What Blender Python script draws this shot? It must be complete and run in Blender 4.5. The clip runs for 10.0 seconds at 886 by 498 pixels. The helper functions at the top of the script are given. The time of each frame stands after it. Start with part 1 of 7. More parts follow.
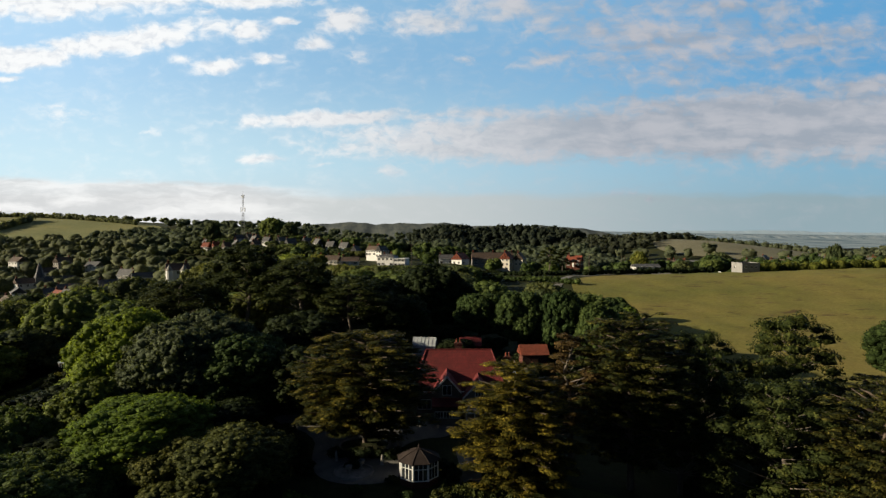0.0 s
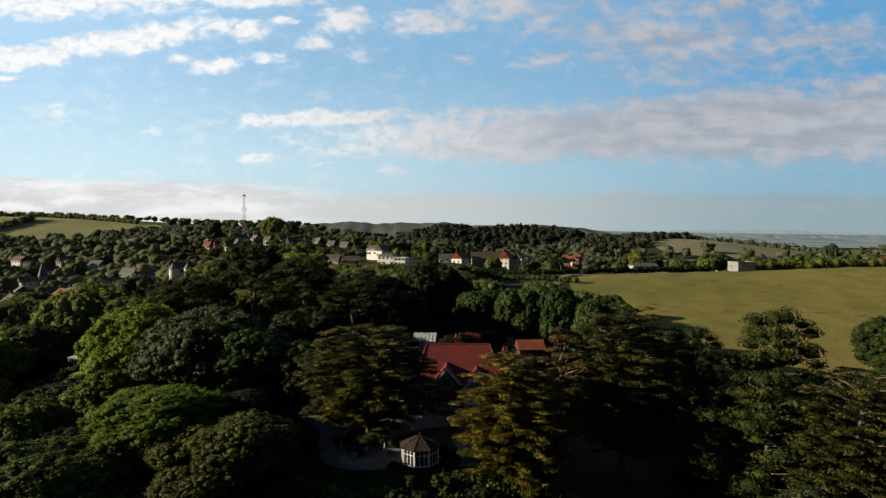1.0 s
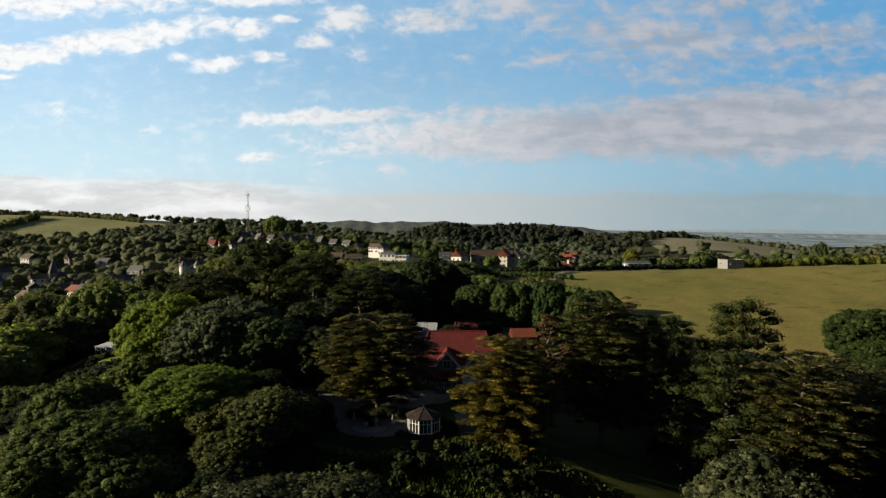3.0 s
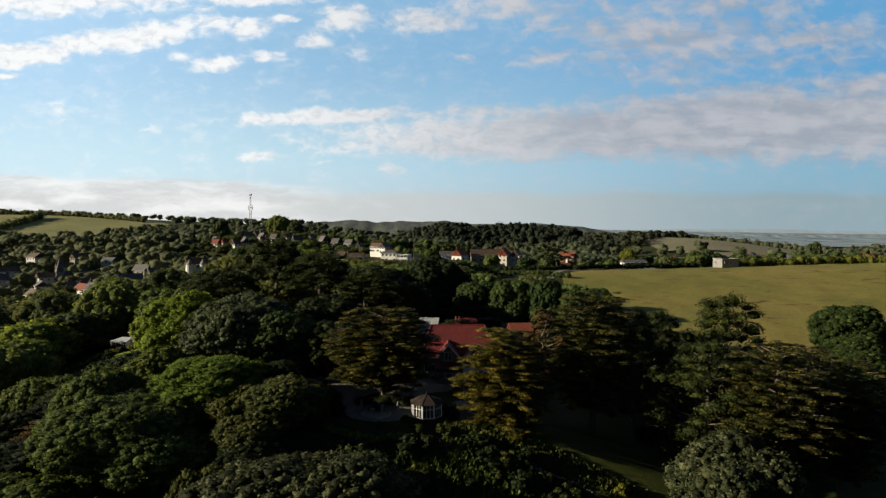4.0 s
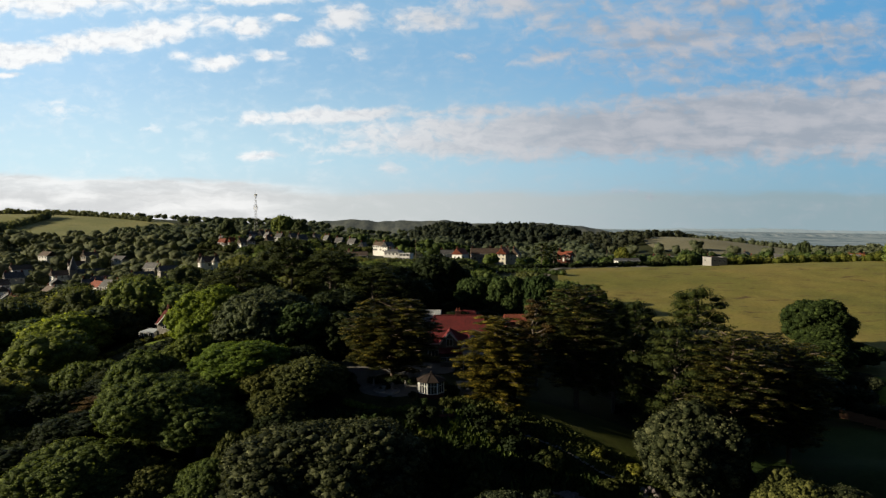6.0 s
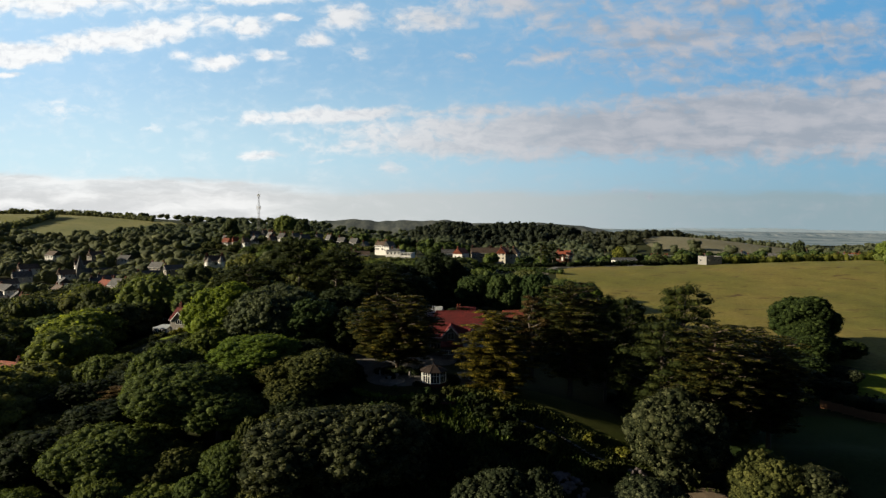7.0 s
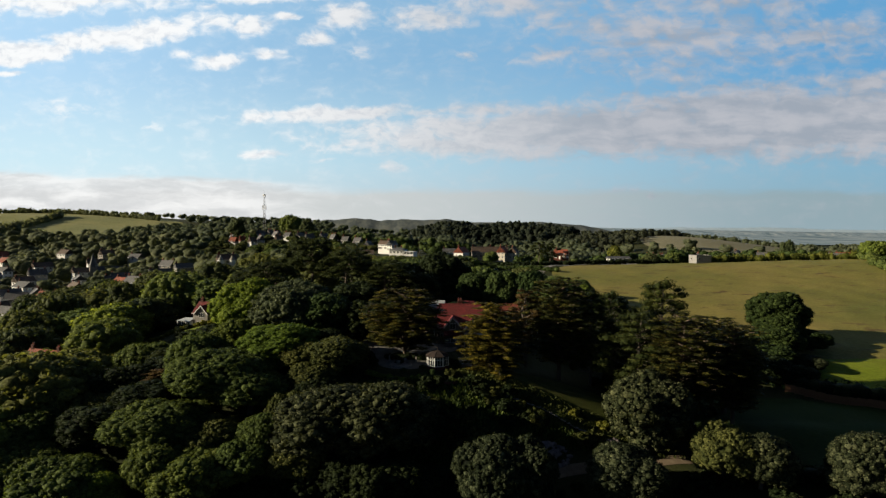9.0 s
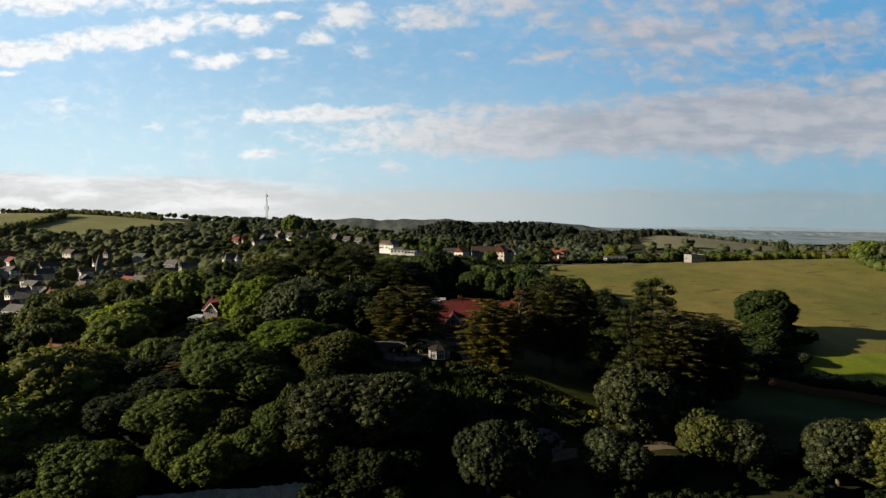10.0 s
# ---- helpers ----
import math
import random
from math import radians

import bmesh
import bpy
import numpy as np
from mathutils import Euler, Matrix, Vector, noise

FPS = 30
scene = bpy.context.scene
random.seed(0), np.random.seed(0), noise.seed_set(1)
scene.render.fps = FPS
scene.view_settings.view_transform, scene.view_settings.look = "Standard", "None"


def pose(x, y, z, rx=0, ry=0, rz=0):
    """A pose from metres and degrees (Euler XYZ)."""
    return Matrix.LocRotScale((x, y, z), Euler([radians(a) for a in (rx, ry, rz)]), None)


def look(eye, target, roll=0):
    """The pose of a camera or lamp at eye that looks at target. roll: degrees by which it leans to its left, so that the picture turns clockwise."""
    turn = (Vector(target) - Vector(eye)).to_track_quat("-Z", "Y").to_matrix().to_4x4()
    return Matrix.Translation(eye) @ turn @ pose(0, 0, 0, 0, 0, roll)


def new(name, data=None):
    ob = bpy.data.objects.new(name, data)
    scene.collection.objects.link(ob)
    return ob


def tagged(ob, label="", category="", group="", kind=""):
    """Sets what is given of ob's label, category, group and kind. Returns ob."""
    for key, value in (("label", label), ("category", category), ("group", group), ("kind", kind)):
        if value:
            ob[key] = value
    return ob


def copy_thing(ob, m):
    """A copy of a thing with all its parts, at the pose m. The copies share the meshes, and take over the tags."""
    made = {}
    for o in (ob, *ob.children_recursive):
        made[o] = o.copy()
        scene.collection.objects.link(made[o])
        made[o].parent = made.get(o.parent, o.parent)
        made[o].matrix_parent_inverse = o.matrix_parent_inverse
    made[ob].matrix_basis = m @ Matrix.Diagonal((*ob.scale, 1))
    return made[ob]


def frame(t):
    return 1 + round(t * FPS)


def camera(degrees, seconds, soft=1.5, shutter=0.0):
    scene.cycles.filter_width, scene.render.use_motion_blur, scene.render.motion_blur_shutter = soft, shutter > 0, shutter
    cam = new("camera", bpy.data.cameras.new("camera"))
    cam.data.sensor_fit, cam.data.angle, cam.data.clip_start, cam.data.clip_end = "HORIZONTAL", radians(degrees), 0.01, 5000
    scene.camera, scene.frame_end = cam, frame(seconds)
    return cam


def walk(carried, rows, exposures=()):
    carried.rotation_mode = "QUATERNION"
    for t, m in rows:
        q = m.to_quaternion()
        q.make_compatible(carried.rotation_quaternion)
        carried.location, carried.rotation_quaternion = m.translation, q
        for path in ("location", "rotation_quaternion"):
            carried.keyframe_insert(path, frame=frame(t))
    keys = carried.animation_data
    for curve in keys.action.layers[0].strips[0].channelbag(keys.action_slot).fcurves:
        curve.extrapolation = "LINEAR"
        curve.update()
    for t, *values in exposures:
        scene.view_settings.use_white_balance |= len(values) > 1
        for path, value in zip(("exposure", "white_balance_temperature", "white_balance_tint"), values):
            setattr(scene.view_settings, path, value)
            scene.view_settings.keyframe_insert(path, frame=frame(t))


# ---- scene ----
cam = camera(72.0, 10.0, soft=1.35)
METRES, EYE, TILT, LEAN, TURN = 56.0, 25.0, -1.54, 0.0, 0.0
ROWS = [
    (0.0, 0.00000, 0.00000, 0.00000, 0.000, 0.000, -0.000),
    (0.5, -0.00032, -0.02590, -0.00189, -0.013, -0.025, -0.010),
    (1.0, -0.00069, -0.05720, -0.00385, -0.019, -0.044, -0.040),
    (1.5, -0.00063, -0.09350, -0.00549, -0.032, -0.069, -0.080),
    (2.0, -0.00082, -0.13390, -0.00733, -0.044, -0.088, -0.090),
    (2.5, -0.00164, -0.17810, -0.00928, -0.044, -0.120, -0.100),
    (4.0, -0.00669, -0.32470, -0.01497, -0.013, -0.177, -0.120),
    (4.5, -0.00764, -0.37680, -0.01566, 0.006, -0.202, -0.130),
    (5.0, -0.00840, -0.42670, -0.01611, 0.013, -0.227, -0.130),
    (5.5, -0.00960, -0.48160, -0.01667, 0.019, -0.240, -0.140),
    (7.0, -0.01554, -0.65070, -0.01926, 0.076, -0.278, -0.140),
    (7.5, -0.01756, -0.70700, -0.01939, 0.095, -0.303, -0.160),
    (8.0, -0.01920, -0.76400, -0.01863, 0.107, -0.335, -0.170),
    (8.5, -0.02097, -0.82180, -0.01813, 0.126, -0.354, -0.180),
    (9.0, -0.02248, -0.88010, -0.01832, 0.139, -0.373, -0.180),
    (9.5, -0.02419, -0.93880, -0.01844, 0.139, -0.398, -0.190),
    (10.0, -0.02583, -0.99800, -0.01825, 0.145, -0.411, -0.180),
]
walk(cam, [(t, pose(0, 0, EYE, TILT, LEAN, TURN) @ pose(METRES * x, METRES * y, METRES * z, 90 + pitch, roll, yaw)) for t, x, y, z, yaw, pitch, roll in ROWS],
     exposures=[(0.0, 0.60), (10.0, 0.60)])
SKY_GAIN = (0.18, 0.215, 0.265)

# ---- world and sun ----
SUN_TURN, SUN_HEIGHT = 95.0, 18.5          # degrees left of the view's line, degrees up
sun = new("sun", bpy.data.lights.new("sun", "SUN"))
sun.data.energy, sun.data.angle, sun.data.color = 5.0, radians(0.6), (1.0, 0.86, 0.62)
_a, _e = radians(SUN_TURN), radians(SUN_HEIGHT)
SUN_WAY = Vector((-math.sin(_a) * math.cos(_e), math.cos(_a) * math.cos(_e), math.sin(_e)))
sun.matrix_world = look(SUN_WAY * 300, (0, 0, 0))

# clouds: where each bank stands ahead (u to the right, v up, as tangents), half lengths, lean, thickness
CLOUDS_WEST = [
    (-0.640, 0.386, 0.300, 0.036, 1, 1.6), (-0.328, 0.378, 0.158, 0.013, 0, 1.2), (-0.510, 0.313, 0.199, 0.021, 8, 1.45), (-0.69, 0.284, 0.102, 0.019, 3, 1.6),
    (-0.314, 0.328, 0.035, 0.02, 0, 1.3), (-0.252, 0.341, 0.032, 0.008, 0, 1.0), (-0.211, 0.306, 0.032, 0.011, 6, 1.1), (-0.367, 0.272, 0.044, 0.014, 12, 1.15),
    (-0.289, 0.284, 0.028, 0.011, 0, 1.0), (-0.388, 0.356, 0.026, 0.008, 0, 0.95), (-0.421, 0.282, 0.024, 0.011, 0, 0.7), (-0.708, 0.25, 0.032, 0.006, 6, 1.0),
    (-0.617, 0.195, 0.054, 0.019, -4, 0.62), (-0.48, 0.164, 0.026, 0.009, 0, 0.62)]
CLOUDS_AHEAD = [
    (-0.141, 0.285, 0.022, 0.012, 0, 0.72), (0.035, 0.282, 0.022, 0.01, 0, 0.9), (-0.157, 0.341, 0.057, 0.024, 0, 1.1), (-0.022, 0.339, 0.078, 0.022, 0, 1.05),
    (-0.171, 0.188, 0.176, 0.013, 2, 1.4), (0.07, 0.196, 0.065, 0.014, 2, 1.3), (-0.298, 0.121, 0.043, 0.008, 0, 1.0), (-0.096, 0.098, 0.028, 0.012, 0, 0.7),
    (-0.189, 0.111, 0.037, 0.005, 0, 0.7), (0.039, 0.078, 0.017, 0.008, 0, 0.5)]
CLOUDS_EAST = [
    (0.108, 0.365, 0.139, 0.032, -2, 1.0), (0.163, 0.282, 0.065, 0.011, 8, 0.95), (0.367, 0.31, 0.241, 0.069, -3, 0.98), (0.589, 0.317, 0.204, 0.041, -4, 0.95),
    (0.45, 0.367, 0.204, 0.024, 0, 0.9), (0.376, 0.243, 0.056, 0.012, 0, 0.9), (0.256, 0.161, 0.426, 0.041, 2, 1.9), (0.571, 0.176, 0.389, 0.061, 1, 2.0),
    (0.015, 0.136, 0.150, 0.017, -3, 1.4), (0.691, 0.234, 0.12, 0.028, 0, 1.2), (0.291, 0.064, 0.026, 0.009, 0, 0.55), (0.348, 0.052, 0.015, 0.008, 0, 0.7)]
world = bpy.data.worlds.new("sky")
scene.world = world
world.use_nodes = True
wt = world.node_tree
wt.nodes.clear()


def wn(kind, **props):
    n = wt.nodes.new(kind)
    for k, v in props.items():
        if k == "operation":
            n.operation = v
        elif k == "blend_type":
            n.blend_type = v
    return n


def wmath(op, a, b=None, c=None):
    n = wn("ShaderNodeMath", operation=op)
    for i, v in enumerate((a, b, c)):
        if v is None:
            continue
        if isinstance(v, (int, float)):
            n.inputs[i].default_value = v
        else:
            wt.links.new(v, n.inputs[i])
    return n.outputs[0]


def wmix(fac, a, b):
    n = wt.nodes.new("ShaderNodeMixRGB")
    for i, v in enumerate((fac, a, b)):
        if isinstance(v, (int, float)):
            n.inputs[i].default_value = v
        elif isinstance(v, tuple):
            n.inputs[i].default_value = (*v, 1)
        else:
            wt.links.new(v, n.inputs[i])
    return n.outputs[0]


def wstep(v, lo, hi):
    n = wt.nodes.new("ShaderNodeMapRange")
    n.interpolation_type = "SMOOTHSTEP"
    n.inputs["From Min"].default_value, n.inputs["From Max"].default_value = lo, hi
    wt.links.new(v, n.inputs["Value"])
    return n.outputs["Result"]


coord = wt.nodes.new("ShaderNodeTexCoord")
sep = wt.nodes.new("ShaderNodeSeparateXYZ")
wt.links.new(coord.outputs["Generated"], sep.inputs[0])
ahead = wmath("MAXIMUM", wmath("ABSOLUTE", sep.outputs[1]), 0.12)
u, v = wmath("DIVIDE", sep.outputs[0], ahead), wmath("DIVIDE", sep.outputs[2], ahead)
flat = wt.nodes.new("ShaderNodeCombineXYZ")
wt.links.new(u, flat.inputs[0]), wt.links.new(v, flat.inputs[1])
# warp, so that the banks get billowing edges
def wnoise(scale, detail, rough, stretch=(1, 1, 1), src=None):
    mp = wt.nodes.new("ShaderNodeMapping")
    mp.inputs["Scale"].default_value = stretch
    wt.links.new(src or flat.outputs[0], mp.inputs["Vector"])
    n = wt.nodes.new("ShaderNodeTexNoise")
    n.inputs["Scale"].default_value, n.inputs["Detail"].default_value, n.inputs["Roughness"].default_value = scale, detail, rough
    wt.links.new(mp.outputs[0], n.inputs["Vector"])
    return n


def wshift(src, noise, amount):
    d = wt.nodes.new("ShaderNodeVectorMath")
    d.operation = "SUBTRACT"
    wt.links.new(noise.outputs["Color"], d.inputs[0])
    d.inputs[1].default_value = (0.5, 0.5, 0.5)
    m = wt.nodes.new("ShaderNodeVectorMath")
    m.operation = "MULTIPLY_ADD"
    wt.links.new(d.outputs[0], m.inputs[0])
    m.inputs[1].default_value = amount
    wt.links.new(src, m.inputs[2])
    return m.outputs[0]


bent = wshift(flat.outputs[0], wnoise(15.0, 2.0, 0.5), (0.050, 0.020, 0))
bent = wshift(bent, wnoise(60.0, 3.0, 0.55), (0.012, 0.008, 0))
banks = None
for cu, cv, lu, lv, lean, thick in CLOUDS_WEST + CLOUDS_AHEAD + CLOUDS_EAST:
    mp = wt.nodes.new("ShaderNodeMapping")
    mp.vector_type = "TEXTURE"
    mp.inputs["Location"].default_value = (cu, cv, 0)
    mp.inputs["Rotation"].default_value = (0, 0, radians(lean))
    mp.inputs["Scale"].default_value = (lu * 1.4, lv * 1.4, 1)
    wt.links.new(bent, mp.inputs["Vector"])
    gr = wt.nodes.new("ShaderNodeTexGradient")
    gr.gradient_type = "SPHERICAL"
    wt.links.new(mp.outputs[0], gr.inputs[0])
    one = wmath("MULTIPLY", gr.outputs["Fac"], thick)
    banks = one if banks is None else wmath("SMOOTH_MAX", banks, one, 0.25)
puff = wnoise(1.0, 4.0, 0.5, (21, 38, 1), bent).outputs["Fac"]
fine = wnoise(1.0, 4.0, 0.55, (46, 80, 1), bent).outputs["Fac"]
sheet = wnoise(1.0, 5.0, 0.55, (7, 42, 1), bent).outputs["Fac"]
# scattered cover high above the view
cover = wmath("MULTIPLY", wmath("MULTIPLY", wstep(v, 0.42, 0.6), wstep(wmath("MULTIPLY", v, -1.0), -2.0, -0.9)), 0.5)
body = wmath("MAXIMUM", banks, cover)
grain = wmath("ADD", wmath("MULTIPLY", wmath("SUBTRACT", puff, 0.5), 1.7), wmath("MULTIPLY", wmath("SUBTRACT", fine, 0.5), 1.0))
body = wmath("ADD", body, wmath("MULTIPLY", grain, wstep(banks, 0.02, 0.35)))
soft_at = wstep(u, -0.25, 0.3)      # crisp heaps towards the sun, softer ones away from it
dense = wmix(soft_at, wstep(body, 0.08, 0.98), wstep(body, 0.06, 1.15))
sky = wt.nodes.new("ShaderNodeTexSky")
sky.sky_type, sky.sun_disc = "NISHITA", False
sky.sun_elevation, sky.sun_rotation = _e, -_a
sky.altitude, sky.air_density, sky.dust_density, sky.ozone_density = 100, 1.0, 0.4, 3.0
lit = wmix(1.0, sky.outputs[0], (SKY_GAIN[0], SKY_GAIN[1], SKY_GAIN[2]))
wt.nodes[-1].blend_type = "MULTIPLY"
left = wstep(wmath("MULTIPLY", u, -1.0), -0.75, 0.75)
# azure, deeper away from the sun and higher up, paler low down
high = wmix(wstep(wmath("MULTIPLY", u, -1.0), -0.75, 0.15), (1.25, 3.6, 6.35), (2.55, 4.75, 7.0))
high = wmix(wstep(wmath("MULTIPLY", u, -1.0), 0.0, 0.75), high, (4.6, 7.0, 9.3))
low = wmix(left, (2.45, 4.5, 5.95), (6.3, 8.4, 9.3))
azure = wmix(wstep(v, 0.08, 0.30), low, high)
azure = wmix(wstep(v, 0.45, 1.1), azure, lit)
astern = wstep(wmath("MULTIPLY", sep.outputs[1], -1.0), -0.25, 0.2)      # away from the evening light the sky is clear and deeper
# haze along the horizon with a level top, brighter towards the sun
glow = wmix(wstep(wmath("MULTIPLY", u, -1.0), -0.62, 0.2), (2.95, 3.95, 4.35), (6.0, 6.25, 6.2))
glow = wmix(wstep(wmath("MULTIPLY", u, -1.0), 0.2, 0.6), glow, (8.0, 8.2, 8.2))
edge = wmath("ADD", wmath("ABSOLUTE", v), wmath("MULTIPLY", wmath("SUBTRACT", sheet, 0.5), 0.030))
hazed = wmix(wmath("MULTIPLY", wstep(wmath("MULTIPLY", edge, -1.0), -0.070, -0.052), 0.9), azure, glow)
hazed = wmix(wmath("MULTIPLY", wstep(wmath("MULTIPLY", wmath("ABSOLUTE", v), -1.0), -0.12, -0.01), 0.6), hazed, glow)
# low bank of layer cloud towards the sun, grey below with a bright top
bank_at = wmath("MULTIPLY", wstep(wmath("MULTIPLY", wmath("ADD", edge, wmath("MULTIPLY", u, 0.03)), -1.0), -0.074, -0.062), wstep(wmath("MULTIPLY", u, -1.0), 0.12, 0.36))
layer = wmix(wstep(sheet, 0.40, 0.66), (6.7, 6.8, 6.85), (9.2, 9.2, 9.1))
hazed = wmix(wmath("MULTIPLY", bank_at, 0.9), hazed, layer)
shade = wmix(wstep(wmath("ADD", wmath("MULTIPLY", puff, 0.4), wmath("MULTIPLY", sheet, 0.6)), 0.38, 0.62), (3.55, 3.9, 4.5), (5.0, 5.05, 5.45))
bright = wmix(wstep(fine, 0.32, 0.58), (7.9, 8.1, 8.4), (9.9, 9.9, 9.8))
cloud = wmix(wstep(wmath("MULTIPLY", u, -1.0), -0.35, 0.45), shade, bright)
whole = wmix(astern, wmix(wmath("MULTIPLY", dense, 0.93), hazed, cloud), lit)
bg = wt.nodes.new("ShaderNodeBackground")
bg.inputs["Strength"].default_value = 0.0664
wt.links.new(whole, bg.inputs["Color"])
wo = wt.nodes.new("ShaderNodeOutputWorld")
wt.links.new(bg.outputs[0], wo.inputs["Surface"])


# ---- materials ----
def link(nt, a, b):
    nt.links.new(a, b)


def ramp(nt, fac, *stops):
    r = nt.nodes.new("ShaderNodeValToRGB")
    el = r.color_ramp.elements
    while len(el) < len(stops):
        el.new(0.5)
    for e, (p, c) in zip(el, stops):
        e.position, e.color = p, (*c, 1)
    link(nt, fac, r.inputs[0])
    return r.outputs[0]


def texture_noise(nt, scale, detail=4.0, rough=0.55, squash=(1, 1, 1)):
    co = nt.nodes.new("ShaderNodeTexCoord")
    mp = nt.nodes.new("ShaderNodeMapping")
    mp.inputs["Scale"].default_value = squash
    link(nt, co.outputs["Object"], mp.inputs[0])
    n = nt.nodes.new("ShaderNodeTexNoise")
    n.inputs["Scale"].default_value, n.inputs["Detail"].default_value, n.inputs["Roughness"].default_value = scale, detail, rough
    link(nt, mp.outputs[0], n.inputs["Vector"])
    return n.outputs["Fac"]


def blend(nt, kind, fac, a, b):
    m = nt.nodes.new("ShaderNodeMixRGB")
    m.blend_type = kind
    for i, v in enumerate((fac, a, b)):
        if isinstance(v, (int, float)):
            m.inputs[i].default_value = v
        elif isinstance(v, tuple):
            m.inputs[i].default_value = (*v, 1)
        else:
            link(nt, v, m.inputs[i])
    return m.outputs[0]


def bump(nt, bsdf, height, strength, distance):
    b = nt.nodes.new("ShaderNodeBump")
    b.inputs["Strength"].default_value, b.inputs["Distance"].default_value = strength, distance
    link(nt, height, b.inputs["Height"])
    link(nt, b.outputs[0], bsdf.inputs["Normal"])


def fresh(name, rough=0.8, metal=0.0, gloss=0.3):
    m = bpy.data.materials.new(name)
    m.use_nodes = True
    nt = m.node_tree
    b = nt.nodes["Principled BSDF"]
    b.inputs["Roughness"].default_value, b.inputs["Metallic"].default_value = rough, metal
    b.inputs["Specular IOR Level"].default_value = gloss
    return m, nt, b


def plain(name, c1, c2, scale=3.0, rough=0.8, metal=0.0, gloss=0.3, fine=20.0, relief=0.15, deep=0.01, squash=(1, 1, 1)):
    """Two-scale mottled surface with a little relief."""
    m, nt, b = fresh(name, rough, metal, gloss)
    broad = ramp(nt, texture_noise(nt, scale, 4, 0.6, squash), (0.3, c1), (0.7, c2))
    small = texture_noise(nt, fine, 3, 0.6, squash)
    grain = ramp(nt, small, (0.25, (0.72, 0.72, 0.72)), (0.75, (1.15, 1.15, 1.15)))
    link(nt, blend(nt, "MULTIPLY", 1.0, broad, grain), b.inputs["Base Color"])
    if relief:
        bump(nt, b, small, relief, deep)
    return m


def foliage(name, dark, mid, light, glow=0.25, patch=0.35, plates=0.0, fine=4.5):
    """Leaves: each clump has its own tone, broad patches and trees differ a little; with plates, level drifts of the
    light tone paint sunlit, gold-tipped plates.
    """
    def muted(c):
        grey = 0.3 * c[0] + 0.6 * c[1] + 0.1 * c[2]
        return tuple(0.90 * v + 0.10 * grey for v in c)
    dark, mid, light = muted(dark), muted(mid), muted(light)
    m, nt, b = fresh(name, 0.65, 0, 0.06)
    geo = nt.nodes.new("ShaderNodeNewGeometry")
    pick = geo.outputs["Random Per Island"]
    if plates:
        drift = texture_noise(nt, 1.1, 3, 0.6, (0.55, 0.55, 1.6))
        sunlit_drift = ramp(nt, drift, (0.37, (0, 0, 0)), (0.60, (1, 1, 1)))
        pick = blend(nt, "MIX", plates, pick, sunlit_drift)
    tone = ramp(nt, pick, (0.0, dark), (0.55, mid), (1.0, light))
    patches = ramp(nt, texture_noise(nt, patch, 3), (0.3, (0.68, 0.72, 0.7)), (0.7, (1.22, 1.16, 1.05)))
    tone = blend(nt, "MULTIPLY", 1.0, tone, patches)
    speck = texture_noise(nt, fine, 3, 0.65)
    tone = blend(nt, "MULTIPLY", 1.0, tone, ramp(nt, speck, (0.36, (0.60, 0.62, 0.60)), (0.5, (1.15, 1.15, 1.15)), (0.66, (1.60, 1.57, 1.50))))
    info = nt.nodes.new("ShaderNodeObjectInfo")
    each = ramp(nt, info.outputs["Random"], (0.0, (0.78, 0.84, 0.82)), (0.5, (1.0, 1.0, 1.0)), (1.0, (1.18, 1.12, 0.95)))
    tone = blend(nt, "MULTIPLY", 1.0, tone, each)
    link(nt, tone, b.inputs["Base Color"])
    bump(nt, b, speck, 0.45, 1.0 / fine)
    tr = nt.nodes.new("ShaderNodeBsdfTranslucent")
    link(nt, blend(nt, "MULTIPLY", 1.0, tone, (1.25, 1.2, 0.6)), tr.inputs["Color"])
    mx = nt.nodes.new("ShaderNodeMixShader")
    mx.inputs[0].default_value = glow
    link(nt, b.outputs[0], mx.inputs[1])
    link(nt, tr.outputs[0], mx.inputs[2])
    link(nt, mx.outputs[0], nt.nodes["Material Output"].inputs["Surface"])
    return m


LEAF_HOLM = foliage("leaves_holm_oak", (0.034, 0.053, 0.014), (0.074, 0.106, 0.026), (0.130, 0.172, 0.044), 0.35)
# one leaf split in two: grey lifted as sunlit, silver darkened as shaded
LEAF_GREY = foliage("leaves_grey_green", (0.038, 0.052, 0.028), (0.080, 0.100, 0.056), (0.140, 0.165, 0.094), 0.35)
LEAF_SILVER = foliage("leaves_silver_green_shaded", (0.011, 0.016, 0.008), (0.030, 0.040, 0.020), (0.100, 0.114, 0.064), 0.25)
LEAF_FRESH = foliage("leaves_fresh_green", (0.070, 0.108, 0.012), (0.130, 0.190, 0.024), (0.190, 0.260, 0.036), 0.45)
LEAF_MID = foliage("leaves_mid_green", (0.024, 0.042, 0.013), (0.045, 0.074, 0.022), (0.080, 0.120, 0.034))
# dark green taken near black, with the shade of its places mixed in
LEAF_DARK = foliage("leaves_dark_green_shaded", (0.010, 0.016, 0.006), (0.017, 0.027, 0.010), (0.032, 0.046, 0.016))
LEAF_OAK = foliage("leaves_field_oak", (0.012, 0.022, 0.007), (0.024, 0.042, 0.012), (0.046, 0.072, 0.020))
LEAF_OLIVE = foliage("leaves_olive", (0.032, 0.040, 0.011), (0.066, 0.076, 0.020), (0.118, 0.126, 0.034))
LEAF_YELLOW = foliage("leaves_yellow_green", (0.070, 0.085, 0.010), (0.140, 0.150, 0.020), (0.210, 0.210, 0.035), 0.35)
LEAF_GOLD = foliage("needles_golden", (0.016, 0.020, 0.004), (0.076, 0.062, 0.006), (0.350, 0.250, 0.014), 0.22, 0.5, 0.58)
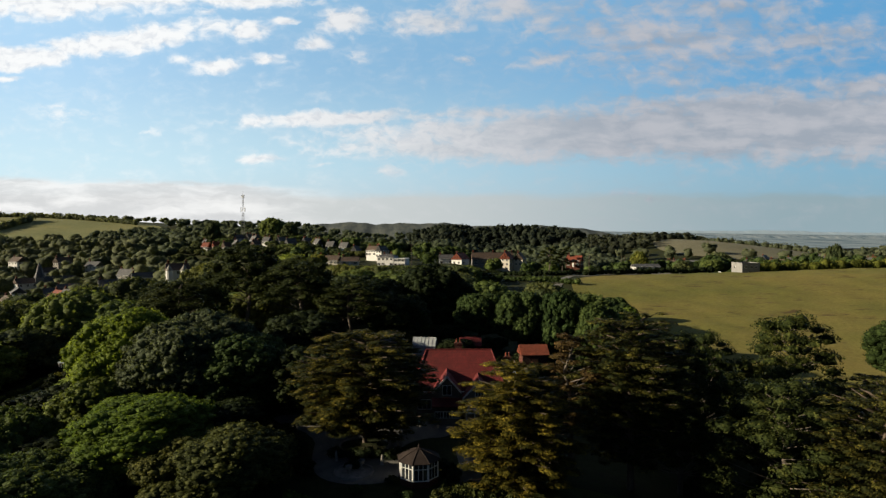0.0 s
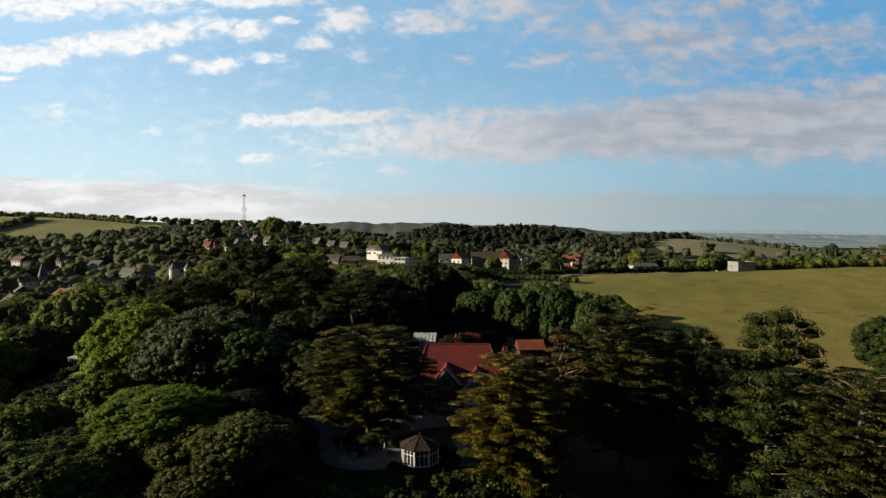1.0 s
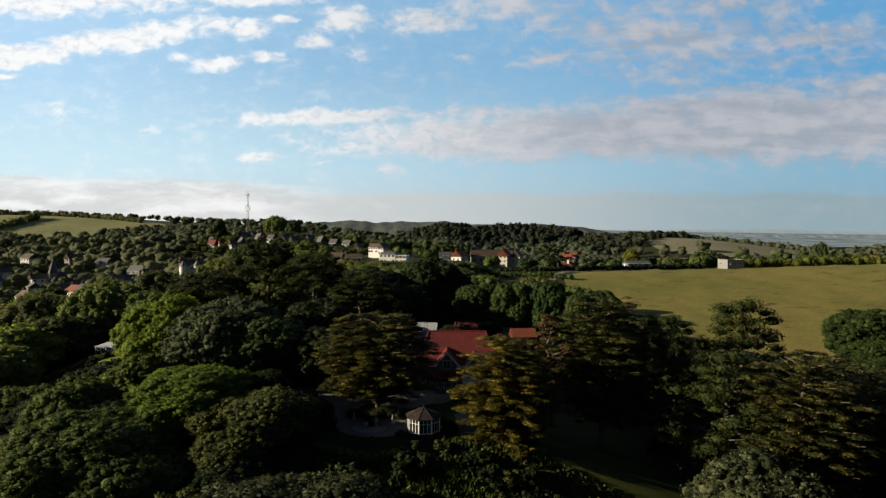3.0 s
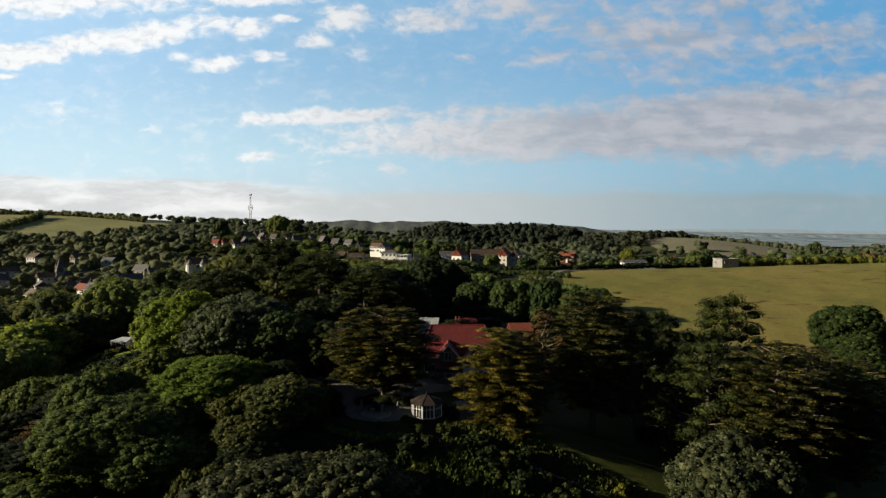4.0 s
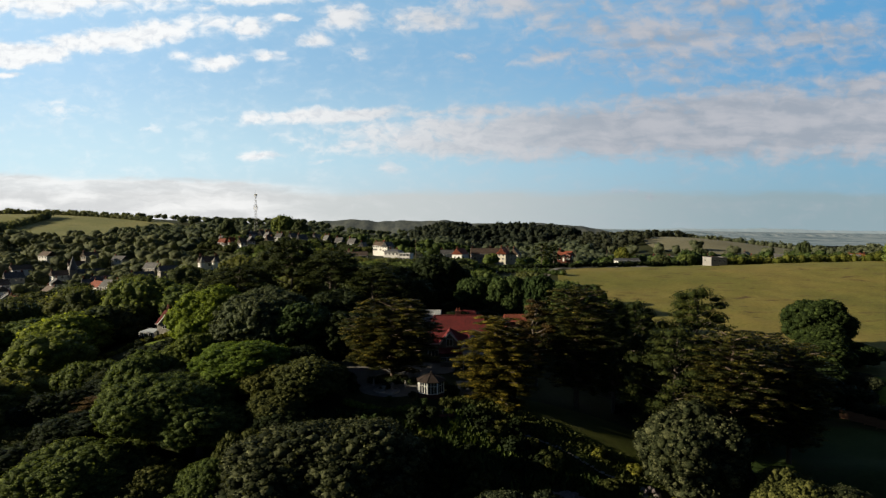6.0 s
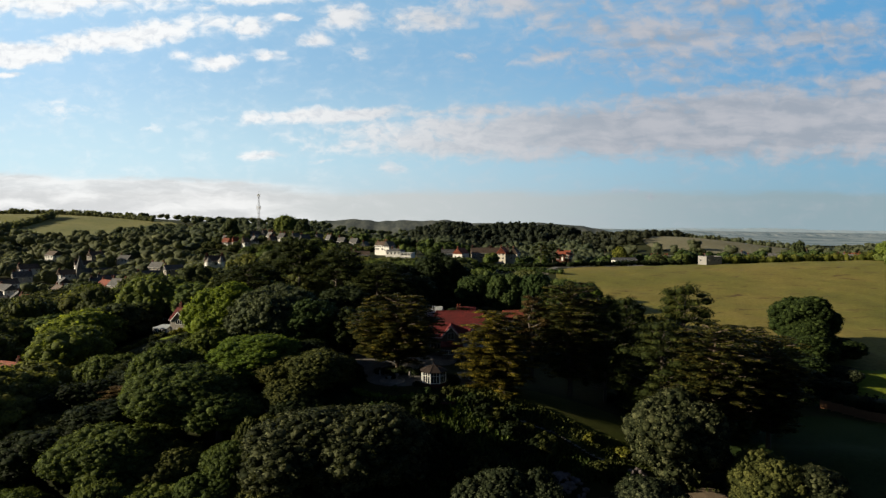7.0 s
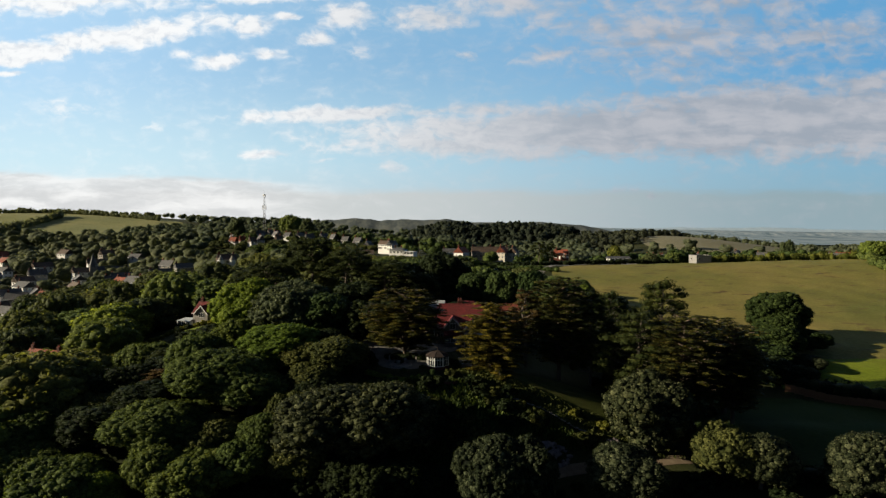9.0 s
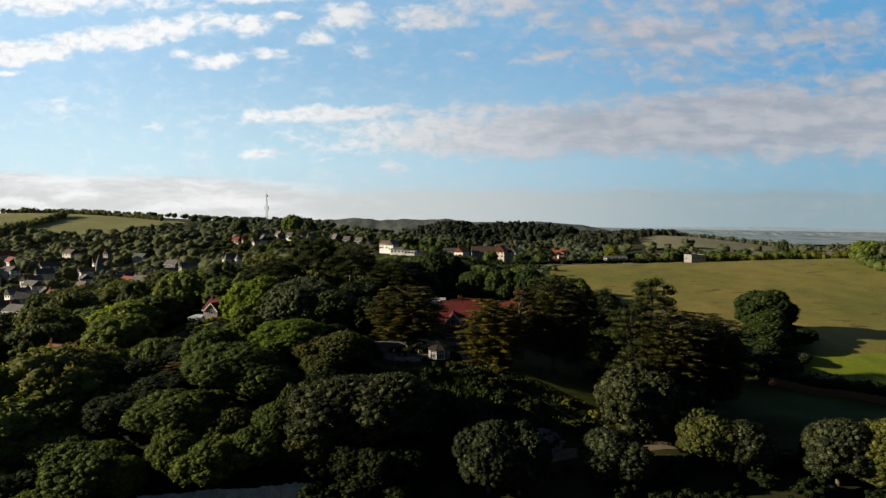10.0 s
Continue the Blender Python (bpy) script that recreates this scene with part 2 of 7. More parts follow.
LEAF_CEDAR = foliage("needles_cedar", (0.010, 0.015, 0.004), (0.028, 0.032, 0.006), (0.140, 0.116, 0.012), 0.2, 0.5, 0.55)
LEAF_CEDAR_DARK = foliage("needles_dark_cedar", (0.008, 0.013, 0.004), (0.034, 0.038, 0.009), (0.140, 0.120, 0.014), 0.2, 0.5, 0.5)
LEAF_PINE = foliage("needles_pine", (0.010, 0.017, 0.005), (0.028, 0.040, 0.010), (0.080, 0.092, 0.020), 0.2, 0.5, 0.4)
LEAF_RUST = foliage("needles_rusty", (0.040, 0.024, 0.010), (0.085, 0.055, 0.018), (0.130, 0.090, 0.028), 0.15)
LEAF_PURPLE = foliage("leaves_copper", (0.028, 0.012, 0.012), (0.050, 0.024, 0.022), (0.085, 0.042, 0.035))
# far leaves paled and greyed: distance haze is put into their colour
LEAF_FAR_HAZED = foliage("leaves_far_wood_hazed", (0.084, 0.104, 0.070), (0.106, 0.130, 0.084), (0.136, 0.160, 0.100), 0.5, 0.05, 0.0, 1.4)
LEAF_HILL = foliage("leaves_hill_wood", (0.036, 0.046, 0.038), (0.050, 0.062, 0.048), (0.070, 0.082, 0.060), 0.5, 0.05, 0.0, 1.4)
# wood on the sunny slopes; sunlight and haze lifted into the leaf colours
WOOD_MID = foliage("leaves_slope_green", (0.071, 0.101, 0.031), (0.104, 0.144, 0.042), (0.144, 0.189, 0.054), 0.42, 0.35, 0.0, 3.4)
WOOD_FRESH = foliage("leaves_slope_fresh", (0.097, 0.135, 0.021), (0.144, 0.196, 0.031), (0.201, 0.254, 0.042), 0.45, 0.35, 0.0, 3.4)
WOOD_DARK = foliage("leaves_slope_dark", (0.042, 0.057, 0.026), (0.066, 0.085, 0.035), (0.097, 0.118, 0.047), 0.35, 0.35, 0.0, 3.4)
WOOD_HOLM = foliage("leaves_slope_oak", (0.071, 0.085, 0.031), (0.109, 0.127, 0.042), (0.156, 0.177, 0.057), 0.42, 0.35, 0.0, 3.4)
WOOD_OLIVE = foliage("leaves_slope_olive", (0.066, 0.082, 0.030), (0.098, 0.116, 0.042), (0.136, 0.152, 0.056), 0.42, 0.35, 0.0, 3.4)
BARK = plain("bark", (0.075, 0.055, 0.040), (0.150, 0.120, 0.095), 2.5, 0.9, 0, 0.1, 14, 0.5, 0.03, (1, 1, 0.25))
BARK_PALE = plain("pale_bark", (0.085, 0.072, 0.058), (0.165, 0.140, 0.116), 2.5, 0.9, 0, 0.1, 14, 0.5, 0.03, (1, 1, 0.25))


def turf(name, tones, broad, patch_tone, patch_at, fine=2.2, speck=4.2, edge=0.16):
    """Grass: broad drifts, darker or rusty patches and fine tufting."""
    m, nt, b = fresh(name, 0.95, 0, 0.1)
    base = ramp(nt, texture_noise(nt, broad, 5, 0.6, (1, 1.5, 1)), (0.28, tones[0]), (0.5, tones[1]), (0.72, tones[2]))
    spots = ramp(nt, texture_noise(nt, broad * speck, 4, 0.62, (0.6, 1.6, 1)), (patch_at - edge / 4, (0, 0, 0)), (patch_at + edge, (1, 1, 1)))
    base = blend(nt, "MIX", spots, base, patch_tone)
    tuft = texture_noise(nt, fine, 6, 0.75)
    base = blend(nt, "MULTIPLY", 1.0, base, ramp(nt, tuft, (0.25, (0.55, 0.57, 0.5)), (0.6, (1.0, 1.0, 1.0)), (0.8, (1.3, 1.25, 1.15))))
    link(nt, base, b.inputs["Base Color"])
    bump(nt, b, tuft, 0.6, 0.25)
    return m


GROUND = turf("undergrowth", ((0.022, 0.028, 0.010), (0.034, 0.040, 0.014), (0.050, 0.050, 0.021)), 0.05, (0.045, 0.038, 0.024), 0.6, 1.2)
HAY = turf("dry_meadow_grass", ((0.128, 0.140, 0.033), (0.192, 0.174, 0.046), (0.262, 0.200, 0.062)), 0.016, (0.110, 0.076, 0.034), 0.60, 1.0, 11.0, 0.08)
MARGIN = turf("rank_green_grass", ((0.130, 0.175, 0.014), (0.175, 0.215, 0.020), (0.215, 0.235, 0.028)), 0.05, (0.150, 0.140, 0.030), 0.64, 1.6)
# turf colour darkened to hold the shadow of spur and pines
SHADED_MEADOW = turf("meadow_grass", ((0.020, 0.042, 0.008), (0.028, 0.050, 0.010), (0.038, 0.058, 0.013)), 0.06, (0.032, 0.042, 0.013), 0.62, 1.8)
LAWN = turf("mown_lawn", ((0.110, 0.150, 0.020), (0.140, 0.180, 0.026), (0.165, 0.195, 0.034)), 0.12, (0.130, 0.150, 0.030), 0.66, 4.0)
PASTURE = turf("hill_pasture", ((0.185, 0.195, 0.080), (0.235, 0.235, 0.095), (0.275, 0.255, 0.110)), 0.012, (0.090, 0.098, 0.042), 0.63, 0.4)
STUBBLE = turf("pale_field", ((0.170, 0.165, 0.110), (0.205, 0.192, 0.126), (0.230, 0.212, 0.140)), 0.02, (0.160, 0.140, 0.080), 0.68, 0.5)
BANK = turf("rough_bank", ((0.038, 0.052, 0.011), (0.058, 0.070, 0.016), (0.084, 0.088, 0.024)), 0.12, (0.070, 0.072, 0.026), 0.6, 2.5)
GRAVEL = plain("gravel", (0.130, 0.124, 0.116), (0.200, 0.188, 0.172), 0.6, 0.95, 0, 0.15, 9, 0.5, 0.03)
TRACK = plain("beaten_track", (0.150, 0.115, 0.080), (0.220, 0.170, 0.120), 0.8, 0.95, 0, 0.1, 8, 0.5, 0.04)
CHALK = plain("weathered_chalk", (0.300, 0.285, 0.255), (0.620, 0.600, 0.550), 0.6, 0.95, 0, 0.1, 4, 0.9, 0.12, (1, 1, 0.5))
RUBBLE = plain("grey_rubble", (0.150, 0.132, 0.132), (0.250, 0.215, 0.215), 1.5, 0.95, 0, 0.1, 9, 0.8, 0.06)
WHITE = plain("white_render", (0.700, 0.690, 0.660), (0.800, 0.790, 0.770), 0.7, 0.85, 0, 0.25, 12, 0.1, 0.004)
CREAM = plain("cream_render", (0.520, 0.480, 0.400), (0.620, 0.580, 0.490), 0.7, 0.85, 0, 0.25, 12, 0.1, 0.004)
STONE = plain("grey_stone_wall", (0.200, 0.185, 0.165), (0.330, 0.310, 0.280), 1.3, 0.9, 0, 0.2, 6, 0.5, 0.03)
PEBBLE = plain("pebbledash", (0.150, 0.132, 0.115), (0.210, 0.188, 0.165), 1.0, 0.9, 0, 0.2, 18, 0.4, 0.01)
PAINT = plain("white_paint", (0.720, 0.720, 0.700), (0.820, 0.820, 0.800), 1.5, 0.5, 0, 0.4, 20, 0.05, 0.003)
CONCRETE = plain("grey_concrete", (0.215, 0.212, 0.208), (0.290, 0.285, 0.275), 0.5, 0.9, 0, 0.2, 7, 0.2, 0.01)
WOOD = plain("orange_fence_wood", (0.230, 0.105, 0.050), (0.360, 0.180, 0.090), 1.2, 0.8, 0, 0.2, 14, 0.3, 0.01, (1, 1, 0.2))
STEEL = plain("weathered_steel", (0.120, 0.124, 0.128), (0.170, 0.174, 0.178), 0.8, 0.6, 0.4, 0.5, 8, 0.05, 0.003)
COPPERED = plain("dark_felt_roof", (0.024, 0.017, 0.015), (0.044, 0.032, 0.027), 1.2, 0.85, 0, 0.2, 9, 0.3, 0.01)


def tiles(name, c1, c2, course=0.28, rough=0.75):
    """Roof tiles: courses and staggered joints, each tile its own tone, lichen drifts."""
    m, nt, b = fresh(name, rough, 0, 0.3)
    co = nt.nodes.new("ShaderNodeTexCoord")
    br = nt.nodes.new("ShaderNodeTexBrick")
    br.inputs["Scale"].default_value = 1.0
    br.inputs["Brick Width"].default_value, br.inputs["Row Height"].default_value = course * 0.8, course
    br.inputs["Mortar Size"].default_value, br.inputs["Bias"].default_value = 0.02, 0.0
    br.inputs["Color1"].default_value, br.inputs["Color2"].default_value = (*c1, 1), (*c2, 1)
    br.inputs["Mortar"].default_value = (c1[0] * 0.35, c1[1] * 0.35, c1[2] * 0.35, 1)
    link(nt, co.outputs["UV"], br.inputs["Vector"])
    drift = ramp(nt, texture_noise(nt, 0.7, 5, 0.6), (0.3, (0.70, 0.72, 0.70)), (0.65, (1.1, 1.05, 1.0)))
    link(nt, blend(nt, "MULTIPLY", 1.0, br.outputs["Color"], drift), b.inputs["Base Color"])
    inv = nt.nodes.new("ShaderNodeMath")
    inv.operation = "SUBTRACT"
    inv.inputs[0].default_value = 1.0
    link(nt, br.outputs["Fac"], inv.inputs[1])
    bump(nt, b, inv.outputs[0], 0.6, 0.03)
    return m


TILE_RED = tiles("red_clay_tiles", (0.150, 0.020, 0.021), (0.205, 0.029, 0.028))
TILE_ORANGE = tiles("orange_clay_tiles", (0.240, 0.062, 0.034), (0.310, 0.085, 0.046))
TILE_BROWN = tiles("brown_tiles", (0.110, 0.078, 0.060), (0.160, 0.115, 0.088))
TILE_SLATE = tiles("grey_slates", (0.100, 0.102, 0.110), (0.150, 0.152, 0.160))
BRICK = tiles("red_brick", (0.190, 0.066, 0.046), (0.260, 0.095, 0.064), 0.075, 0.9)

GLASS, _nt, _b = fresh("window_glass", 0.06, 0, 0.6)
_b.inputs["Base Color"].default_value = (0.020, 0.024, 0.028, 1)
_c = ramp(_nt, texture_noise(_nt, 0.8, 2), (0.35, (0.012, 0.015, 0.018)), (0.7, (0.045, 0.050, 0.055)))
link(_nt, _c, _b.inputs["Base Color"])
GLAZING, _nt, _b = fresh("greenhouse_glazing", 0.25, 0, 0.6)
_c = ramp(_nt, texture_noise(_nt, 0.9, 3), (0.3, (0.300, 0.330, 0.340)), (0.7, (0.460, 0.490, 0.500)))
link(_nt, _c, _b.inputs["Base Color"])


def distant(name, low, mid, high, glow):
    """Land so far off that air veils it; that haze is put into base colour and emission."""
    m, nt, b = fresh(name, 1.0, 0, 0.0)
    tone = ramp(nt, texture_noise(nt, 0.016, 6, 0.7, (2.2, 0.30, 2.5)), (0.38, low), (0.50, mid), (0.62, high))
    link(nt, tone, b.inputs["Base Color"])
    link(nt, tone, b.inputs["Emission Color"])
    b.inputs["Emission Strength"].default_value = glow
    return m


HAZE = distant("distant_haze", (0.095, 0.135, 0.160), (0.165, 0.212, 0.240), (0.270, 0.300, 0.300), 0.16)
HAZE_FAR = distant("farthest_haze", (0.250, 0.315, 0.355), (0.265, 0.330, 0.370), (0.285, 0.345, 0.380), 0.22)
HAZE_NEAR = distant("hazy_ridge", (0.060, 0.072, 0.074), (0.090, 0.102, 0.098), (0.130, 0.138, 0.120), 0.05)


# ---- mesh helpers ----
class Shape:
    """Collects vertices and faces of one mesh."""

    def __init__(self):
        self.v, self.f, self.n = [], [], 0

    def add(self, verts, faces):
        self.v += [tuple(p) for p in verts]
        self.f += [tuple(i + self.n for i in f) for f in faces]
        self.n = len(self.v)
        return self

    def box(self, x0, x1, y0, y1, z0, z1, bevel=0.0):
        b = min(bevel, (x1 - x0) / 3, (y1 - y0) / 3, (z1 - z0) / 3)
        if b <= 0:
            p = [(x, y, z) for z in (z0, z1) for y in (y0, y1) for x in (x0, x1)]
            return self.add(p, [(0, 2, 3, 1), (4, 5, 7, 6), (0, 1, 5, 4), (2, 6, 7, 3), (0, 4, 6, 2), (1, 3, 7, 5)])
        p = []
        for z, i in ((z0, b), (z0 + b, 0), (z1 - b, 0), (z1, b)):
            p += [(x0 + i, y0 + i, z), (x1 - i, y0 + i, z), (x1 - i, y1 - i, z), (x0 + i, y1 - i, z)]
        f = [(3, 2, 1, 0), (12, 13, 14, 15)]
        for k in range(3):
            for j in range(4):
                f.append((4 * k + j, 4 * k + (j + 1) % 4, 4 * k + 4 + (j + 1) % 4, 4 * k + 4 + j))
        return self.add(p, f)

    def tube(self, pts, radii, sides=7, cap=True):
        pts = [Vector(p) for p in pts]
        ring = []
        for i, p in enumerate(pts):
            d = (pts[min(i + 1, len(pts) - 1)] - pts[max(i - 1, 0)]).normalized()
            a = d.cross(Vector((0.31, 0.95, 0.02))).normalized()
            b = d.cross(a)
            ring += [p + (a * math.cos(t) + b * math.sin(t)) * radii[i] for t in [2 * math.pi * k / sides for k in range(sides)]]
        f = [(i * sides + k, i * sides + (k + 1) % sides, (i + 1) * sides + (k + 1) % sides, (i + 1) * sides + k)
             for i in range(len(pts) - 1) for k in range(sides)]
        if cap:
            f += [tuple(range(sides - 1, -1, -1)), tuple((len(pts) - 1) * sides + k for k in range(sides))]
        return self.add(ring, f)

    def turned(self, profile, sides=16, cx=0.0, cy=0.0, turn=0.0):
        """A turned solid from (radius, height) pairs."""
        p = [(cx + r * math.cos(turn + 2 * math.pi * k / sides), cy + r * math.sin(turn + 2 * math.pi * k / sides), z) for r, z in profile for k in range(sides)]
        f = [(i * sides + k, i * sides + (k + 1) % sides, (i + 1) * sides + (k + 1) % sides, (i + 1) * sides + k)
             for i in range(len(profile) - 1) for k in range(sides)]
        f += [tuple(range(sides - 1, -1, -1)), tuple((len(profile) - 1) * sides + k for k in range(sides))]
        return self.add(p, f)

    def mesh(self, name, material, smooth=False):
        me = bpy.data.meshes.new(name)
        me.from_pydata(self.v, [], self.f)
        me.materials.append(material)
        if smooth:
            me.shade_smooth()
        uv_by_slope(me)
        return me


def uv_by_slope(me):
    """UVs in metres: across the face and up its slope, so that courses lie level."""
    layer = me.uv_layers.new(name="metres")
    for poly in me.polygons:
        n = poly.normal
        across = Vector((0, 0, 1)).cross(n)
        across = across.normalized() if across.length > 0.05 else Vector((1, 0, 0))
        up = n.cross(across)
        for li in poly.loop_indices:
            co = me.vertices[me.loops[li].vertex_index].co
            layer.data[li].uv = (co.dot(across), co.dot(up))


def part(name, shape, material, parent, label="", smooth=False):
    me = shape if isinstance(shape, bpy.types.Mesh) else shape.mesh(name, material, smooth)
    ob = new(name, me)
    ob.parent = parent
    if label:
        tagged(ob, label)
    return ob


def thing(name, m, label, category, group="", kind=""):
    ob = new(name)
    ob.empty_display_size = 0.3
    ob.matrix_basis = m
    return tagged(ob, label, category, group, kind)


def rooted(x, y, rz=0.0, sink=0.0, sx=1.0, sz=1.0):
    """A pose on the ground."""
    return pose(x, y, float(land(x, y)) - sink, 0, 0, rz) @ Matrix.Diagonal((sx, sx, sz, 1))


def raw_mesh(name, verts, quads, tris, material, normals=None):
    """A mesh from numpy arrays of quads and triangles."""
    me = bpy.data.meshes.new(name)
    nv, nq, nt_ = len(verts), len(quads), len(tris)
    me.vertices.add(nv)
    me.vertices.foreach_set("co", np.asarray(verts, np.float32).ravel())
    me.loops.add(nq * 4 + nt_ * 3)
    me.loops.foreach_set("vertex_index", np.concatenate([np.asarray(quads, np.int32).ravel(), np.asarray(tris, np.int32).ravel()]))
    me.polygons.add(nq + nt_)
    me.polygons.foreach_set("loop_start", np.concatenate([np.arange(nq) * 4, nq * 4 + np.arange(nt_) * 3]).astype(np.int32))
    me.polygons.foreach_set("use_smooth", np.concatenate([np.zeros(nq, bool), np.ones(nt_, bool)]))
    me.materials.append(material)
    me.update(calc_edges=True)
    if normals is not None:
        me.shade_smooth()
        me.normals_split_custom_set_from_vertices(normals.tolist())
    return me


# ---- lie of the land ----
def curve(pairs, window=3):
    """A smooth profile through a few (distance, height) stations."""
    d = np.linspace(-200, 5000, 5201)
    z = np.interp(d, [p[0] for p in pairs], [p[1] for p in pairs])
    k = 2 * window + 1
    z = np.convolve(np.pad(z, window, mode="edge"), np.ones(k) / k, mode="valid")
    return lambda v: np.interp(v, d, z)


SPUR = curve([(-90, -24), (20, -18), (35, -14), (44, -10), (49, -6.5), (56, -0.4), (84, 1.4), (92, 3.0), (104, 4.2), (120, 4.6), (180, 5.4), (250, 6.5),
              (350, 7.5), (500, 6), (650, 2), (1000, 6), (2000, 0), (5000, -30)], 3)
WEST = curve([(-90, 18), (20, 16), (35, 20), (45, 24), (58, 32), (80, 34), (120, 35), (180, 31), (250, 24), (350, 19), (450, 8), (560, -12),
              (700, -24), (1000, -20), (2000, 0)], 8)
EAST = curve([(-90, 6), (20, 4), (35, 1), (45, -2), (58, -9.8), (80, -10.5), (120, -8.5), (180, -3), (225, 1.5), (250, 1.8), (300, -3), (350, -8),
              (500, -12), (700, -10), (2000, 0)], 4)
HILLS = [  # centre x, y, half widths, height
    (-560, 790, 240, 190, 17), (-175, 505, 90, 80, 10), (-118, 442, 95, 48, 9.5), (85, 790, 120, 90, 25), (0, 830, 420, 80, 5),
    (235, 640, 115, 120, 20), (360, 690, 150, 130, 10), (215, 240, 70, 60, 2.6), (-94, 72, 34, 38, -8), (-64, 114, 12, 14, 1.5), (500, 1800, 700, 300, 12), (900, 3600, 2500, 500, 34), (-900, 3300, 1500, 500, 60)]


def soft(v):
    v = np.clip(v, 0, 1)
    return v * v * (3 - 2 * v)


def land(x, y):
    """Height of the ground, metres; arrays or numbers."""
    x, y = np.asarray(x, float), np.asarray(y, float)
    west = np.clip((-x - 24) / 180, 0, 1)
    west = west * (0.6 + 0.4 * soft(west))
    z = SPUR(y) - WEST(y) * west + EAST(y) * soft((x - 2) / 46)
    for cx, cy, rx, ry, h in HILLS:
        z = z + h * np.exp(-((x - cx) / rx) ** 2 - ((y - cy) / ry) ** 2)
    # quarried chalk face below the wood
    z = z - 9 * soft((35.6 - y) / 1.8) * soft((-x - 21.8) / 3) * soft((x + 47) / 4) * soft((y + 10) / 20)
    rough = 0.25 * np.sin(x * 0.31 + 1.7 * np.sin(y * 0.13)) * np.sin(y * 0.27 + 1.3 * np.sin(x * 0.17))
    return z + rough * soft((np.hypot(x - 0, y - 68) - 26) / 20)


# ---- ground ----
def stretch_axis(near, far, step, growth):
    a = [near]
    s = step
    while a[-1] < far:
        a.append(a[-1] + s)
        s *= growth
    return a


_xr = stretch_axis(130, 4800, 3.0, 1.07)
XS = np.array([-v for v in reversed(_xr)] + list(np.arange(-128, 129, 1.6)) + _xr)
YS = np.array(list(np.arange(-100, 16, 8.0)) + list(np.arange(16, 130, 1.4)) + stretch_axis(130, 4900, 2.5, 1.045))
GX, GY = np.meshgrid(XS, YS)
GZ = land(GX, GY)
_n, _m = GX.shape
_i = np.arange(_n * _m).reshape(_n, _m)
_q = np.stack([_i[:-1, :-1], _i[:-1, 1:], _i[1:, 1:], _i[1:, :-1]], -1).reshape(-1, 4)
ground_mesh = raw_mesh("ground", np.stack([GX, GY, GZ], -1).reshape(-1, 3), _q, np.zeros((0, 3), int), GROUND)
ground_mesh.shade_smooth()
tagged(new("ground", ground_mesh), "dark undergrowth and woodland floor on a hillside spur", "ground", kind="structure")


def rounded(outline, times=2, closed=True):
    pts = [tuple(p) for p in outline]
    for _ in range(times):
        out = [] if closed else [pts[0]]
        for i in range(len(pts) if closed else len(pts) - 1):
            a, b = pts[i], pts[(i + 1) % len(pts)]
            out += [(a[0] * 0.75 + b[0] * 0.25, a[1] * 0.75 + b[1] * 0.25), (a[0] * 0.25 + b[0] * 0.75, a[1] * 0.25 + b[1] * 0.75)]
        pts = out if closed else out + [pts[-1]]
    return pts


def drape(name, outline, material, step, lift, label, category, smooth=2):
    """A sheet of turf or gravel laid over the ground inside an outline."""
    pts = rounded(outline, smooth)
    bm = bmesh.new()
    bm.faces.new([bm.verts.new((x, y, 0)) for x, y in pts])
    for axis in (0, 1):
        lo, hi = min(p[axis] for p in pts), max(p[axis] for p in pts)
        no = Vector((1, 0, 0)) if axis == 0 else Vector((0, 1, 0))
        k = lo + step
        while k < hi:
            bmesh.ops.bisect_plane(bm, geom=bm.verts[:] + bm.edges[:] + bm.faces[:], plane_co=no * k, plane_no=no)
            k += step
    for v in bm.verts:
        v.co.z = float(land(v.co.x, v.co.y)) + lift
    bmesh.ops.recalc_face_normals(bm, faces=bm.faces)
    me = bpy.data.meshes.new(name)
    bm.to_mesh(me)
    bm.free()
    if me.polygons and me.polygons[0].normal.z < 0:
        me.flip_normals()
    me.materials.append(material)
    me.shade_smooth()
    return tagged(new(name, me), label, category, kind="structure")


def ribbon(name, line, width, material, lift, label, category):
    """A path of even width along a line."""
    pts = rounded(line, 2, False)
    a, b = [], []
    for i, p in enumerate(pts):
        q, r = pts[max(i - 1, 0)], pts[min(i + 1, len(pts) - 1)]
        d = Vector((r[0] - q[0], r[1] - q[1])).normalized()
        a.append((p[0] - d.y * width / 2, p[1] + d.x * width / 2))
        b.append((p[0] + d.y * width / 2, p[1] - d.x * width / 2))
    return drape(name, b + a[::-1], material, 2.0, lift, label, category, 0)


FIELD = [(52, 236), (43, 208), (44, 176), (43, 140), (47, 112), (62, 96), (82, 83), (104, 66), (160, 52), (250, 80), (300, 200), (270, 262), (190, 257), (118, 247)]
drape("field", FIELD, HAY, 3.0, 0.35, "tawny dry hay field with rusty patches on a gentle rise", "field")
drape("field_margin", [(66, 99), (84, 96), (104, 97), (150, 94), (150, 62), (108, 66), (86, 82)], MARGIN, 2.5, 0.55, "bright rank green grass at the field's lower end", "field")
drape("meadow", [(30, 63), (40, 55), (44, 45), (60, 41), (95, 40), (115, 46), (97, 57), (74, 76), (50, 74), (34, 70)], SHADED_MEADOW, 1.6, 0.2, "green grazed meadow below the fence, turf darkened for shade", "meadow")
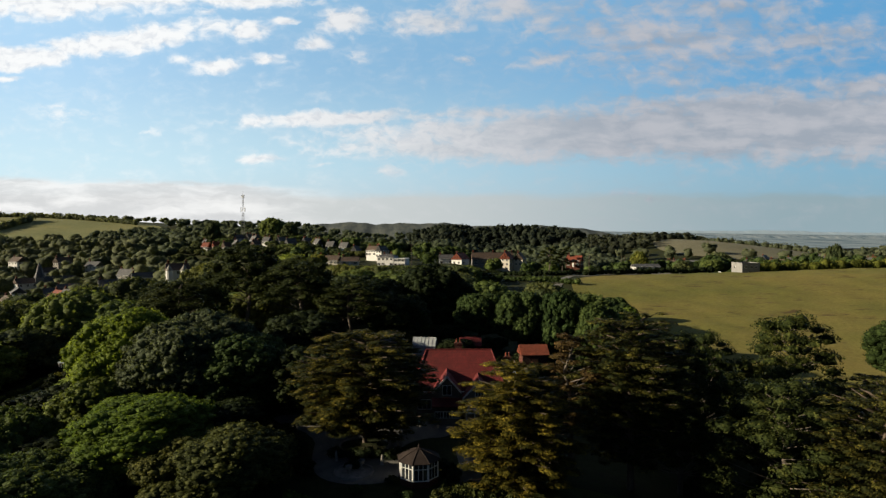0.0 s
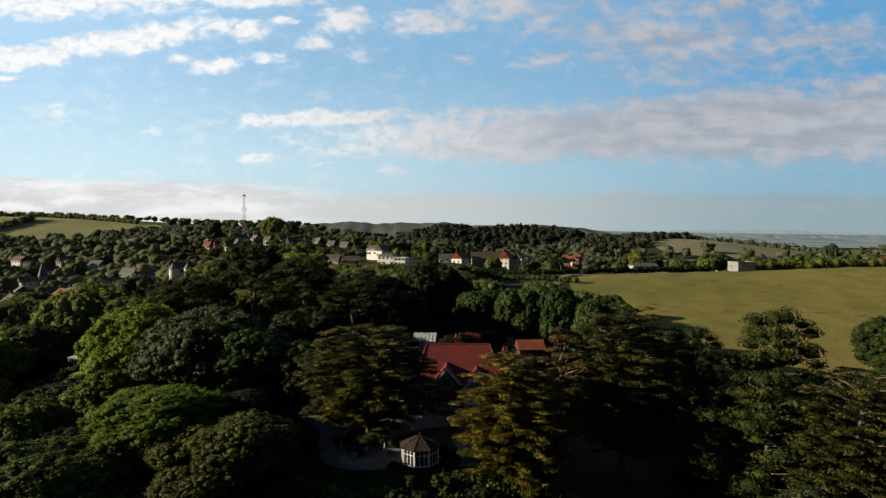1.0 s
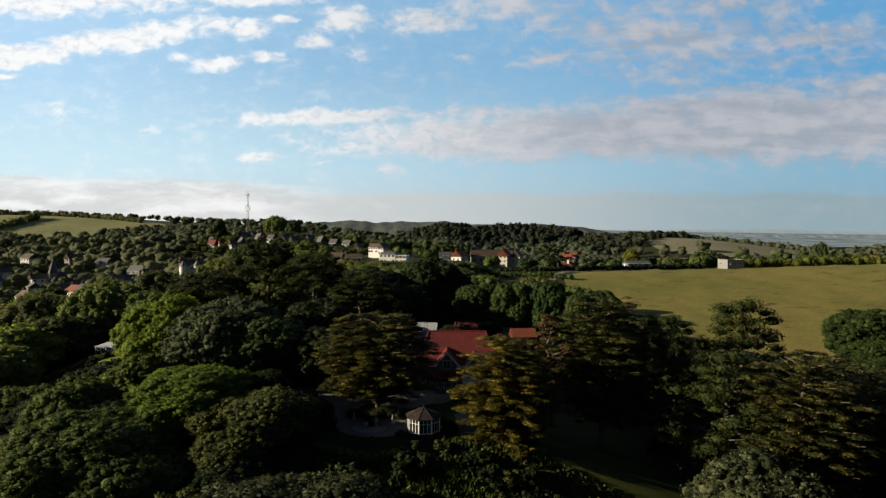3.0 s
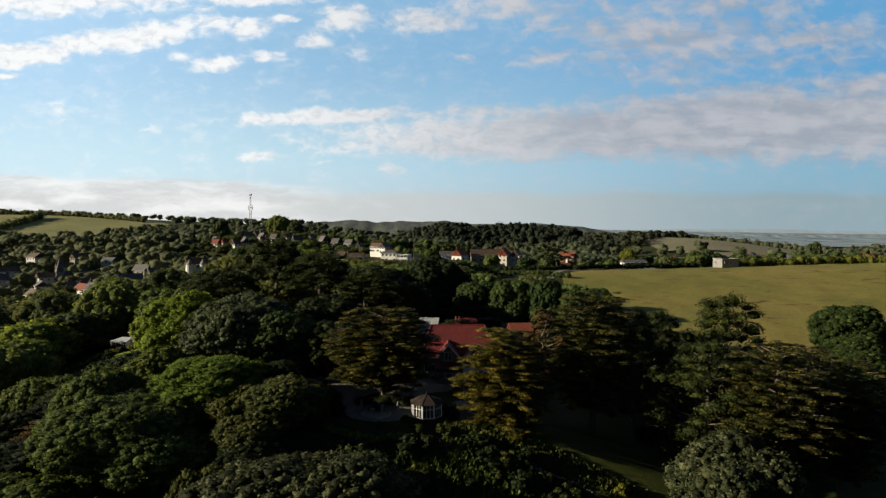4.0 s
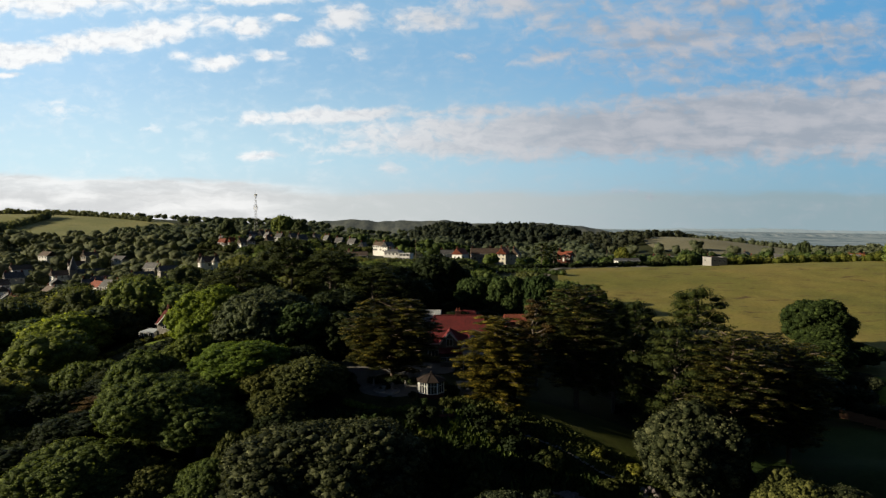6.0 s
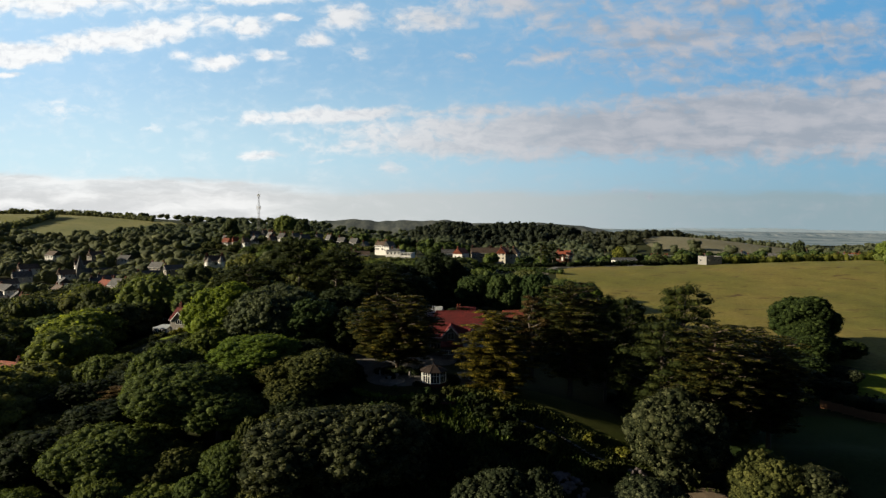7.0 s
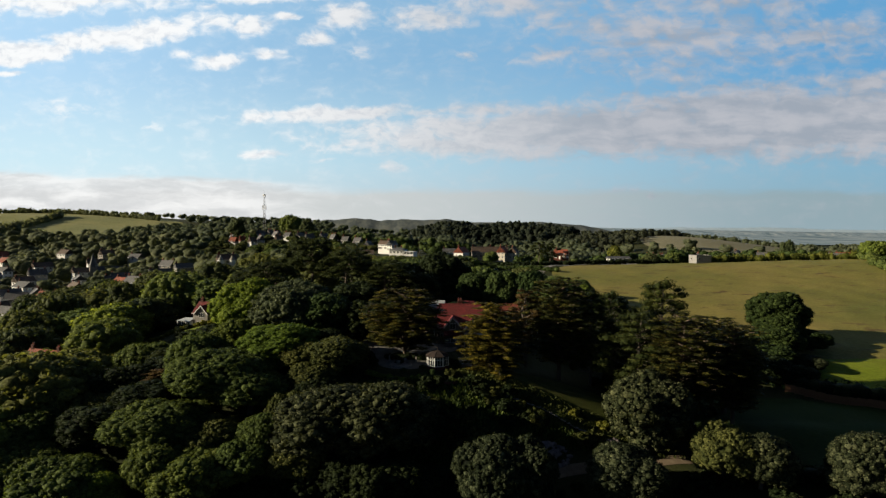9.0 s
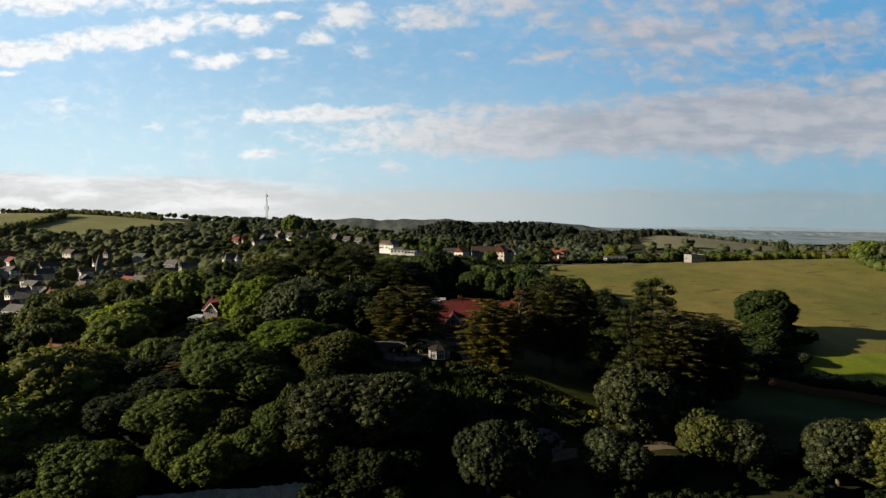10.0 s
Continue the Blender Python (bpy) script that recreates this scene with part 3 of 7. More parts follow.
drape("grass_bank", [(2, 58.5), (8, 55.5), (16, 52), (26, 47.5), (33, 46.5), (38, 50), (36, 58), (28, 64), (16, 63), (6, 61)], BANK, 1.2, 0.14, "rough sunlit grass bank above the quarry scrub", "bank")
drape("lawn", [(-71, 110.5), (-66, 111), (-57, 108), (-55, 99), (-61, 96.5), (-67, 101)], LAWN, 1.6, 0.2, "bright mown lawn beside the villa garden", "lawn")
drape("lawn", [(-76, 97), (-70, 97), (-69.5, 82), (-76, 82)], LAWN, 1.6, 0.2, "small bright green lawn among dark trees", "lawn")
drape("lawn", [(14, 326), (70, 336), (84, 300), (40, 278)], LAWN, 2.5, 0.35, "pale green lawn between hedges below the houses", "lawn")
drape("gravel_drive", [(-24, 79), (-15, 72.5), (-14.5, 66), (-13, 61.5), (-9, 59.8), (-4.5, 60.8), (-4.2, 65), (-5.4, 68), (-3, 71.5), (1.2, 72), (1.8, 77.5), (-8, 79.5), (-16, 80)], GRAVEL, 1.5, 0.05, "pale gravel drive sweeping round a circular bed", "drive")
ribbon("garden_path", [(2.5, 68), (3.0, 63), (2.6, 59), (0.6, 56.0), (-1.0, 54.5)], 2.2, GRAVEL, 0.06, "pale gravel path beside the summerhouse", "path")
ribbon("garden_path", [(-68.4, 80), (-68.6, 90), (-69.0, 98), (-66, 103)], 1.4, GRAVEL, 0.22, "pale path along the small lawn", "path")
ribbon("quarry_track", [(8, 38.5), (16, 41.5), (24, 43), (31, 44.8), (40, 46.0)], 2.2, TRACK, 0.07, "sunlit beaten earth track at the foot of the bank", "track")
ribbon("hill_lane", [(92, 246), (64, 243), (49, 238), (40, 214), (37, 200), (38, 190)], 3.0, GRAVEL, 0.1, "narrow lane between hedges", "lane")
drape("hill_pasture", [(-700, 700), (-560, 560), (-420, 520), (-330, 560), (-300, 640), (-330, 720), (-520, 790)], PASTURE, 10, 0.8, "grazed pasture on the far hillside", "field")
drape("hill_field", [(206, 600), (204, 552), (250, 512), (330, 500), (400, 540), (385, 640), (285, 685), (226, 655)], STUBBLE, 8, 0.8, "pale stubble field on a far hill", "field")

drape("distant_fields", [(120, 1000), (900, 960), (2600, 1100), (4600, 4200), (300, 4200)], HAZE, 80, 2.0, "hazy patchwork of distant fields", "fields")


# ---- growing things ----
FRONTS = []          # houses: place, height of the base, half width


def lid(x, y):
    """How high planting may grow here, so that the houses up the slope keep their outlook."""
    low = 1e9
    for a, b, z, w in FRONTS:
        if 0 < b - y < (34 if b < 325 or a < -180 or a > 120 else 170 if b < 400 else 60) and y > 100 and abs(x - a * (y + 30) / (b + 30)) < w + (5.0 if b < 400 else 2.0):
            low = min(low, z + (1.6 if b < 400 else 1.9) + 0.046 * (b - y))
    return low


def ball(level):
    bm = bmesh.new()
    bmesh.ops.create_icosphere(bm, subdivisions=level, radius=1.0)
    bm.verts.ensure_lookup_table()
    v = np.array([p.co[:] for p in bm.verts])
    f = np.array([[p.index for p in t.verts] for t in bm.faces])
    bm.free()
    return v, f


BALL1, BALL2 = ball(1), ball(2)


def leafy(name, puffs, leaves, size, rng, material, core=0.80, rise=0.25, flat=0.0, low=-0.35, ballish=BALL1, shaggy=0.16, loose=0.36, spray=0.0):
    """A crown: many small bent leaf clumps round uneven inner masses."""
    puffs = np.asarray(puffs, float)
    c, r = puffs[:, :3], puffs[:, 3:6]
    area = (r[:, 0] * r[:, 1]) ** 0.8
    count = np.maximum(3, (leaves * 1.5 * area / area.sum()).astype(int))
    who = np.repeat(np.arange(len(puffs)), count)
    d = rng.normal(size=(len(who), 3))
    d /= np.linalg.norm(d, axis=1)[:, None]
    d[:, 2] = np.where(d[:, 2] < low, -d[:, 2] * rng.random(len(d)), d[:, 2])
    d /= np.linalg.norm(d, axis=1)[:, None]
    lump = 1 + shaggy * np.sin(d[:, 0] * 5 + who) * np.sin(d[:, 1] * 5 + who * 2.3) * np.sin(d[:, 2] * 5 + who * 0.7)
    p = c[who] + d * r[who] * (0.90 + 0.15 * rng.random(len(who)) ** 1.4)[:, None] * lump[:, None]
    keep = np.ones(len(p), bool)
    for i in range(len(puffs)):
        inside = (((p - c[i]) / r[i]) ** 2).sum(1) < 0.62
        keep &= ~(inside & (who != i))
    p, d = p[keep][:leaves * 2], d[keep][:leaves * 2]
    n = d * 0.9 + rng.normal(size=d.shape) * loose
    n[:, 2] += rise
    if flat:
        n[:, :2] *= 1 - flat
        n[:, 2] = np.abs(n[:, 2]) + flat
    n /= np.linalg.norm(n, axis=1)[:, None]
    way = rng.normal(size=n.shape)
    if spray:
        out = p * np.array([1, 1, 0])
        way = np.cross(n, out / (np.linalg.norm(out, axis=1)[:, None] + 1e-6)) * spray + way * 0.5
    a = np.cross(n, way)
    a /= np.linalg.norm(a, axis=1)[:, None] + 1e-9
    b = np.cross(n, a)
    s = size * (0.55 + 0.8 * rng.random(len(p)))[:, None]
    w = s * ((0.22 if spray > 1 else 0.3 if spray else 0.5) + (0.25 if spray > 1 else 0.35) * rng.random(len(p)))[:, None]
    bend = n * s * (0.35 if not spray else -0.12)
    quads_v = np.stack([p - a * s - bend, p + b * w, p + a * s - bend * 0.6, p - b * w], 1).reshape(-1, 3)
    quads = np.arange(len(quads_v)).reshape(-1, 4)
    bv, bf = ballish
    verts, tris, base = [quads_v], [], len(quads_v)
    for i in range(len(puffs)):
        k = 1 + 0.22 * np.sin(bv[:, 0] * 4 + i) * np.sin(bv[:, 1] * 4.6 + 2 * i) + 0.10 * np.sin(bv[:, 2] * 7 + i)
        verts.append(c[i] + bv * r[i] * core * k[:, None])
        tris.append(bf + base)
        base += len(bv)
    me = raw_mesh(name, np.concatenate(verts), quads, np.concatenate(tris), material)
    me.shade_smooth()
    return me


def dome(rng, n, rx, rz, zc, r_small, flat_base=-0.25, spread=0.78):
    """Puffs spread over a dome-shaped crown with a heart in its middle."""
    out = [(0, 0, zc, rx * 0.66, rx * 0.66, rz * 0.66)]
    for i in range(n):
        z = 1 - (i + 0.5) / n * (1 - flat_base)
        t = i * 2.39996 + rng.random() * 0.7
        h = math.sqrt(max(0, 1 - z * z))
        k = spread * (0.86 + 0.26 * rng.random())
        s = r_small * (0.7 + 0.65 * rng.random())
        out.append((rx * h * math.cos(t) * k, rx * h * math.sin(t) * k, zc + rz * z * k, s, s, s * (0.75 + 0.25 * rng.random())))
    return out


def trunk_shape(rng, height, radius, lean=0.3, sides=8):
    pts = [(0, 0, -0.6), (0.05, 0, 0.3)]
    for k in range(1, 5):
        pts.append((lean * k / 4 * rng.uniform(-1, 1), lean * k / 4 * rng.uniform(-1, 1), height * k / 4))
    return Shape().tube(pts, [radius * q for q in (1.5, 1.15, 0.95, 0.8, 0.6, 0.3)], sides), pts


def limbs_shape(rng, pts, puffs, radius, count, sides=5):
    s = Shape()
    order = list(range(1, len(puffs)))
    rng.shuffle(order)
    for i in order[:count]:
        end = Vector(puffs[i][:3])
        k = 2 + int(rng.integers(0, 3))
        start = Vector(pts[min(k, len(pts) - 1)])
        mid = start.lerp(end, 0.5) + Vector((0, 0, -0.1 * (end - start).length + rng.uniform(0, 0.4)))
        s.tube([start, mid, end], [radius, radius * 0.7, radius * 0.3], sides, False)
    return s


LIBRARY = {}
PLANTED = []


def grow(kind, x, y, top, width, label="", group="", seed=0, sink=0.0):
    """A plant of a kind at a place, with the height of its top above datum and its spread."""
    z = float(land(x, y)) - sink
    if width > 6:
        PLANTED.append((x, y, width))
    maker, tall, wide, name, category, usual = KINDS[kind]
    full = 1.12 if category == "tree" and name not in ("cedar_tree", "golden_cedar", "pine_tree") else 1.0
    sx, sz = full * width / wide, max(0.55 * width, top - z) / tall * (1 + 0.3 * (full - 1))
    m = pose(x, y, z, 0, 0, (x * 37 + y * 53 + seed * 91) % 360) @ Matrix.Diagonal((sx, sx, sz, 1))
    if kind in LIBRARY:
        o = LIBRARY[kind]
        ob = copy_thing(o, m @ Matrix.Diagonal((1 / o.scale[0], 1 / o.scale[1], 1 / o.scale[2], 1)))
    else:
        ob = new(name)
        ob.matrix_basis = m
        maker(ob)
        LIBRARY[kind] = ob
    return tagged(ob, label or usual, category, group or "trees on the hillside")


def lobes_of(rng, n, rx, rz, zc, flat_base=-0.5, share=0.46):
    """Great billows of a domed crown: a heart, and lobes spread round and over it."""
    out = [(0, 0, zc, rx * 0.70, rx * 0.70, rz * 0.72)]
    for i in range(n):
        z = 0.93 - (i + 0.5) / n * (0.93 - flat_base)
        t = i * 2.39996 + rng.random() * 0.8
        h = math.sqrt(max(0, 1 - z * z))
        k = (1 - share) * (0.94 + 0.14 * rng.random())
        q = share * (0.82 + 0.36 * rng.random())
        out.append((rx * h * math.cos(t) * k, rx * h * math.sin(t) * k, zc + rz * z * k, rx * q, rx * q, min(rx, rz) * q * 0.92))
    return out


def canopy(name, lobes, knob, leaves, size, rng, material, low=-0.55, loose=0.42):
    """A dense crown: billows beset with small knobs of foliage, each knob covered with bent leaf clumps."""
    lobes = np.asarray(lobes, float)
    c, r = lobes[:, :3], lobes[:, 3:6]
    pts, nrm = [], []
    for i in range(len(lobes)):
        n = max(12, int(4 * math.pi * (r[i, 0] * r[i, 2]) / (1.15 * knob) ** 2))
        z = 1 - 2 * (np.arange(n) + 0.5) / n
        t = np.arange(n) * 2.39996 + rng.random(n) * 0.9
        h = np.sqrt(1 - z * z)
        d = np.stack([h * np.cos(t), h * np.sin(t), z], -1) + rng.normal(0, 0.05, (n, 3))
        d /= np.linalg.norm(d, axis=1)[:, None]
        p = c[i] + d * r[i] * (0.93 + 0.09 * rng.random((n, 1)))
        ok = d[:, 2] > low
        for j in range(len(lobes)):
            if j != i:
                ok &= (((p - c[j]) / r[j]) ** 2).sum(1) > 0.84
        m = d / r[i]
        pts.append(p[ok]), nrm.append((m / np.linalg.norm(m, axis=1)[:, None])[ok])
    p, nv = np.concatenate(pts), np.concatenate(nrm)
    kr = knob * (0.62 + 0.75 * rng.random(len(p)) ** 1.6)
    # leaf clumps over the outer side of each knob
    per = max(3, int(leaves / len(p)))
    who = np.repeat(np.arange(len(p)), per)
    d = nv[who] * 0.75 + rng.normal(size=(len(who), 3)) * 0.62
    d[:, 2] += 0.15
    d /= np.linalg.norm(d, axis=1)[:, None]
    q = p[who] + d * kr[who][:, None] * (0.86 + 0.26 * rng.random((len(who), 1)) ** 1.5)
    n = d + rng.normal(size=d.shape) * loose
    n /= np.linalg.norm(n, axis=1)[:, None]
    a = np.cross(n, rng.normal(size=n.shape))
    a /= np.linalg.norm(a, axis=1)[:, None] + 1e-9
    b = np.cross(n, a)
    s = size * (0.5 + 0.8 * rng.random(len(q)))[:, None]
    w = s * (0.5 + 0.35 * rng.random((len(q), 1)))
    bend = n * s * 0.35
    leaf_v = np.stack([q - a * s - bend, q + b * w, q + a * s - bend * 0.6, q - b * w], 1).reshape(-1, 3)
    quads = np.arange(len(leaf_v)).reshape(-1, 4)
    # knobs and billows beneath
    bv, bf = BALL1
    turn = rng.normal(size=(len(p), 1, 3)) * 0.16
    knob_v = (p - nv * kr[:, None] * 0.18)[:, None, :] + (bv[None] + turn * bv[None][:, :, [1, 2, 0]]) * (kr * 0.92)[:, None, None]
    knob_f = bf[None] + (np.arange(len(p)) * len(bv))[:, None, None] + len(leaf_v)
    base = len(leaf_v) + knob_v.shape[0] * len(bv)
    cv, cf = BALL2
    heart_v = np.concatenate([c[i] + cv * r[i] * 0.93 for i in range(len(lobes))])
    heart_f = np.concatenate([cf + base + i * len(cv) for i in range(len(lobes))])
    me = raw_mesh(name, np.concatenate([leaf_v, knob_v.reshape(-1, 3), heart_v]), quads, np.concatenate([knob_f.reshape(-1, 3), heart_f]), material)
    me.shade_smooth()
    return me


def leaf_tree(seed, n, rx, rz, zc, knob, leaves, size, leaf, height, radius, bark=None, limbs=9, flat_base=-0.55, share=0.46, loose=0.42):
    """A broad-leaved tree with a billowing dense crown."""
    def build(ob):
        rng = np.random.default_rng(seed)
        lobes = lobes_of(rng, n, rx, rz, zc, flat_base, share)
        t, pts = trunk_shape(rng, height, radius)
        part("trunk", t, bark or BARK, ob, smooth=True)
        if limbs:
            tagged(part("branch_structure", limbs_shape(rng, pts, lobes, radius * 0.4, limbs), bark or BARK, ob, smooth=True), kind="stuff")
        part("crown", canopy("crown", lobes, knob, leaves, size, rng, leaf, loose=loose), None, ob)
    return build


def cedar(seed, tall, reach, leaf, leaves, size, tiers=11, first=0.16, bark=None, droop=0.10, middle=0.45, low_end=0.55, lift=0.30, stems=1):
    """Level plates of needles on rising boughs; the crown is widest at the middle and rounds off at the top."""
    def build(ob):
        rng = np.random.default_rng(seed)
        t, pts = trunk_shape(rng, tall * 0.9, tall * 0.020, 0.3)
        for k in range(1, stems):
            a = 2.1 * k
            t.tube([(0, 0, tall * 0.06), (0.9 * math.cos(a), 0.9 * math.sin(a), tall * 0.22), (1.9 * math.cos(a), 1.9 * math.sin(a), tall * 0.55)], [tall * 0.018, tall * 0.014, tall * 0.006], 7)
        part("trunk", t, bark or BARK, ob, smooth=True)
        boughs, puffs = Shape(), []
        for k in range(tiers):
            f = first + (0.985 - first) * k / (tiers - 1)
            g = (f - middle) / (1.06 - middle) if f > middle else (middle - f) / (middle - first) * math.sqrt(1 - low_end ** 2)
            l = reach * math.sqrt(max(0.02, 1 - g * g))
            m = max(5, int(round(11 * l / reach)))
            for j in range(m):
                a = 2 * math.pi * (j + rng.uniform(-0.38, 0.38)) / m + k * 0.9
                q = l * rng.uniform(0.80, 1.08)
                z = tall * f + rng.uniform(-0.4, 0.4)
                root = max(tall * 0.05, z - lift * q)
                end = (q * math.cos(a), q * math.sin(a), z)
                boughs.tube([(0, 0, root), (end[0] * 0.5, end[1] * 0.5, root * 0.35 + z * 0.65), end], [0.12, 0.08, 0.03], 4, False)
                for s in np.linspace(0.30, 1.0, max(3, int(q / 0.85))):
                    w = rng.uniform(0.5, 0.95) * (0.8 + 0.05 * reach)
                    zz = root + (z - root) * (1 - (1 - s) ** 1.7) - droop * q * max(0, s - 0.6)
                    puffs.append((end[0] * s + rng.uniform(-0.55, 0.55), end[1] * s + rng.uniform(-0.55, 0.55), zz + rng.uniform(-0.2, 0.25), w, w, rng.uniform(0.13, 0.20)))
        puffs.append((0, 0, tall * 0.985, 0.7, 0.7, 0.3))
        tagged(part("branch_structure", boughs, bark or BARK, ob), kind="stuff")
        part("crown", leafy("crown", puffs, leaves, size, rng, leaf, core=0.62, rise=0.5, flat=0.35, low=-0.15, ballish=BALL1, shaggy=0.3, loose=0.3, spray=1.3), None, ob)
    return build


def pine(seed, tall, reach, leaf, leaves, size, clear=0.35, clumps=46, bark=None, top_flat=0.6):
    """Bare stem and crooked boughs that end in separate tufts of needles."""
    def build(ob):
        rng = np.random.default_rng(seed)
        t, pts = trunk_shape(rng, tall * 0.95, tall * 0.019, 1.0)
        part("trunk", t, bark or BARK_PALE, ob, smooth=True)
        boughs, puffs = Shape(), []
        for k in range(clumps):
            f = clear + (1 - clear) * ((k + 0.5) / clumps)
            g = (f - clear) / (1 - clear)
            l = reach * (0.55 + 0.45 * math.sin(math.pi * (0.2 + 0.6 * g))) * (1 - 0.5 * max(0, g - top_flat) / (1 - top_flat)) * rng.uniform(0.35, 1.08)
            a = k * 2.39996 + rng.uniform(-0.5, 0.5)
            c = (l * math.cos(a), l * math.sin(a), tall * (f * 0.97 + 0.01) + rng.uniform(-0.4, 0.4))
            w = reach * rng.uniform(0.17, 0.30)
            puffs.append((*c, w, w, w * rng.uniform(0.42, 0.62)))
            zs = max(tall * clear * 0.8, c[2] - 0.35 * l - 0.4)
            boughs.tube([(0, 0, zs), (c[0] * 0.55, c[1] * 0.55, zs * 0.45 + c[2] * 0.55 - 0.1), c], [0.08, 0.055, 0.025], 4, False)
        tagged(part("branch_structure", boughs, bark or BARK_PALE, ob), kind="stuff")
        part("crown", leafy("crown", puffs, leaves, size, rng, leaf, core=0.66, rise=0.5, flat=0.15, low=-0.25, ballish=BALL1, shaggy=0.35, loose=0.55, spray=0.5), None, ob)
    return build


def shrub(seed, leaf, leaves=500, size=0.16, n=9):
    def build(ob):
        rng = np.random.default_rng(seed)
        puffs = dome(rng, n, 1.0, 0.9, 0.75, 0.42, -0.6)
        stem = Shape()
        for k in range(4):
            a = k * 1.7
            stem.tube([(0.1 * math.cos(a), 0.1 * math.sin(a), -0.3), (0.5 * math.cos(a), 0.5 * math.sin(a), 0.8)], [0.05, 0.02], 4, False)
        part("stem", stem, BARK, ob)
        part("foliage", leafy("foliage", puffs, leaves, size, rng, leaf, ballish=BALL1), None, ob)
    return build


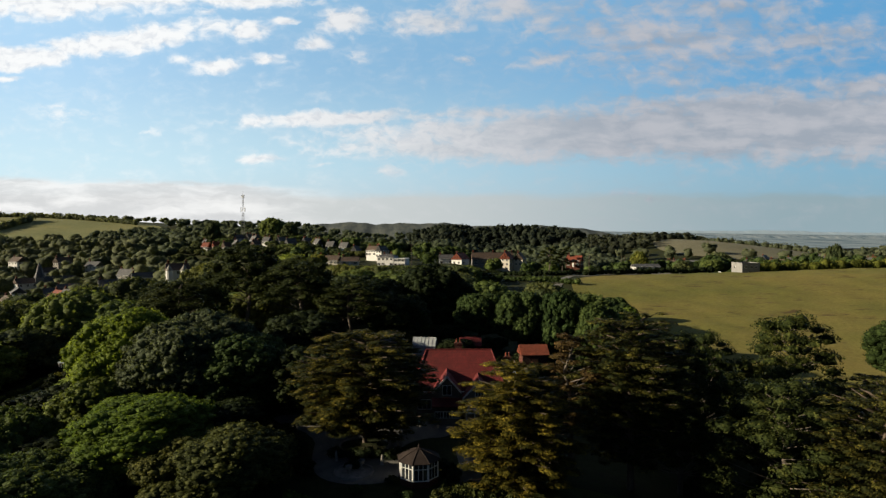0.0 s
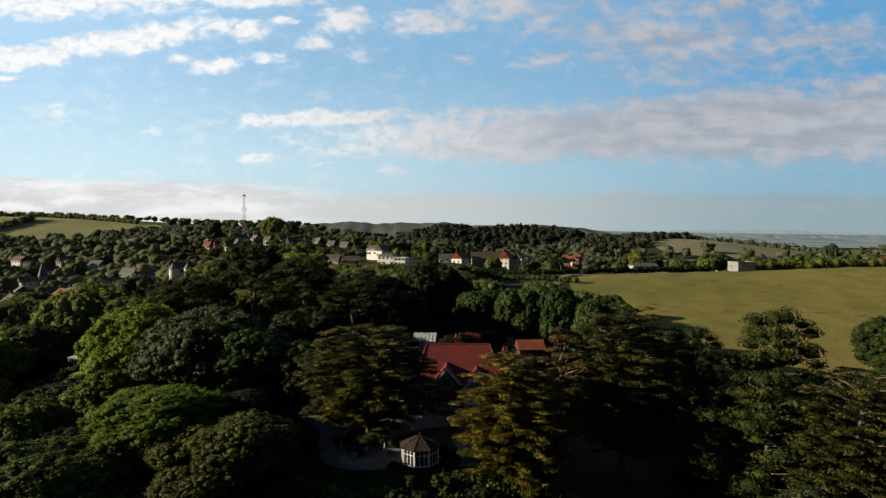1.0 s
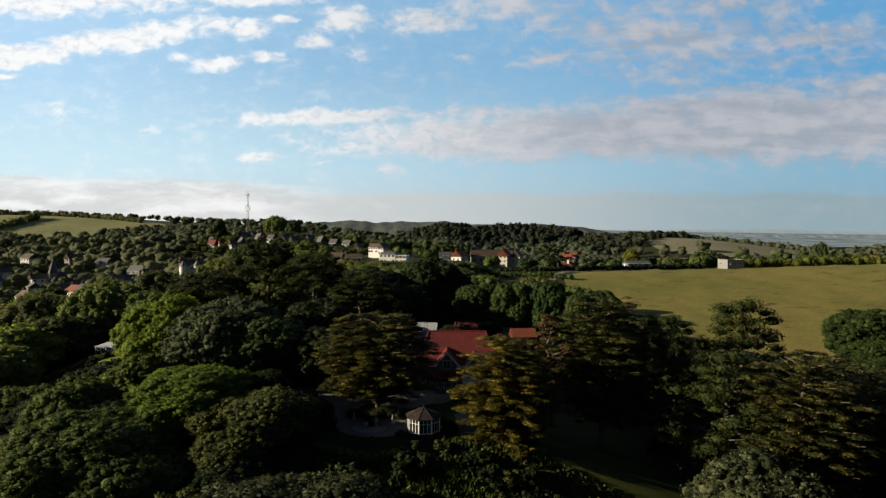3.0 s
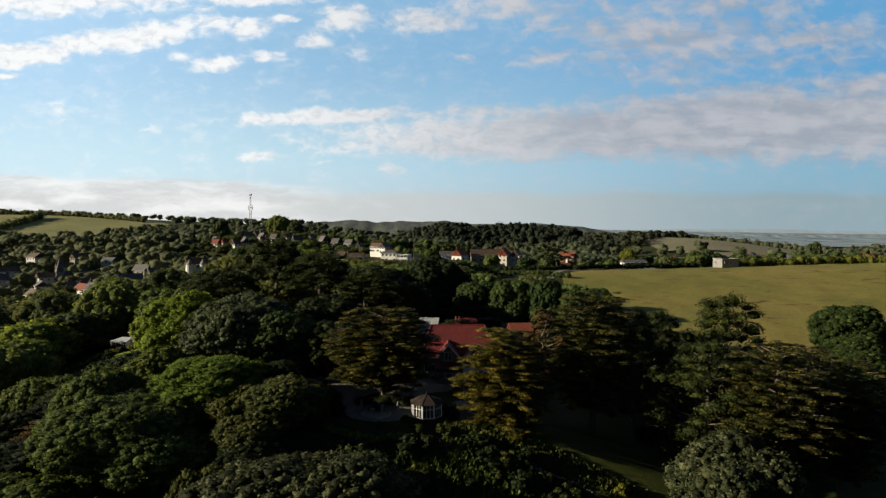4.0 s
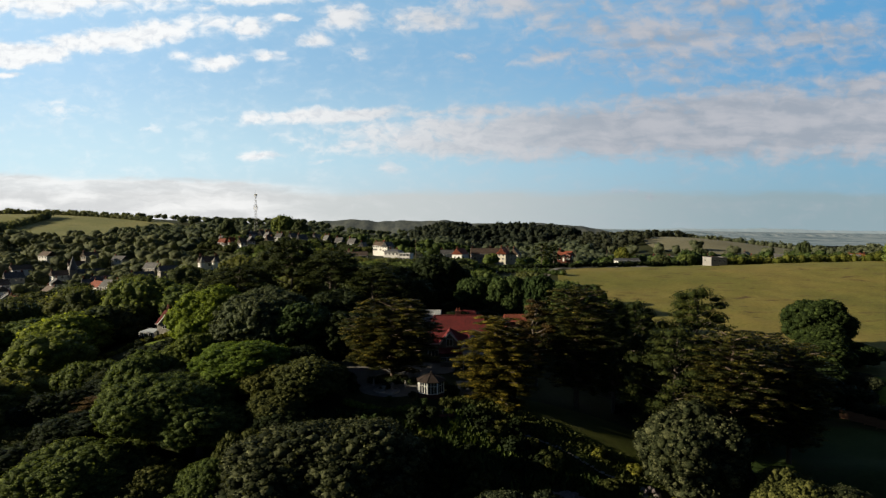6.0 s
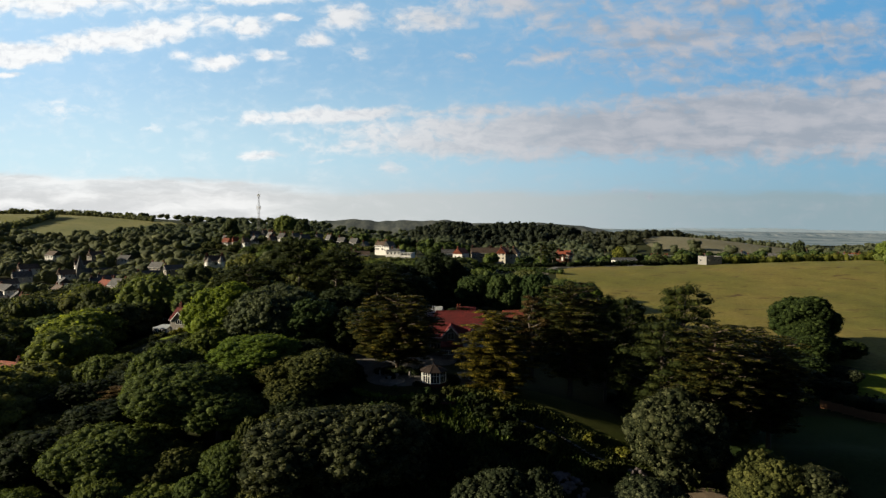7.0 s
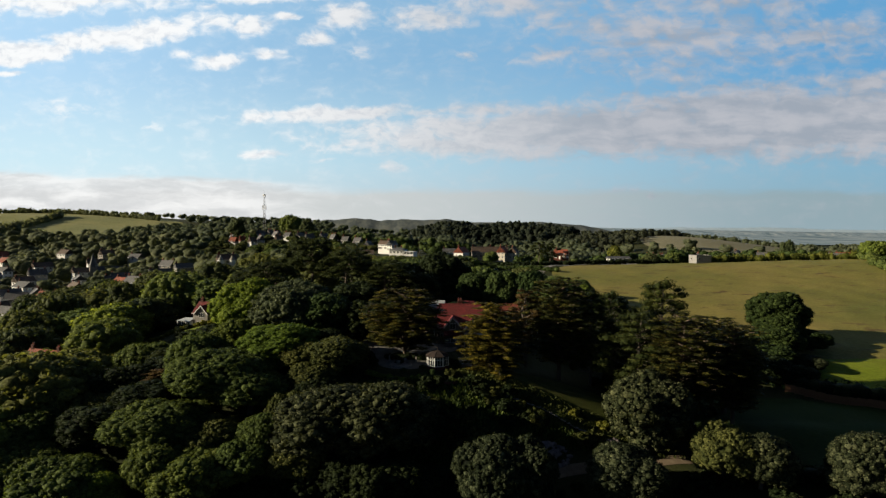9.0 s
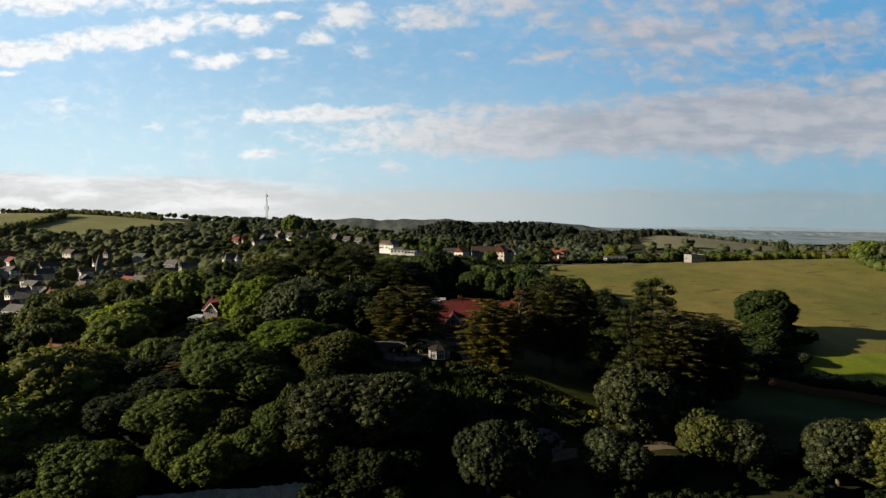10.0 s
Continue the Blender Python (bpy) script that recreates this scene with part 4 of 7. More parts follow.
# kind: maker, height and spread as built, name, category, label
KINDS = {
    "holm": (leaf_tree(1, 15, 7.0, 6.4, 6.4, 0.62, 13000, 0.155, LEAF_HOLM, 8, 0.5, share=0.44), 13.0, 14.6, "holm_oak", "tree", "broad evergreen oak with dense domed olive-green crown"),
    "holm_b": (leaf_tree(2, 11, 7.0, 6.0, 6.2, 0.66, 13000, 0.155, LEAF_HOLM, 8, 0.5, share=0.50), 12.4, 14.6, "holm_oak", "tree", "broad evergreen oak with billowing olive-green crown"),
    "grey": (leaf_tree(3, 17, 7.0, 6.2, 6.4, 0.58, 13000, 0.15, LEAF_GREY, 8, 0.5, BARK_PALE, share=0.44), 12.8, 14.6, "holm_oak", "tree", "evergreen oak with greyish-green domed crown"),
    "silver": (leaf_tree(4, 13, 5.4, 5.8, 6.0, 0.50, 11000, 0.14, LEAF_SILVER, 7, 0.35, BARK_PALE, flat_base=-0.8, share=0.46), 12.0, 11.6, "whitebeam_tree", "tree", "rounded tree with silvery grey-green leaves"),
    "fresh": (leaf_tree(5, 16, 6.4, 6.8, 7.0, 0.58, 13000, 0.155, LEAF_FRESH, 8, 0.45, flat_base=-0.8, share=0.42), 14.2, 13.6, "lime_tree", "tree", "broad leafy tree with fresh bright green crown"),
    "mid": (leaf_tree(6, 18, 6.0, 7.0, 7.4, 0.62, 10000, 0.17, LEAF_MID, 9, 0.45, flat_base=-0.85, share=0.42), 14.8, 12.8, "broadleaf_tree", "tree", "tall rounded deciduous tree with mid-green crown"),
    "oak": (leaf_tree(38, 20, 6.0, 7.2, 7.4, 0.62, 12000, 0.17, LEAF_OAK, 9, 0.5, flat_base=-0.9, share=0.40), 15.0, 12.8, "oak_tree", "tree", "big round dark green tree alone at the field edge"),
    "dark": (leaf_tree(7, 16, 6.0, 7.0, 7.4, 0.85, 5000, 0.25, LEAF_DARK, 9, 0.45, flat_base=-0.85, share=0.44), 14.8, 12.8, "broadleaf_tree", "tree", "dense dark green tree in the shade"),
    "olive": (leaf_tree(8, 14, 5.4, 5.0, 5.2, 0.52, 9000, 0.15, LEAF_OLIVE, 6, 0.35, flat_base=-0.8, share=0.46), 10.4, 11.4, "broadleaf_tree", "tree", "low bushy tree with olive-brown foliage"),
    "yellow": (leaf_tree(9, 10, 4.0, 4.6, 5.2, 0.6, 4000, 0.2, LEAF_YELLOW, 6, 0.25, flat_base=-0.7), 10.2, 8.6, "broadleaf_tree", "tree", "small tree with bright yellow-green leaves"),
    "purple": (leaf_tree(10, 11, 4.6, 5.0, 5.8, 0.6, 4500, 0.22, LEAF_PURPLE, 6, 0.3, flat_base=-0.7), 11.4, 9.8, "copper_beech", "tree", "copper beech with dull purple leaves"),
    "cedar": (cedar(11, 12.4, 7.4, LEAF_CEDAR, 60000, 0.155, 13, 0.18, droop=0.25, middle=0.55, low_end=0.62, stems=4), 12.8, 15.4, "cedar_tree", "tree", "wide cedar with tiered plates of olive-gold needles"),
    "gold": (cedar(12, 12.6, 5.4, LEAF_GOLD, 56000, 0.15, 14, 0.05, droop=0.25, middle=0.34, low_end=0.72), 13.0, 10.8, "golden_cedar", "tree", "golden cedar with drooping tiers down to the lawn"),
    "tall_cedar": (cedar(13, 17.5, 6.2, LEAF_CEDAR_DARK, 42000, 0.165, 15, 0.22, droop=0.15, middle=0.62, low_end=0.6), 18.0, 12.4, "cedar_tree", "tree", "tall cedar with layered dark gold-tipped boughs"),
    "pine": (pine(14, 18, 6.0, LEAF_PINE, 15000, 0.15, 0.16, 90, top_flat=0.75), 18.4, 12.0, "pine_tree", "tree", "tall pine with crooked pale boughs and dark tufts"),
    "umbrella": (pine(15, 18, 7.0, LEAF_PINE, 8000, 0.21, 0.55, 54, top_flat=0.4), 18.4, 14.4, "pine_tree", "tree", "umbrella-topped pine with dense dark needles"),
    "rust_pine": (pine(16, 15.5, 3.8, LEAF_RUST, 8000, 0.15, 0.35, 40), 16.0, 7.8, "pine_tree", "tree", "thinning pine with rusty brown needles"),
    "bush": (shrub(21, LEAF_MID, 320), 2.0, 2.6, "shrub", "shrub", "low green leafy shrub"),
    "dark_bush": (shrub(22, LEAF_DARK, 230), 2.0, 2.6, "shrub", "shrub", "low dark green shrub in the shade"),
    "olive_bush": (shrub(23, LEAF_OLIVE, 420), 2.0, 2.6, "shrub", "shrub", "low tangled olive-brown bramble"),
    "yellow_bush": (shrub(24, LEAF_YELLOW, 420), 2.0, 2.6, "shrub", "shrub", "low sunlit yellow-green shrub"),
    "grey_bush": (shrub(25, LEAF_GREY, 420), 2.0, 2.6, "shrub", "shrub", "low pale grey-green shrub"),
    "slope_holm": (leaf_tree(26, 12, 7.0, 5.8, 6.0, 0.8, 5000, 0.24, LEAF_HOLM, 7, 0.4, limbs=6, flat_base=-0.7), 12.0, 14.6, "holm_oak", "tree", "spreading evergreen oak on the lower slope"),
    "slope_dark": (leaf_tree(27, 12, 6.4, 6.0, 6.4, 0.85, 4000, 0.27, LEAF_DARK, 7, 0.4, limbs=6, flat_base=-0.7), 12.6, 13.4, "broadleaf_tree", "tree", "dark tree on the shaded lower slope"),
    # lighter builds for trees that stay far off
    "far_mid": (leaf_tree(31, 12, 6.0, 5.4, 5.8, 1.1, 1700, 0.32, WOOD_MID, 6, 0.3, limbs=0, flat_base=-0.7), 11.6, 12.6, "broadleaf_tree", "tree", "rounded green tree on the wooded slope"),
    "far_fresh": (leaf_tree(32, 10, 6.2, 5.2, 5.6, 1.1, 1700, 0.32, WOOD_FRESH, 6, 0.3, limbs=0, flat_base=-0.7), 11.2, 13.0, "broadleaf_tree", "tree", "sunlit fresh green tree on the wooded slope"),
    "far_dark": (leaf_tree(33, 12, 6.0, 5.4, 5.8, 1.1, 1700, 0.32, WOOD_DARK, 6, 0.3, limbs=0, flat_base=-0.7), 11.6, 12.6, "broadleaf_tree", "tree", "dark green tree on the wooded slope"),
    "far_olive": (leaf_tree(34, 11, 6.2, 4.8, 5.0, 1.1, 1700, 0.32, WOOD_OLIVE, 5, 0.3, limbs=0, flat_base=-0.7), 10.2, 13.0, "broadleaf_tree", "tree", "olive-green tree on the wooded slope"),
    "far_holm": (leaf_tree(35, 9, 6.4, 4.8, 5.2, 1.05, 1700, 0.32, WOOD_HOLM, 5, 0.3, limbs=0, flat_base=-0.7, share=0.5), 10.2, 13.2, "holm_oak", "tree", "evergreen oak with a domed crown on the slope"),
    "far_pine": (pine(36, 14, 4.2, LEAF_PINE, 1000, 0.5, 0.4, 22), 14.4, 8.6, "pine_tree", "tree", "dark pine standing above the wooded slope"),
    "far_yellow": (leaf_tree(37, 8, 3.4, 4.0, 4.8, 0.7, 1500, 0.26, LEAF_YELLOW, 5, 0.2, limbs=0, flat_base=-0.7), 9.2, 7.4, "broadleaf_tree", "tree", "bright yellow-green tree beside the field"),
}

# trees of the garden spur: place, height of the top, spread
grow("cedar", -9.0, 70.0, 14.2, 17.2)
grow("gold", 7.5, 61.0, 12.2, 12.0)
grow("rust_pine", 14.6, 69.0, 14.0, 8.0)
grow("tall_cedar", 20.6, 66.5, 16.6, 12.6)
grow("pine", 27.5, 70.0, 13.4, 9.0)
grow("pine", 33.0, 77.0, 12.4, 9.5, seed=1)
grow("pine", 43.0, 75.0, 15.0, 13.0, seed=2)
grow("pine", 33.5, 59.5, 10.6, 13.0, "bushy pine with pale crooked boughs and dull green tufts", seed=3)
grow("tall_cedar", 39.5, 54.0, 11.6, 12.5, "broad cedar with gold-tipped layered boughs", seed=4)
grow("dark", 52.0, 66.0, 6.5, 12.0)
grow("tall_cedar", 51.5, 70.0, 8.8, 12.5, "dark cedar at the end of the pine group", seed=8)
grow("tall_cedar", 50.0, 58.0, 9.2, 12.0, "dark layered cedar at the edge of the meadow", seed=7)
grow("oak", 88.0, 114.0, 9.4, 15.0)
grow("oak", 84.5, 106.0, 4.2, 11.0, "round dark green tree against the big field tree", seed=2)
grow("oak", 91.0, 103.0, 0.5, 9.0, "low dark green tree at the field edge", seed=3)
grow("oak", 80.0, 99.0, 2.2, 12.0, "round dark green tree at the foot of the big field tree")
grow("grey", 66.0, 90.0, -1.5, 9.0, "low grey-green tree beside the field")
grow("oak", 76.0, 92.0, -1.2, 9.0, "low dark green tree below the field tree", seed=6)
grow("dark", 71.5, 86.0, -2.8, 9.0, seed=7)
grow("dark", 77.5, 84.5, -4.6, 7.0, seed=8)
grow("silver", 83.5, 91.0, -4.8, 6.5, "low silvery bush-like tree below the field tree", seed=5)
for x, y, top, w, k in [(-45.6, 88, 14.4, 16.2, "fresh"), (-35, 85, 13.6, 18.5, "grey"), (-27, 82, 12.0, 13.5, "mid"), (-32, 65, 6.4, 15.5, "fresh"),
                        (-20.5, 58.5, 5.4, 11.5, "olive"), (-27, 60.5, 5.0, 9.0, "olive"), (-18, 80, 10.0, 11.0, "dark"), (-39.5, 54, 2.8, 15.5, "holm"), (-33.5, 51.5, 1.6, 13.0, "holm_b"),
                        (-10.6, 43.0, 2.0, 15.5, "silver"), (-18.6, 43.5, 1.4, 17.0, "silver"), (-25.8, 45.5, -0.4, 6.5, "olive")]:
    grow(k, x, y, top, w, group="trees round the quarry", seed=int(top))
for x, y, top, w, k in [(-46, 46.5, -2.2, 15.5, "holm"), (-28.5, 43.5, -3.0, 9.0, "holm_b"), (-37, 45, -4.0, 10, "olive"), (-50.5, 35.5, -9.0, 7.5, "fresh"), (-11.5, 34.5, -7.5, 6.5, "dark"),
                        (-3.5, 36, -9.5, 5, "dark"), (5.2, 34.5, -3.4, 9.2, "silver"), (9.8, 34.0, -3.6, 8.0, "silver"), (24.5, 35.5, -5.2, 10.5, "silver"), (31.0, 46.5, 2.6, 12.8, "silver"),
                        (40.2, 40, -3.3, 9.6, "olive"), (45.0, 38.5, -4.2, 9.0, "silver"), (58, 35, -2.8, 10, "silver"), (65, 33, -2.2, 12, "olive")]:
    grow(k, x, y, top, w, group="trees round the quarry", seed=int(w))
for x, y, top, w, k in [(-60, 57, -4.8, 6.5, "olive"), (-68, 66, -8.4, 6, "dark"), (-74, 66, -6, 14, "holm_b"), (-86, 72, -7, 14, "holm"), (-58, 50, -9, 12, "dark"), (-72, 52, -12, 13, "holm_b"), (-88, 58, -12, 14, "holm"),
                        (-55, 70, 0.0, 10, "dark"), (-58, 76, 0.5, 9, "umbrella"), (-54, 63, -3.5, 8, "rust_pine"), (-88, 112, 1.5, 11, "fresh"), (-92, 121, 1.5, 11, "purple"), (-98, 84, -4.5, 10, "umbrella"),
                        (-104, 96, -6.5, 12, "dark"), (-59, 84, -1.0, 8, "dark"), (-110, 76, -8, 13, "holm"), (-120, 92, -8, 12, "fresh"), (-100, 60, -15, 14, "holm")]:
    grow(k, x, y, top, w, group="trees on the west slope", seed=int(x))
for x, y, top, w, k in [(-42, 66, 1.5, 10, "dark"), (-49, 75, 2.0, 9, "olive"), (-38, 72, 4.0, 9, "dark"), (-46, 59, -1.5, 10, "holm_b"), (-25, 70, 5.5, 9, "dark"), (-52, 54, -5.5, 10, "dark"), (-60, 42, -11, 11, "holm"),
                        (-12, 50, -1.8, 8, "dark"), (-22, 51.5, 0.8, 9, "dark"), (-4, 45.5, -3.6, 6.5, "dark"), (-74, 42, -15, 13, "holm_b"), (-90, 44, -17, 14, "dark")]:
    grow(k, x, y, top, w, group="trees round the quarry", seed=int(x * 3))
# dark mass behind the house
for x, y, top, w, k in [(-38, 118, 22.8, 16, "umbrella"), (-26, 110, 20.0, 15, "umbrella"), (-48, 112, 16.5, 15, "umbrella"), (-16, 106, 17.0, 14, "umbrella"), (-56, 124, 14.5, 14, "umbrella"),
                        (-30, 128, 20.0, 15, "umbrella"), (-14, 122, 16.4, 13, "dark"), (-2.4, 126, 18.6, 13, "dark"), (-8, 108, 14.5, 11, "dark"), (-22, 96, 12.5, 12, "dark"), (-40, 99, 11.5, 12, "umbrella"),
                        (-51, 108, 10.5, 10, "holm"), (-14, 92, 9.0, 9, "dark"), (2, 128, 16.0, 10, "dark"), (-0.5, 121, 11.0, 8, "dark"), (0.5, 112, 8.0, 6, "dark")]:
    grow(k, x, y, top, w, group="dark trees behind the house", seed=int(y))
for x, y, top, w, k in [(7, 116, 14.0, 9.5, "mid"), (14, 112, 14.8, 9.5, "mid"), (21, 110, 15.2, 9.0, "mid"), (27, 106, 13.4, 8.5, "mid"), (33, 120, 11.0, 9, "mid"), (39, 130, 9.0, 9, "fresh"), (2.2, 101, 7.4, 6.0, "dark"),
                        (44, 150, 8.0, 8, "mid"), (46, 164, 8.0, 7, "mid"), (40, 100, 8.0, 9, "dark"), (50, 92, 3.5, 9, "dark"), (29, 90, 9.0, 8, "dark")]:
    grow(k, x, y, top, w, group="trees beside the field", seed=int(x))
for x, y, top, w, k in [(-43.0, 38.6, -6.0, 9.5, "holm_b"), (-30.5, 39.5, -5.5, 9.0, "holm"), (-15.2, 37.6, -7.2, 8.0, "dark"), (-8.0, 36.4, -7.4, 8.0, "dark"), (-22.5, 39.4, -5.0, 9.0, "olive"), (-24.0, 54.0, 1.2, 8.5, "olive"), (-37.0, 52.4, -1.0, 6.5, "olive"), (-36.0, 59.5, 2.2, 10.0, "holm")]:
    grow(k, x, y, top, w, group="trees round the quarry", seed=int(x))


# ---- buildings ----
HOUSE_SPOTS = []


def lattice(xs, zs, filled, y0, y1):
    """One closed solid from the filled cells of a grid: frames with bars in one piece."""
    nx, nz = len(xs), len(zs)
    s = Shape()
    v = [(x, y, z) for y in (y0, y1) for z in zs for x in xs]
    at = lambda i, j, k: k * nx * nz + j * nx + i
    on = lambda i, j: 0 <= i < nx - 1 and 0 <= j < nz - 1 and filled(i, j)
    f = []
    for j in range(nz - 1):
        for i in range(nx - 1):
            if not on(i, j):
                continue
            f.append((at(i, j, 0), at(i + 1, j, 0), at(i + 1, j + 1, 0), at(i, j + 1, 0)))
            f.append((at(i, j + 1, 1), at(i + 1, j + 1, 1), at(i + 1, j, 1), at(i, j, 1)))
            if not on(i, j - 1):
                f.append((at(i, j, 0), at(i, j, 1), at(i + 1, j, 1), at(i + 1, j, 0)))
            if not on(i, j + 1):
                f.append((at(i, j + 1, 0), at(i + 1, j + 1, 0), at(i + 1, j + 1, 1), at(i, j + 1, 1)))
            if not on(i - 1, j):
                f.append((at(i, j, 0), at(i, j + 1, 0), at(i, j + 1, 1), at(i, j, 1)))
            if not on(i + 1, j):
                f.append((at(i + 1, j, 0), at(i + 1, j, 1), at(i + 1, j + 1, 1), at(i + 1, j + 1, 0)))
    return s.add(v, f)


def window_frame_mesh(w, h, bars=1):
    t = 0.07
    xs = [-w / 2, -w / 2 + t]
    for k in range(bars):
        x = -w / 2 + w * (k + 1) / (bars + 1)
        xs += [x - 0.03, x + 0.03]
    xs += [w / 2 - t, w / 2]
    return lattice(xs, [0, t, h - t, h], lambda i, j: i % 2 == 0 or j % 2 == 0, -0.06, 0.02).mesh("window", PAINT)


def pane_mesh(w, h):
    return Shape().box(-w / 2 + 0.07, w / 2 - 0.07, -0.02, 0.012, 0.07, h - 0.07).mesh("pane", GLASS)


WINDOWS = {k: (window_frame_mesh(*k), pane_mesh(k[0], k[1])) for k in [(1.2, 1.3, 1), (1.8, 1.3, 2), (2.4, 1.5, 3), (0.9, 1.1, 1), (1.1, 0.85, 2), (3.0, 2.1, 3)]}


def window(parent, kind, x, y, z, rz):
    f, p = WINDOWS[kind]
    w = part("window", f, None, parent)
    w.matrix_basis = pose(x, y, z, 0, 0, rz)
    part("pane", p, None, w)
    return w


def roof_shape(w, d, z0, rise, over=0.4, hip=0.0, thick=0.18):
    """Pitched roof, ridge along x; hip: how far the ridge is drawn in at each end."""
    s = Shape()
    a, b = w / 2 + over, d / 2 + over
    drop = rise * over / (d / 2)
    r = w / 2 + over - hip
    top = [(-a, -b, z0 - drop), (a, -b, z0 - drop), (a, b, z0 - drop), (-a, b, z0 - drop), (-r, 0, z0 + rise), (r, 0, z0 + rise)]
    low = [(x, y, z - thick) for x, y, z in top]
    s.add(top + low, [(0, 1, 5, 4), (2, 3, 4, 5), (1, 2, 5), (3, 0, 4), (0, 6, 7, 1), (1, 7, 8, 2), (2, 8, 9, 3), (3, 9, 6, 0),
                      (6, 10, 11, 7), (8, 11, 10, 9), (7, 11, 8), (9, 10, 6)])
    return s


def ridge_shape(w, z, over=0.4, hip=0.0):
    r = w / 2 + over - hip
    return Shape().tube([(-r, 0, z + 0.02), (r, 0, z + 0.02)], [0.11, 0.11], 6)


def chimney(parent, x, y, z0, z1, brick=None, w=0.8, pots=2):
    s = Shape().box(x - w / 2, x + w / 2, y - 0.35, y + 0.35, z0, z1, 0.02).box(x - w / 2 - 0.07, x + w / 2 + 0.07, y - 0.42, y + 0.42, z1 - 0.28, z1 - 0.12)
    c = part("chimney", s, brick or BRICK, parent)
    for k in range(pots):
        px = x + (k - (pots - 1) / 2) * w * 0.5
        part("chimney_pot", Shape().turned([(0.13, z1 - 0.02), (0.11, z1 + 0.4), (0.14, z1 + 0.42), (0.14, z1 + 0.5)], 8, px, y), TILE_ORANGE, c)
    return c


def house(x, y, rz, w, d, h, rise, wall, tile, label, storeys=2, hip=0.0, chimneys=1, wins=3, name="house", gable_front=False, sink=1.2, base=None, brick=None, group="houses of the village"):
    """A house: walls, pitched roof, ridge, windows with panes, door, chimneys."""
    z = float(land(x, y)) if base is None else base
    HOUSE_SPOTS.append((x, y))
    FRONTS.append((x, y, z, w * 0.5))
    ob = thing(name, pose(x, y, z, 0, 0, rz), label, "house", group)
    s = Shape().box(-w / 2, w / 2, -d / 2, d / 2, -sink, h)
    if hip < 0.5:
        for e in (-1, 1):
            q = e * w / 2
            s.add([(q, -d / 2, h), (q, d / 2, h), (q, 0, h + rise), (q - e * 0.3, -d / 2, h), (q - e * 0.3, d / 2, h), (q - e * 0.3, 0, h + rise)],
                  [(0, 1, 2), (4, 3, 5), (0, 2, 5, 3), (1, 4, 5, 2)])
    part("wall", s, wall, ob)
    r = part("roof", roof_shape(w, d, h + 0.12, rise, 0.35, hip), tile, ob)
    part("ridge_tile", ridge_shape(w, h + 0.12 + rise, 0.35, hip), tile, r)
    part("gutter", Shape().tube([(-w / 2 - 0.3, -d / 2 - 0.42, h - 0.14), (w / 2 + 0.3, -d / 2 - 0.42, h - 0.14)], [0.07, 0.07], 6), PAINT, r)
    step = h / storeys
    for f in range(storeys):
        for k in range(wins):
            px = -w / 2 + w * (k + 0.5) / wins
            if f == 0 and k == wins // 2:
                dr = part("door", Shape().box(px - 0.5, px + 0.5, -d / 2 - 0.06, -d / 2 + 0.02, 0, 2.05, 0.02), PAINT, ob)
                part("handle", Shape().tube([(px + 0.36, -d / 2 - 0.10, 0.95), (px + 0.36, -d / 2 - 0.10, 1.1)], [0.02, 0.02], 6), STEEL, dr)
                continue
            window(ob, (1.8, 1.3, 2) if f == 0 else (1.2, 1.3, 1), px, -d / 2 - 0.02, f * step + 0.85, 0)
        for e, rot in ((-1, -90), (1, 90)):
            window(ob, (1.2, 1.3, 1), e * (w / 2 + 0.02), -d * 0.22, f * step + 0.85, rot)
            window(ob, (1.2, 1.3, 1), e * (w / 2 + 0.02), d * 0.22, f * step + 0.85, rot)
    if hip < 0.5 and rise > 2.0:
        for e, rot in ((-1, -90), (1, 90)):
            window(ob, (0.9, 1.1, 1), e * (w / 2 + 0.02), 0, h + 0.2, rot)
    for k in range(chimneys):
        px = (-w / 2 + 0.7) if k == 0 else (w / 2 - 0.7 if k == 1 else 0.4)
        if hip > 0.5:
            px *= 0.5
        chimney(ob, px, 0.2, h + rise * 0.6, h + rise + 1.1, brick)
    return ob


# the red-roofed house on the spur
HX, HY, HZ = 2.2, 84.0, 1.0
villa = thing("villa", pose(HX, HY, HZ), "large stone villa with red clay tiled roof and white-edged gables", "house")
part("wall", Shape().box(-5.6, 5.6, -5.2, 5.2, -1.0, 3.7), PEBBLE, villa)
vr = part("roof", roof_shape(11.2, 10.4, 3.85, 3.95, 0.5, 1.6, 0.2), TILE_RED, villa)
part("ridge_tile", ridge_shape(11.2, 7.8, 0.5, 1.6), TILE_RED, vr)
for e in (-1, 1):
    for b in (-1, 1):
        part("hip_tile", Shape().tube([(e * 6.1, b * 5.7, 3.5), (e * 4.5, 0, 7.82)], [0.10, 0.10], 6), TILE_RED, vr)
part("gutter", Shape().tube([(-6.1, -5.78, 3.45), (6.1, -5.78, 3.45)], [0.07, 0.07], 6), PAINT, vr)


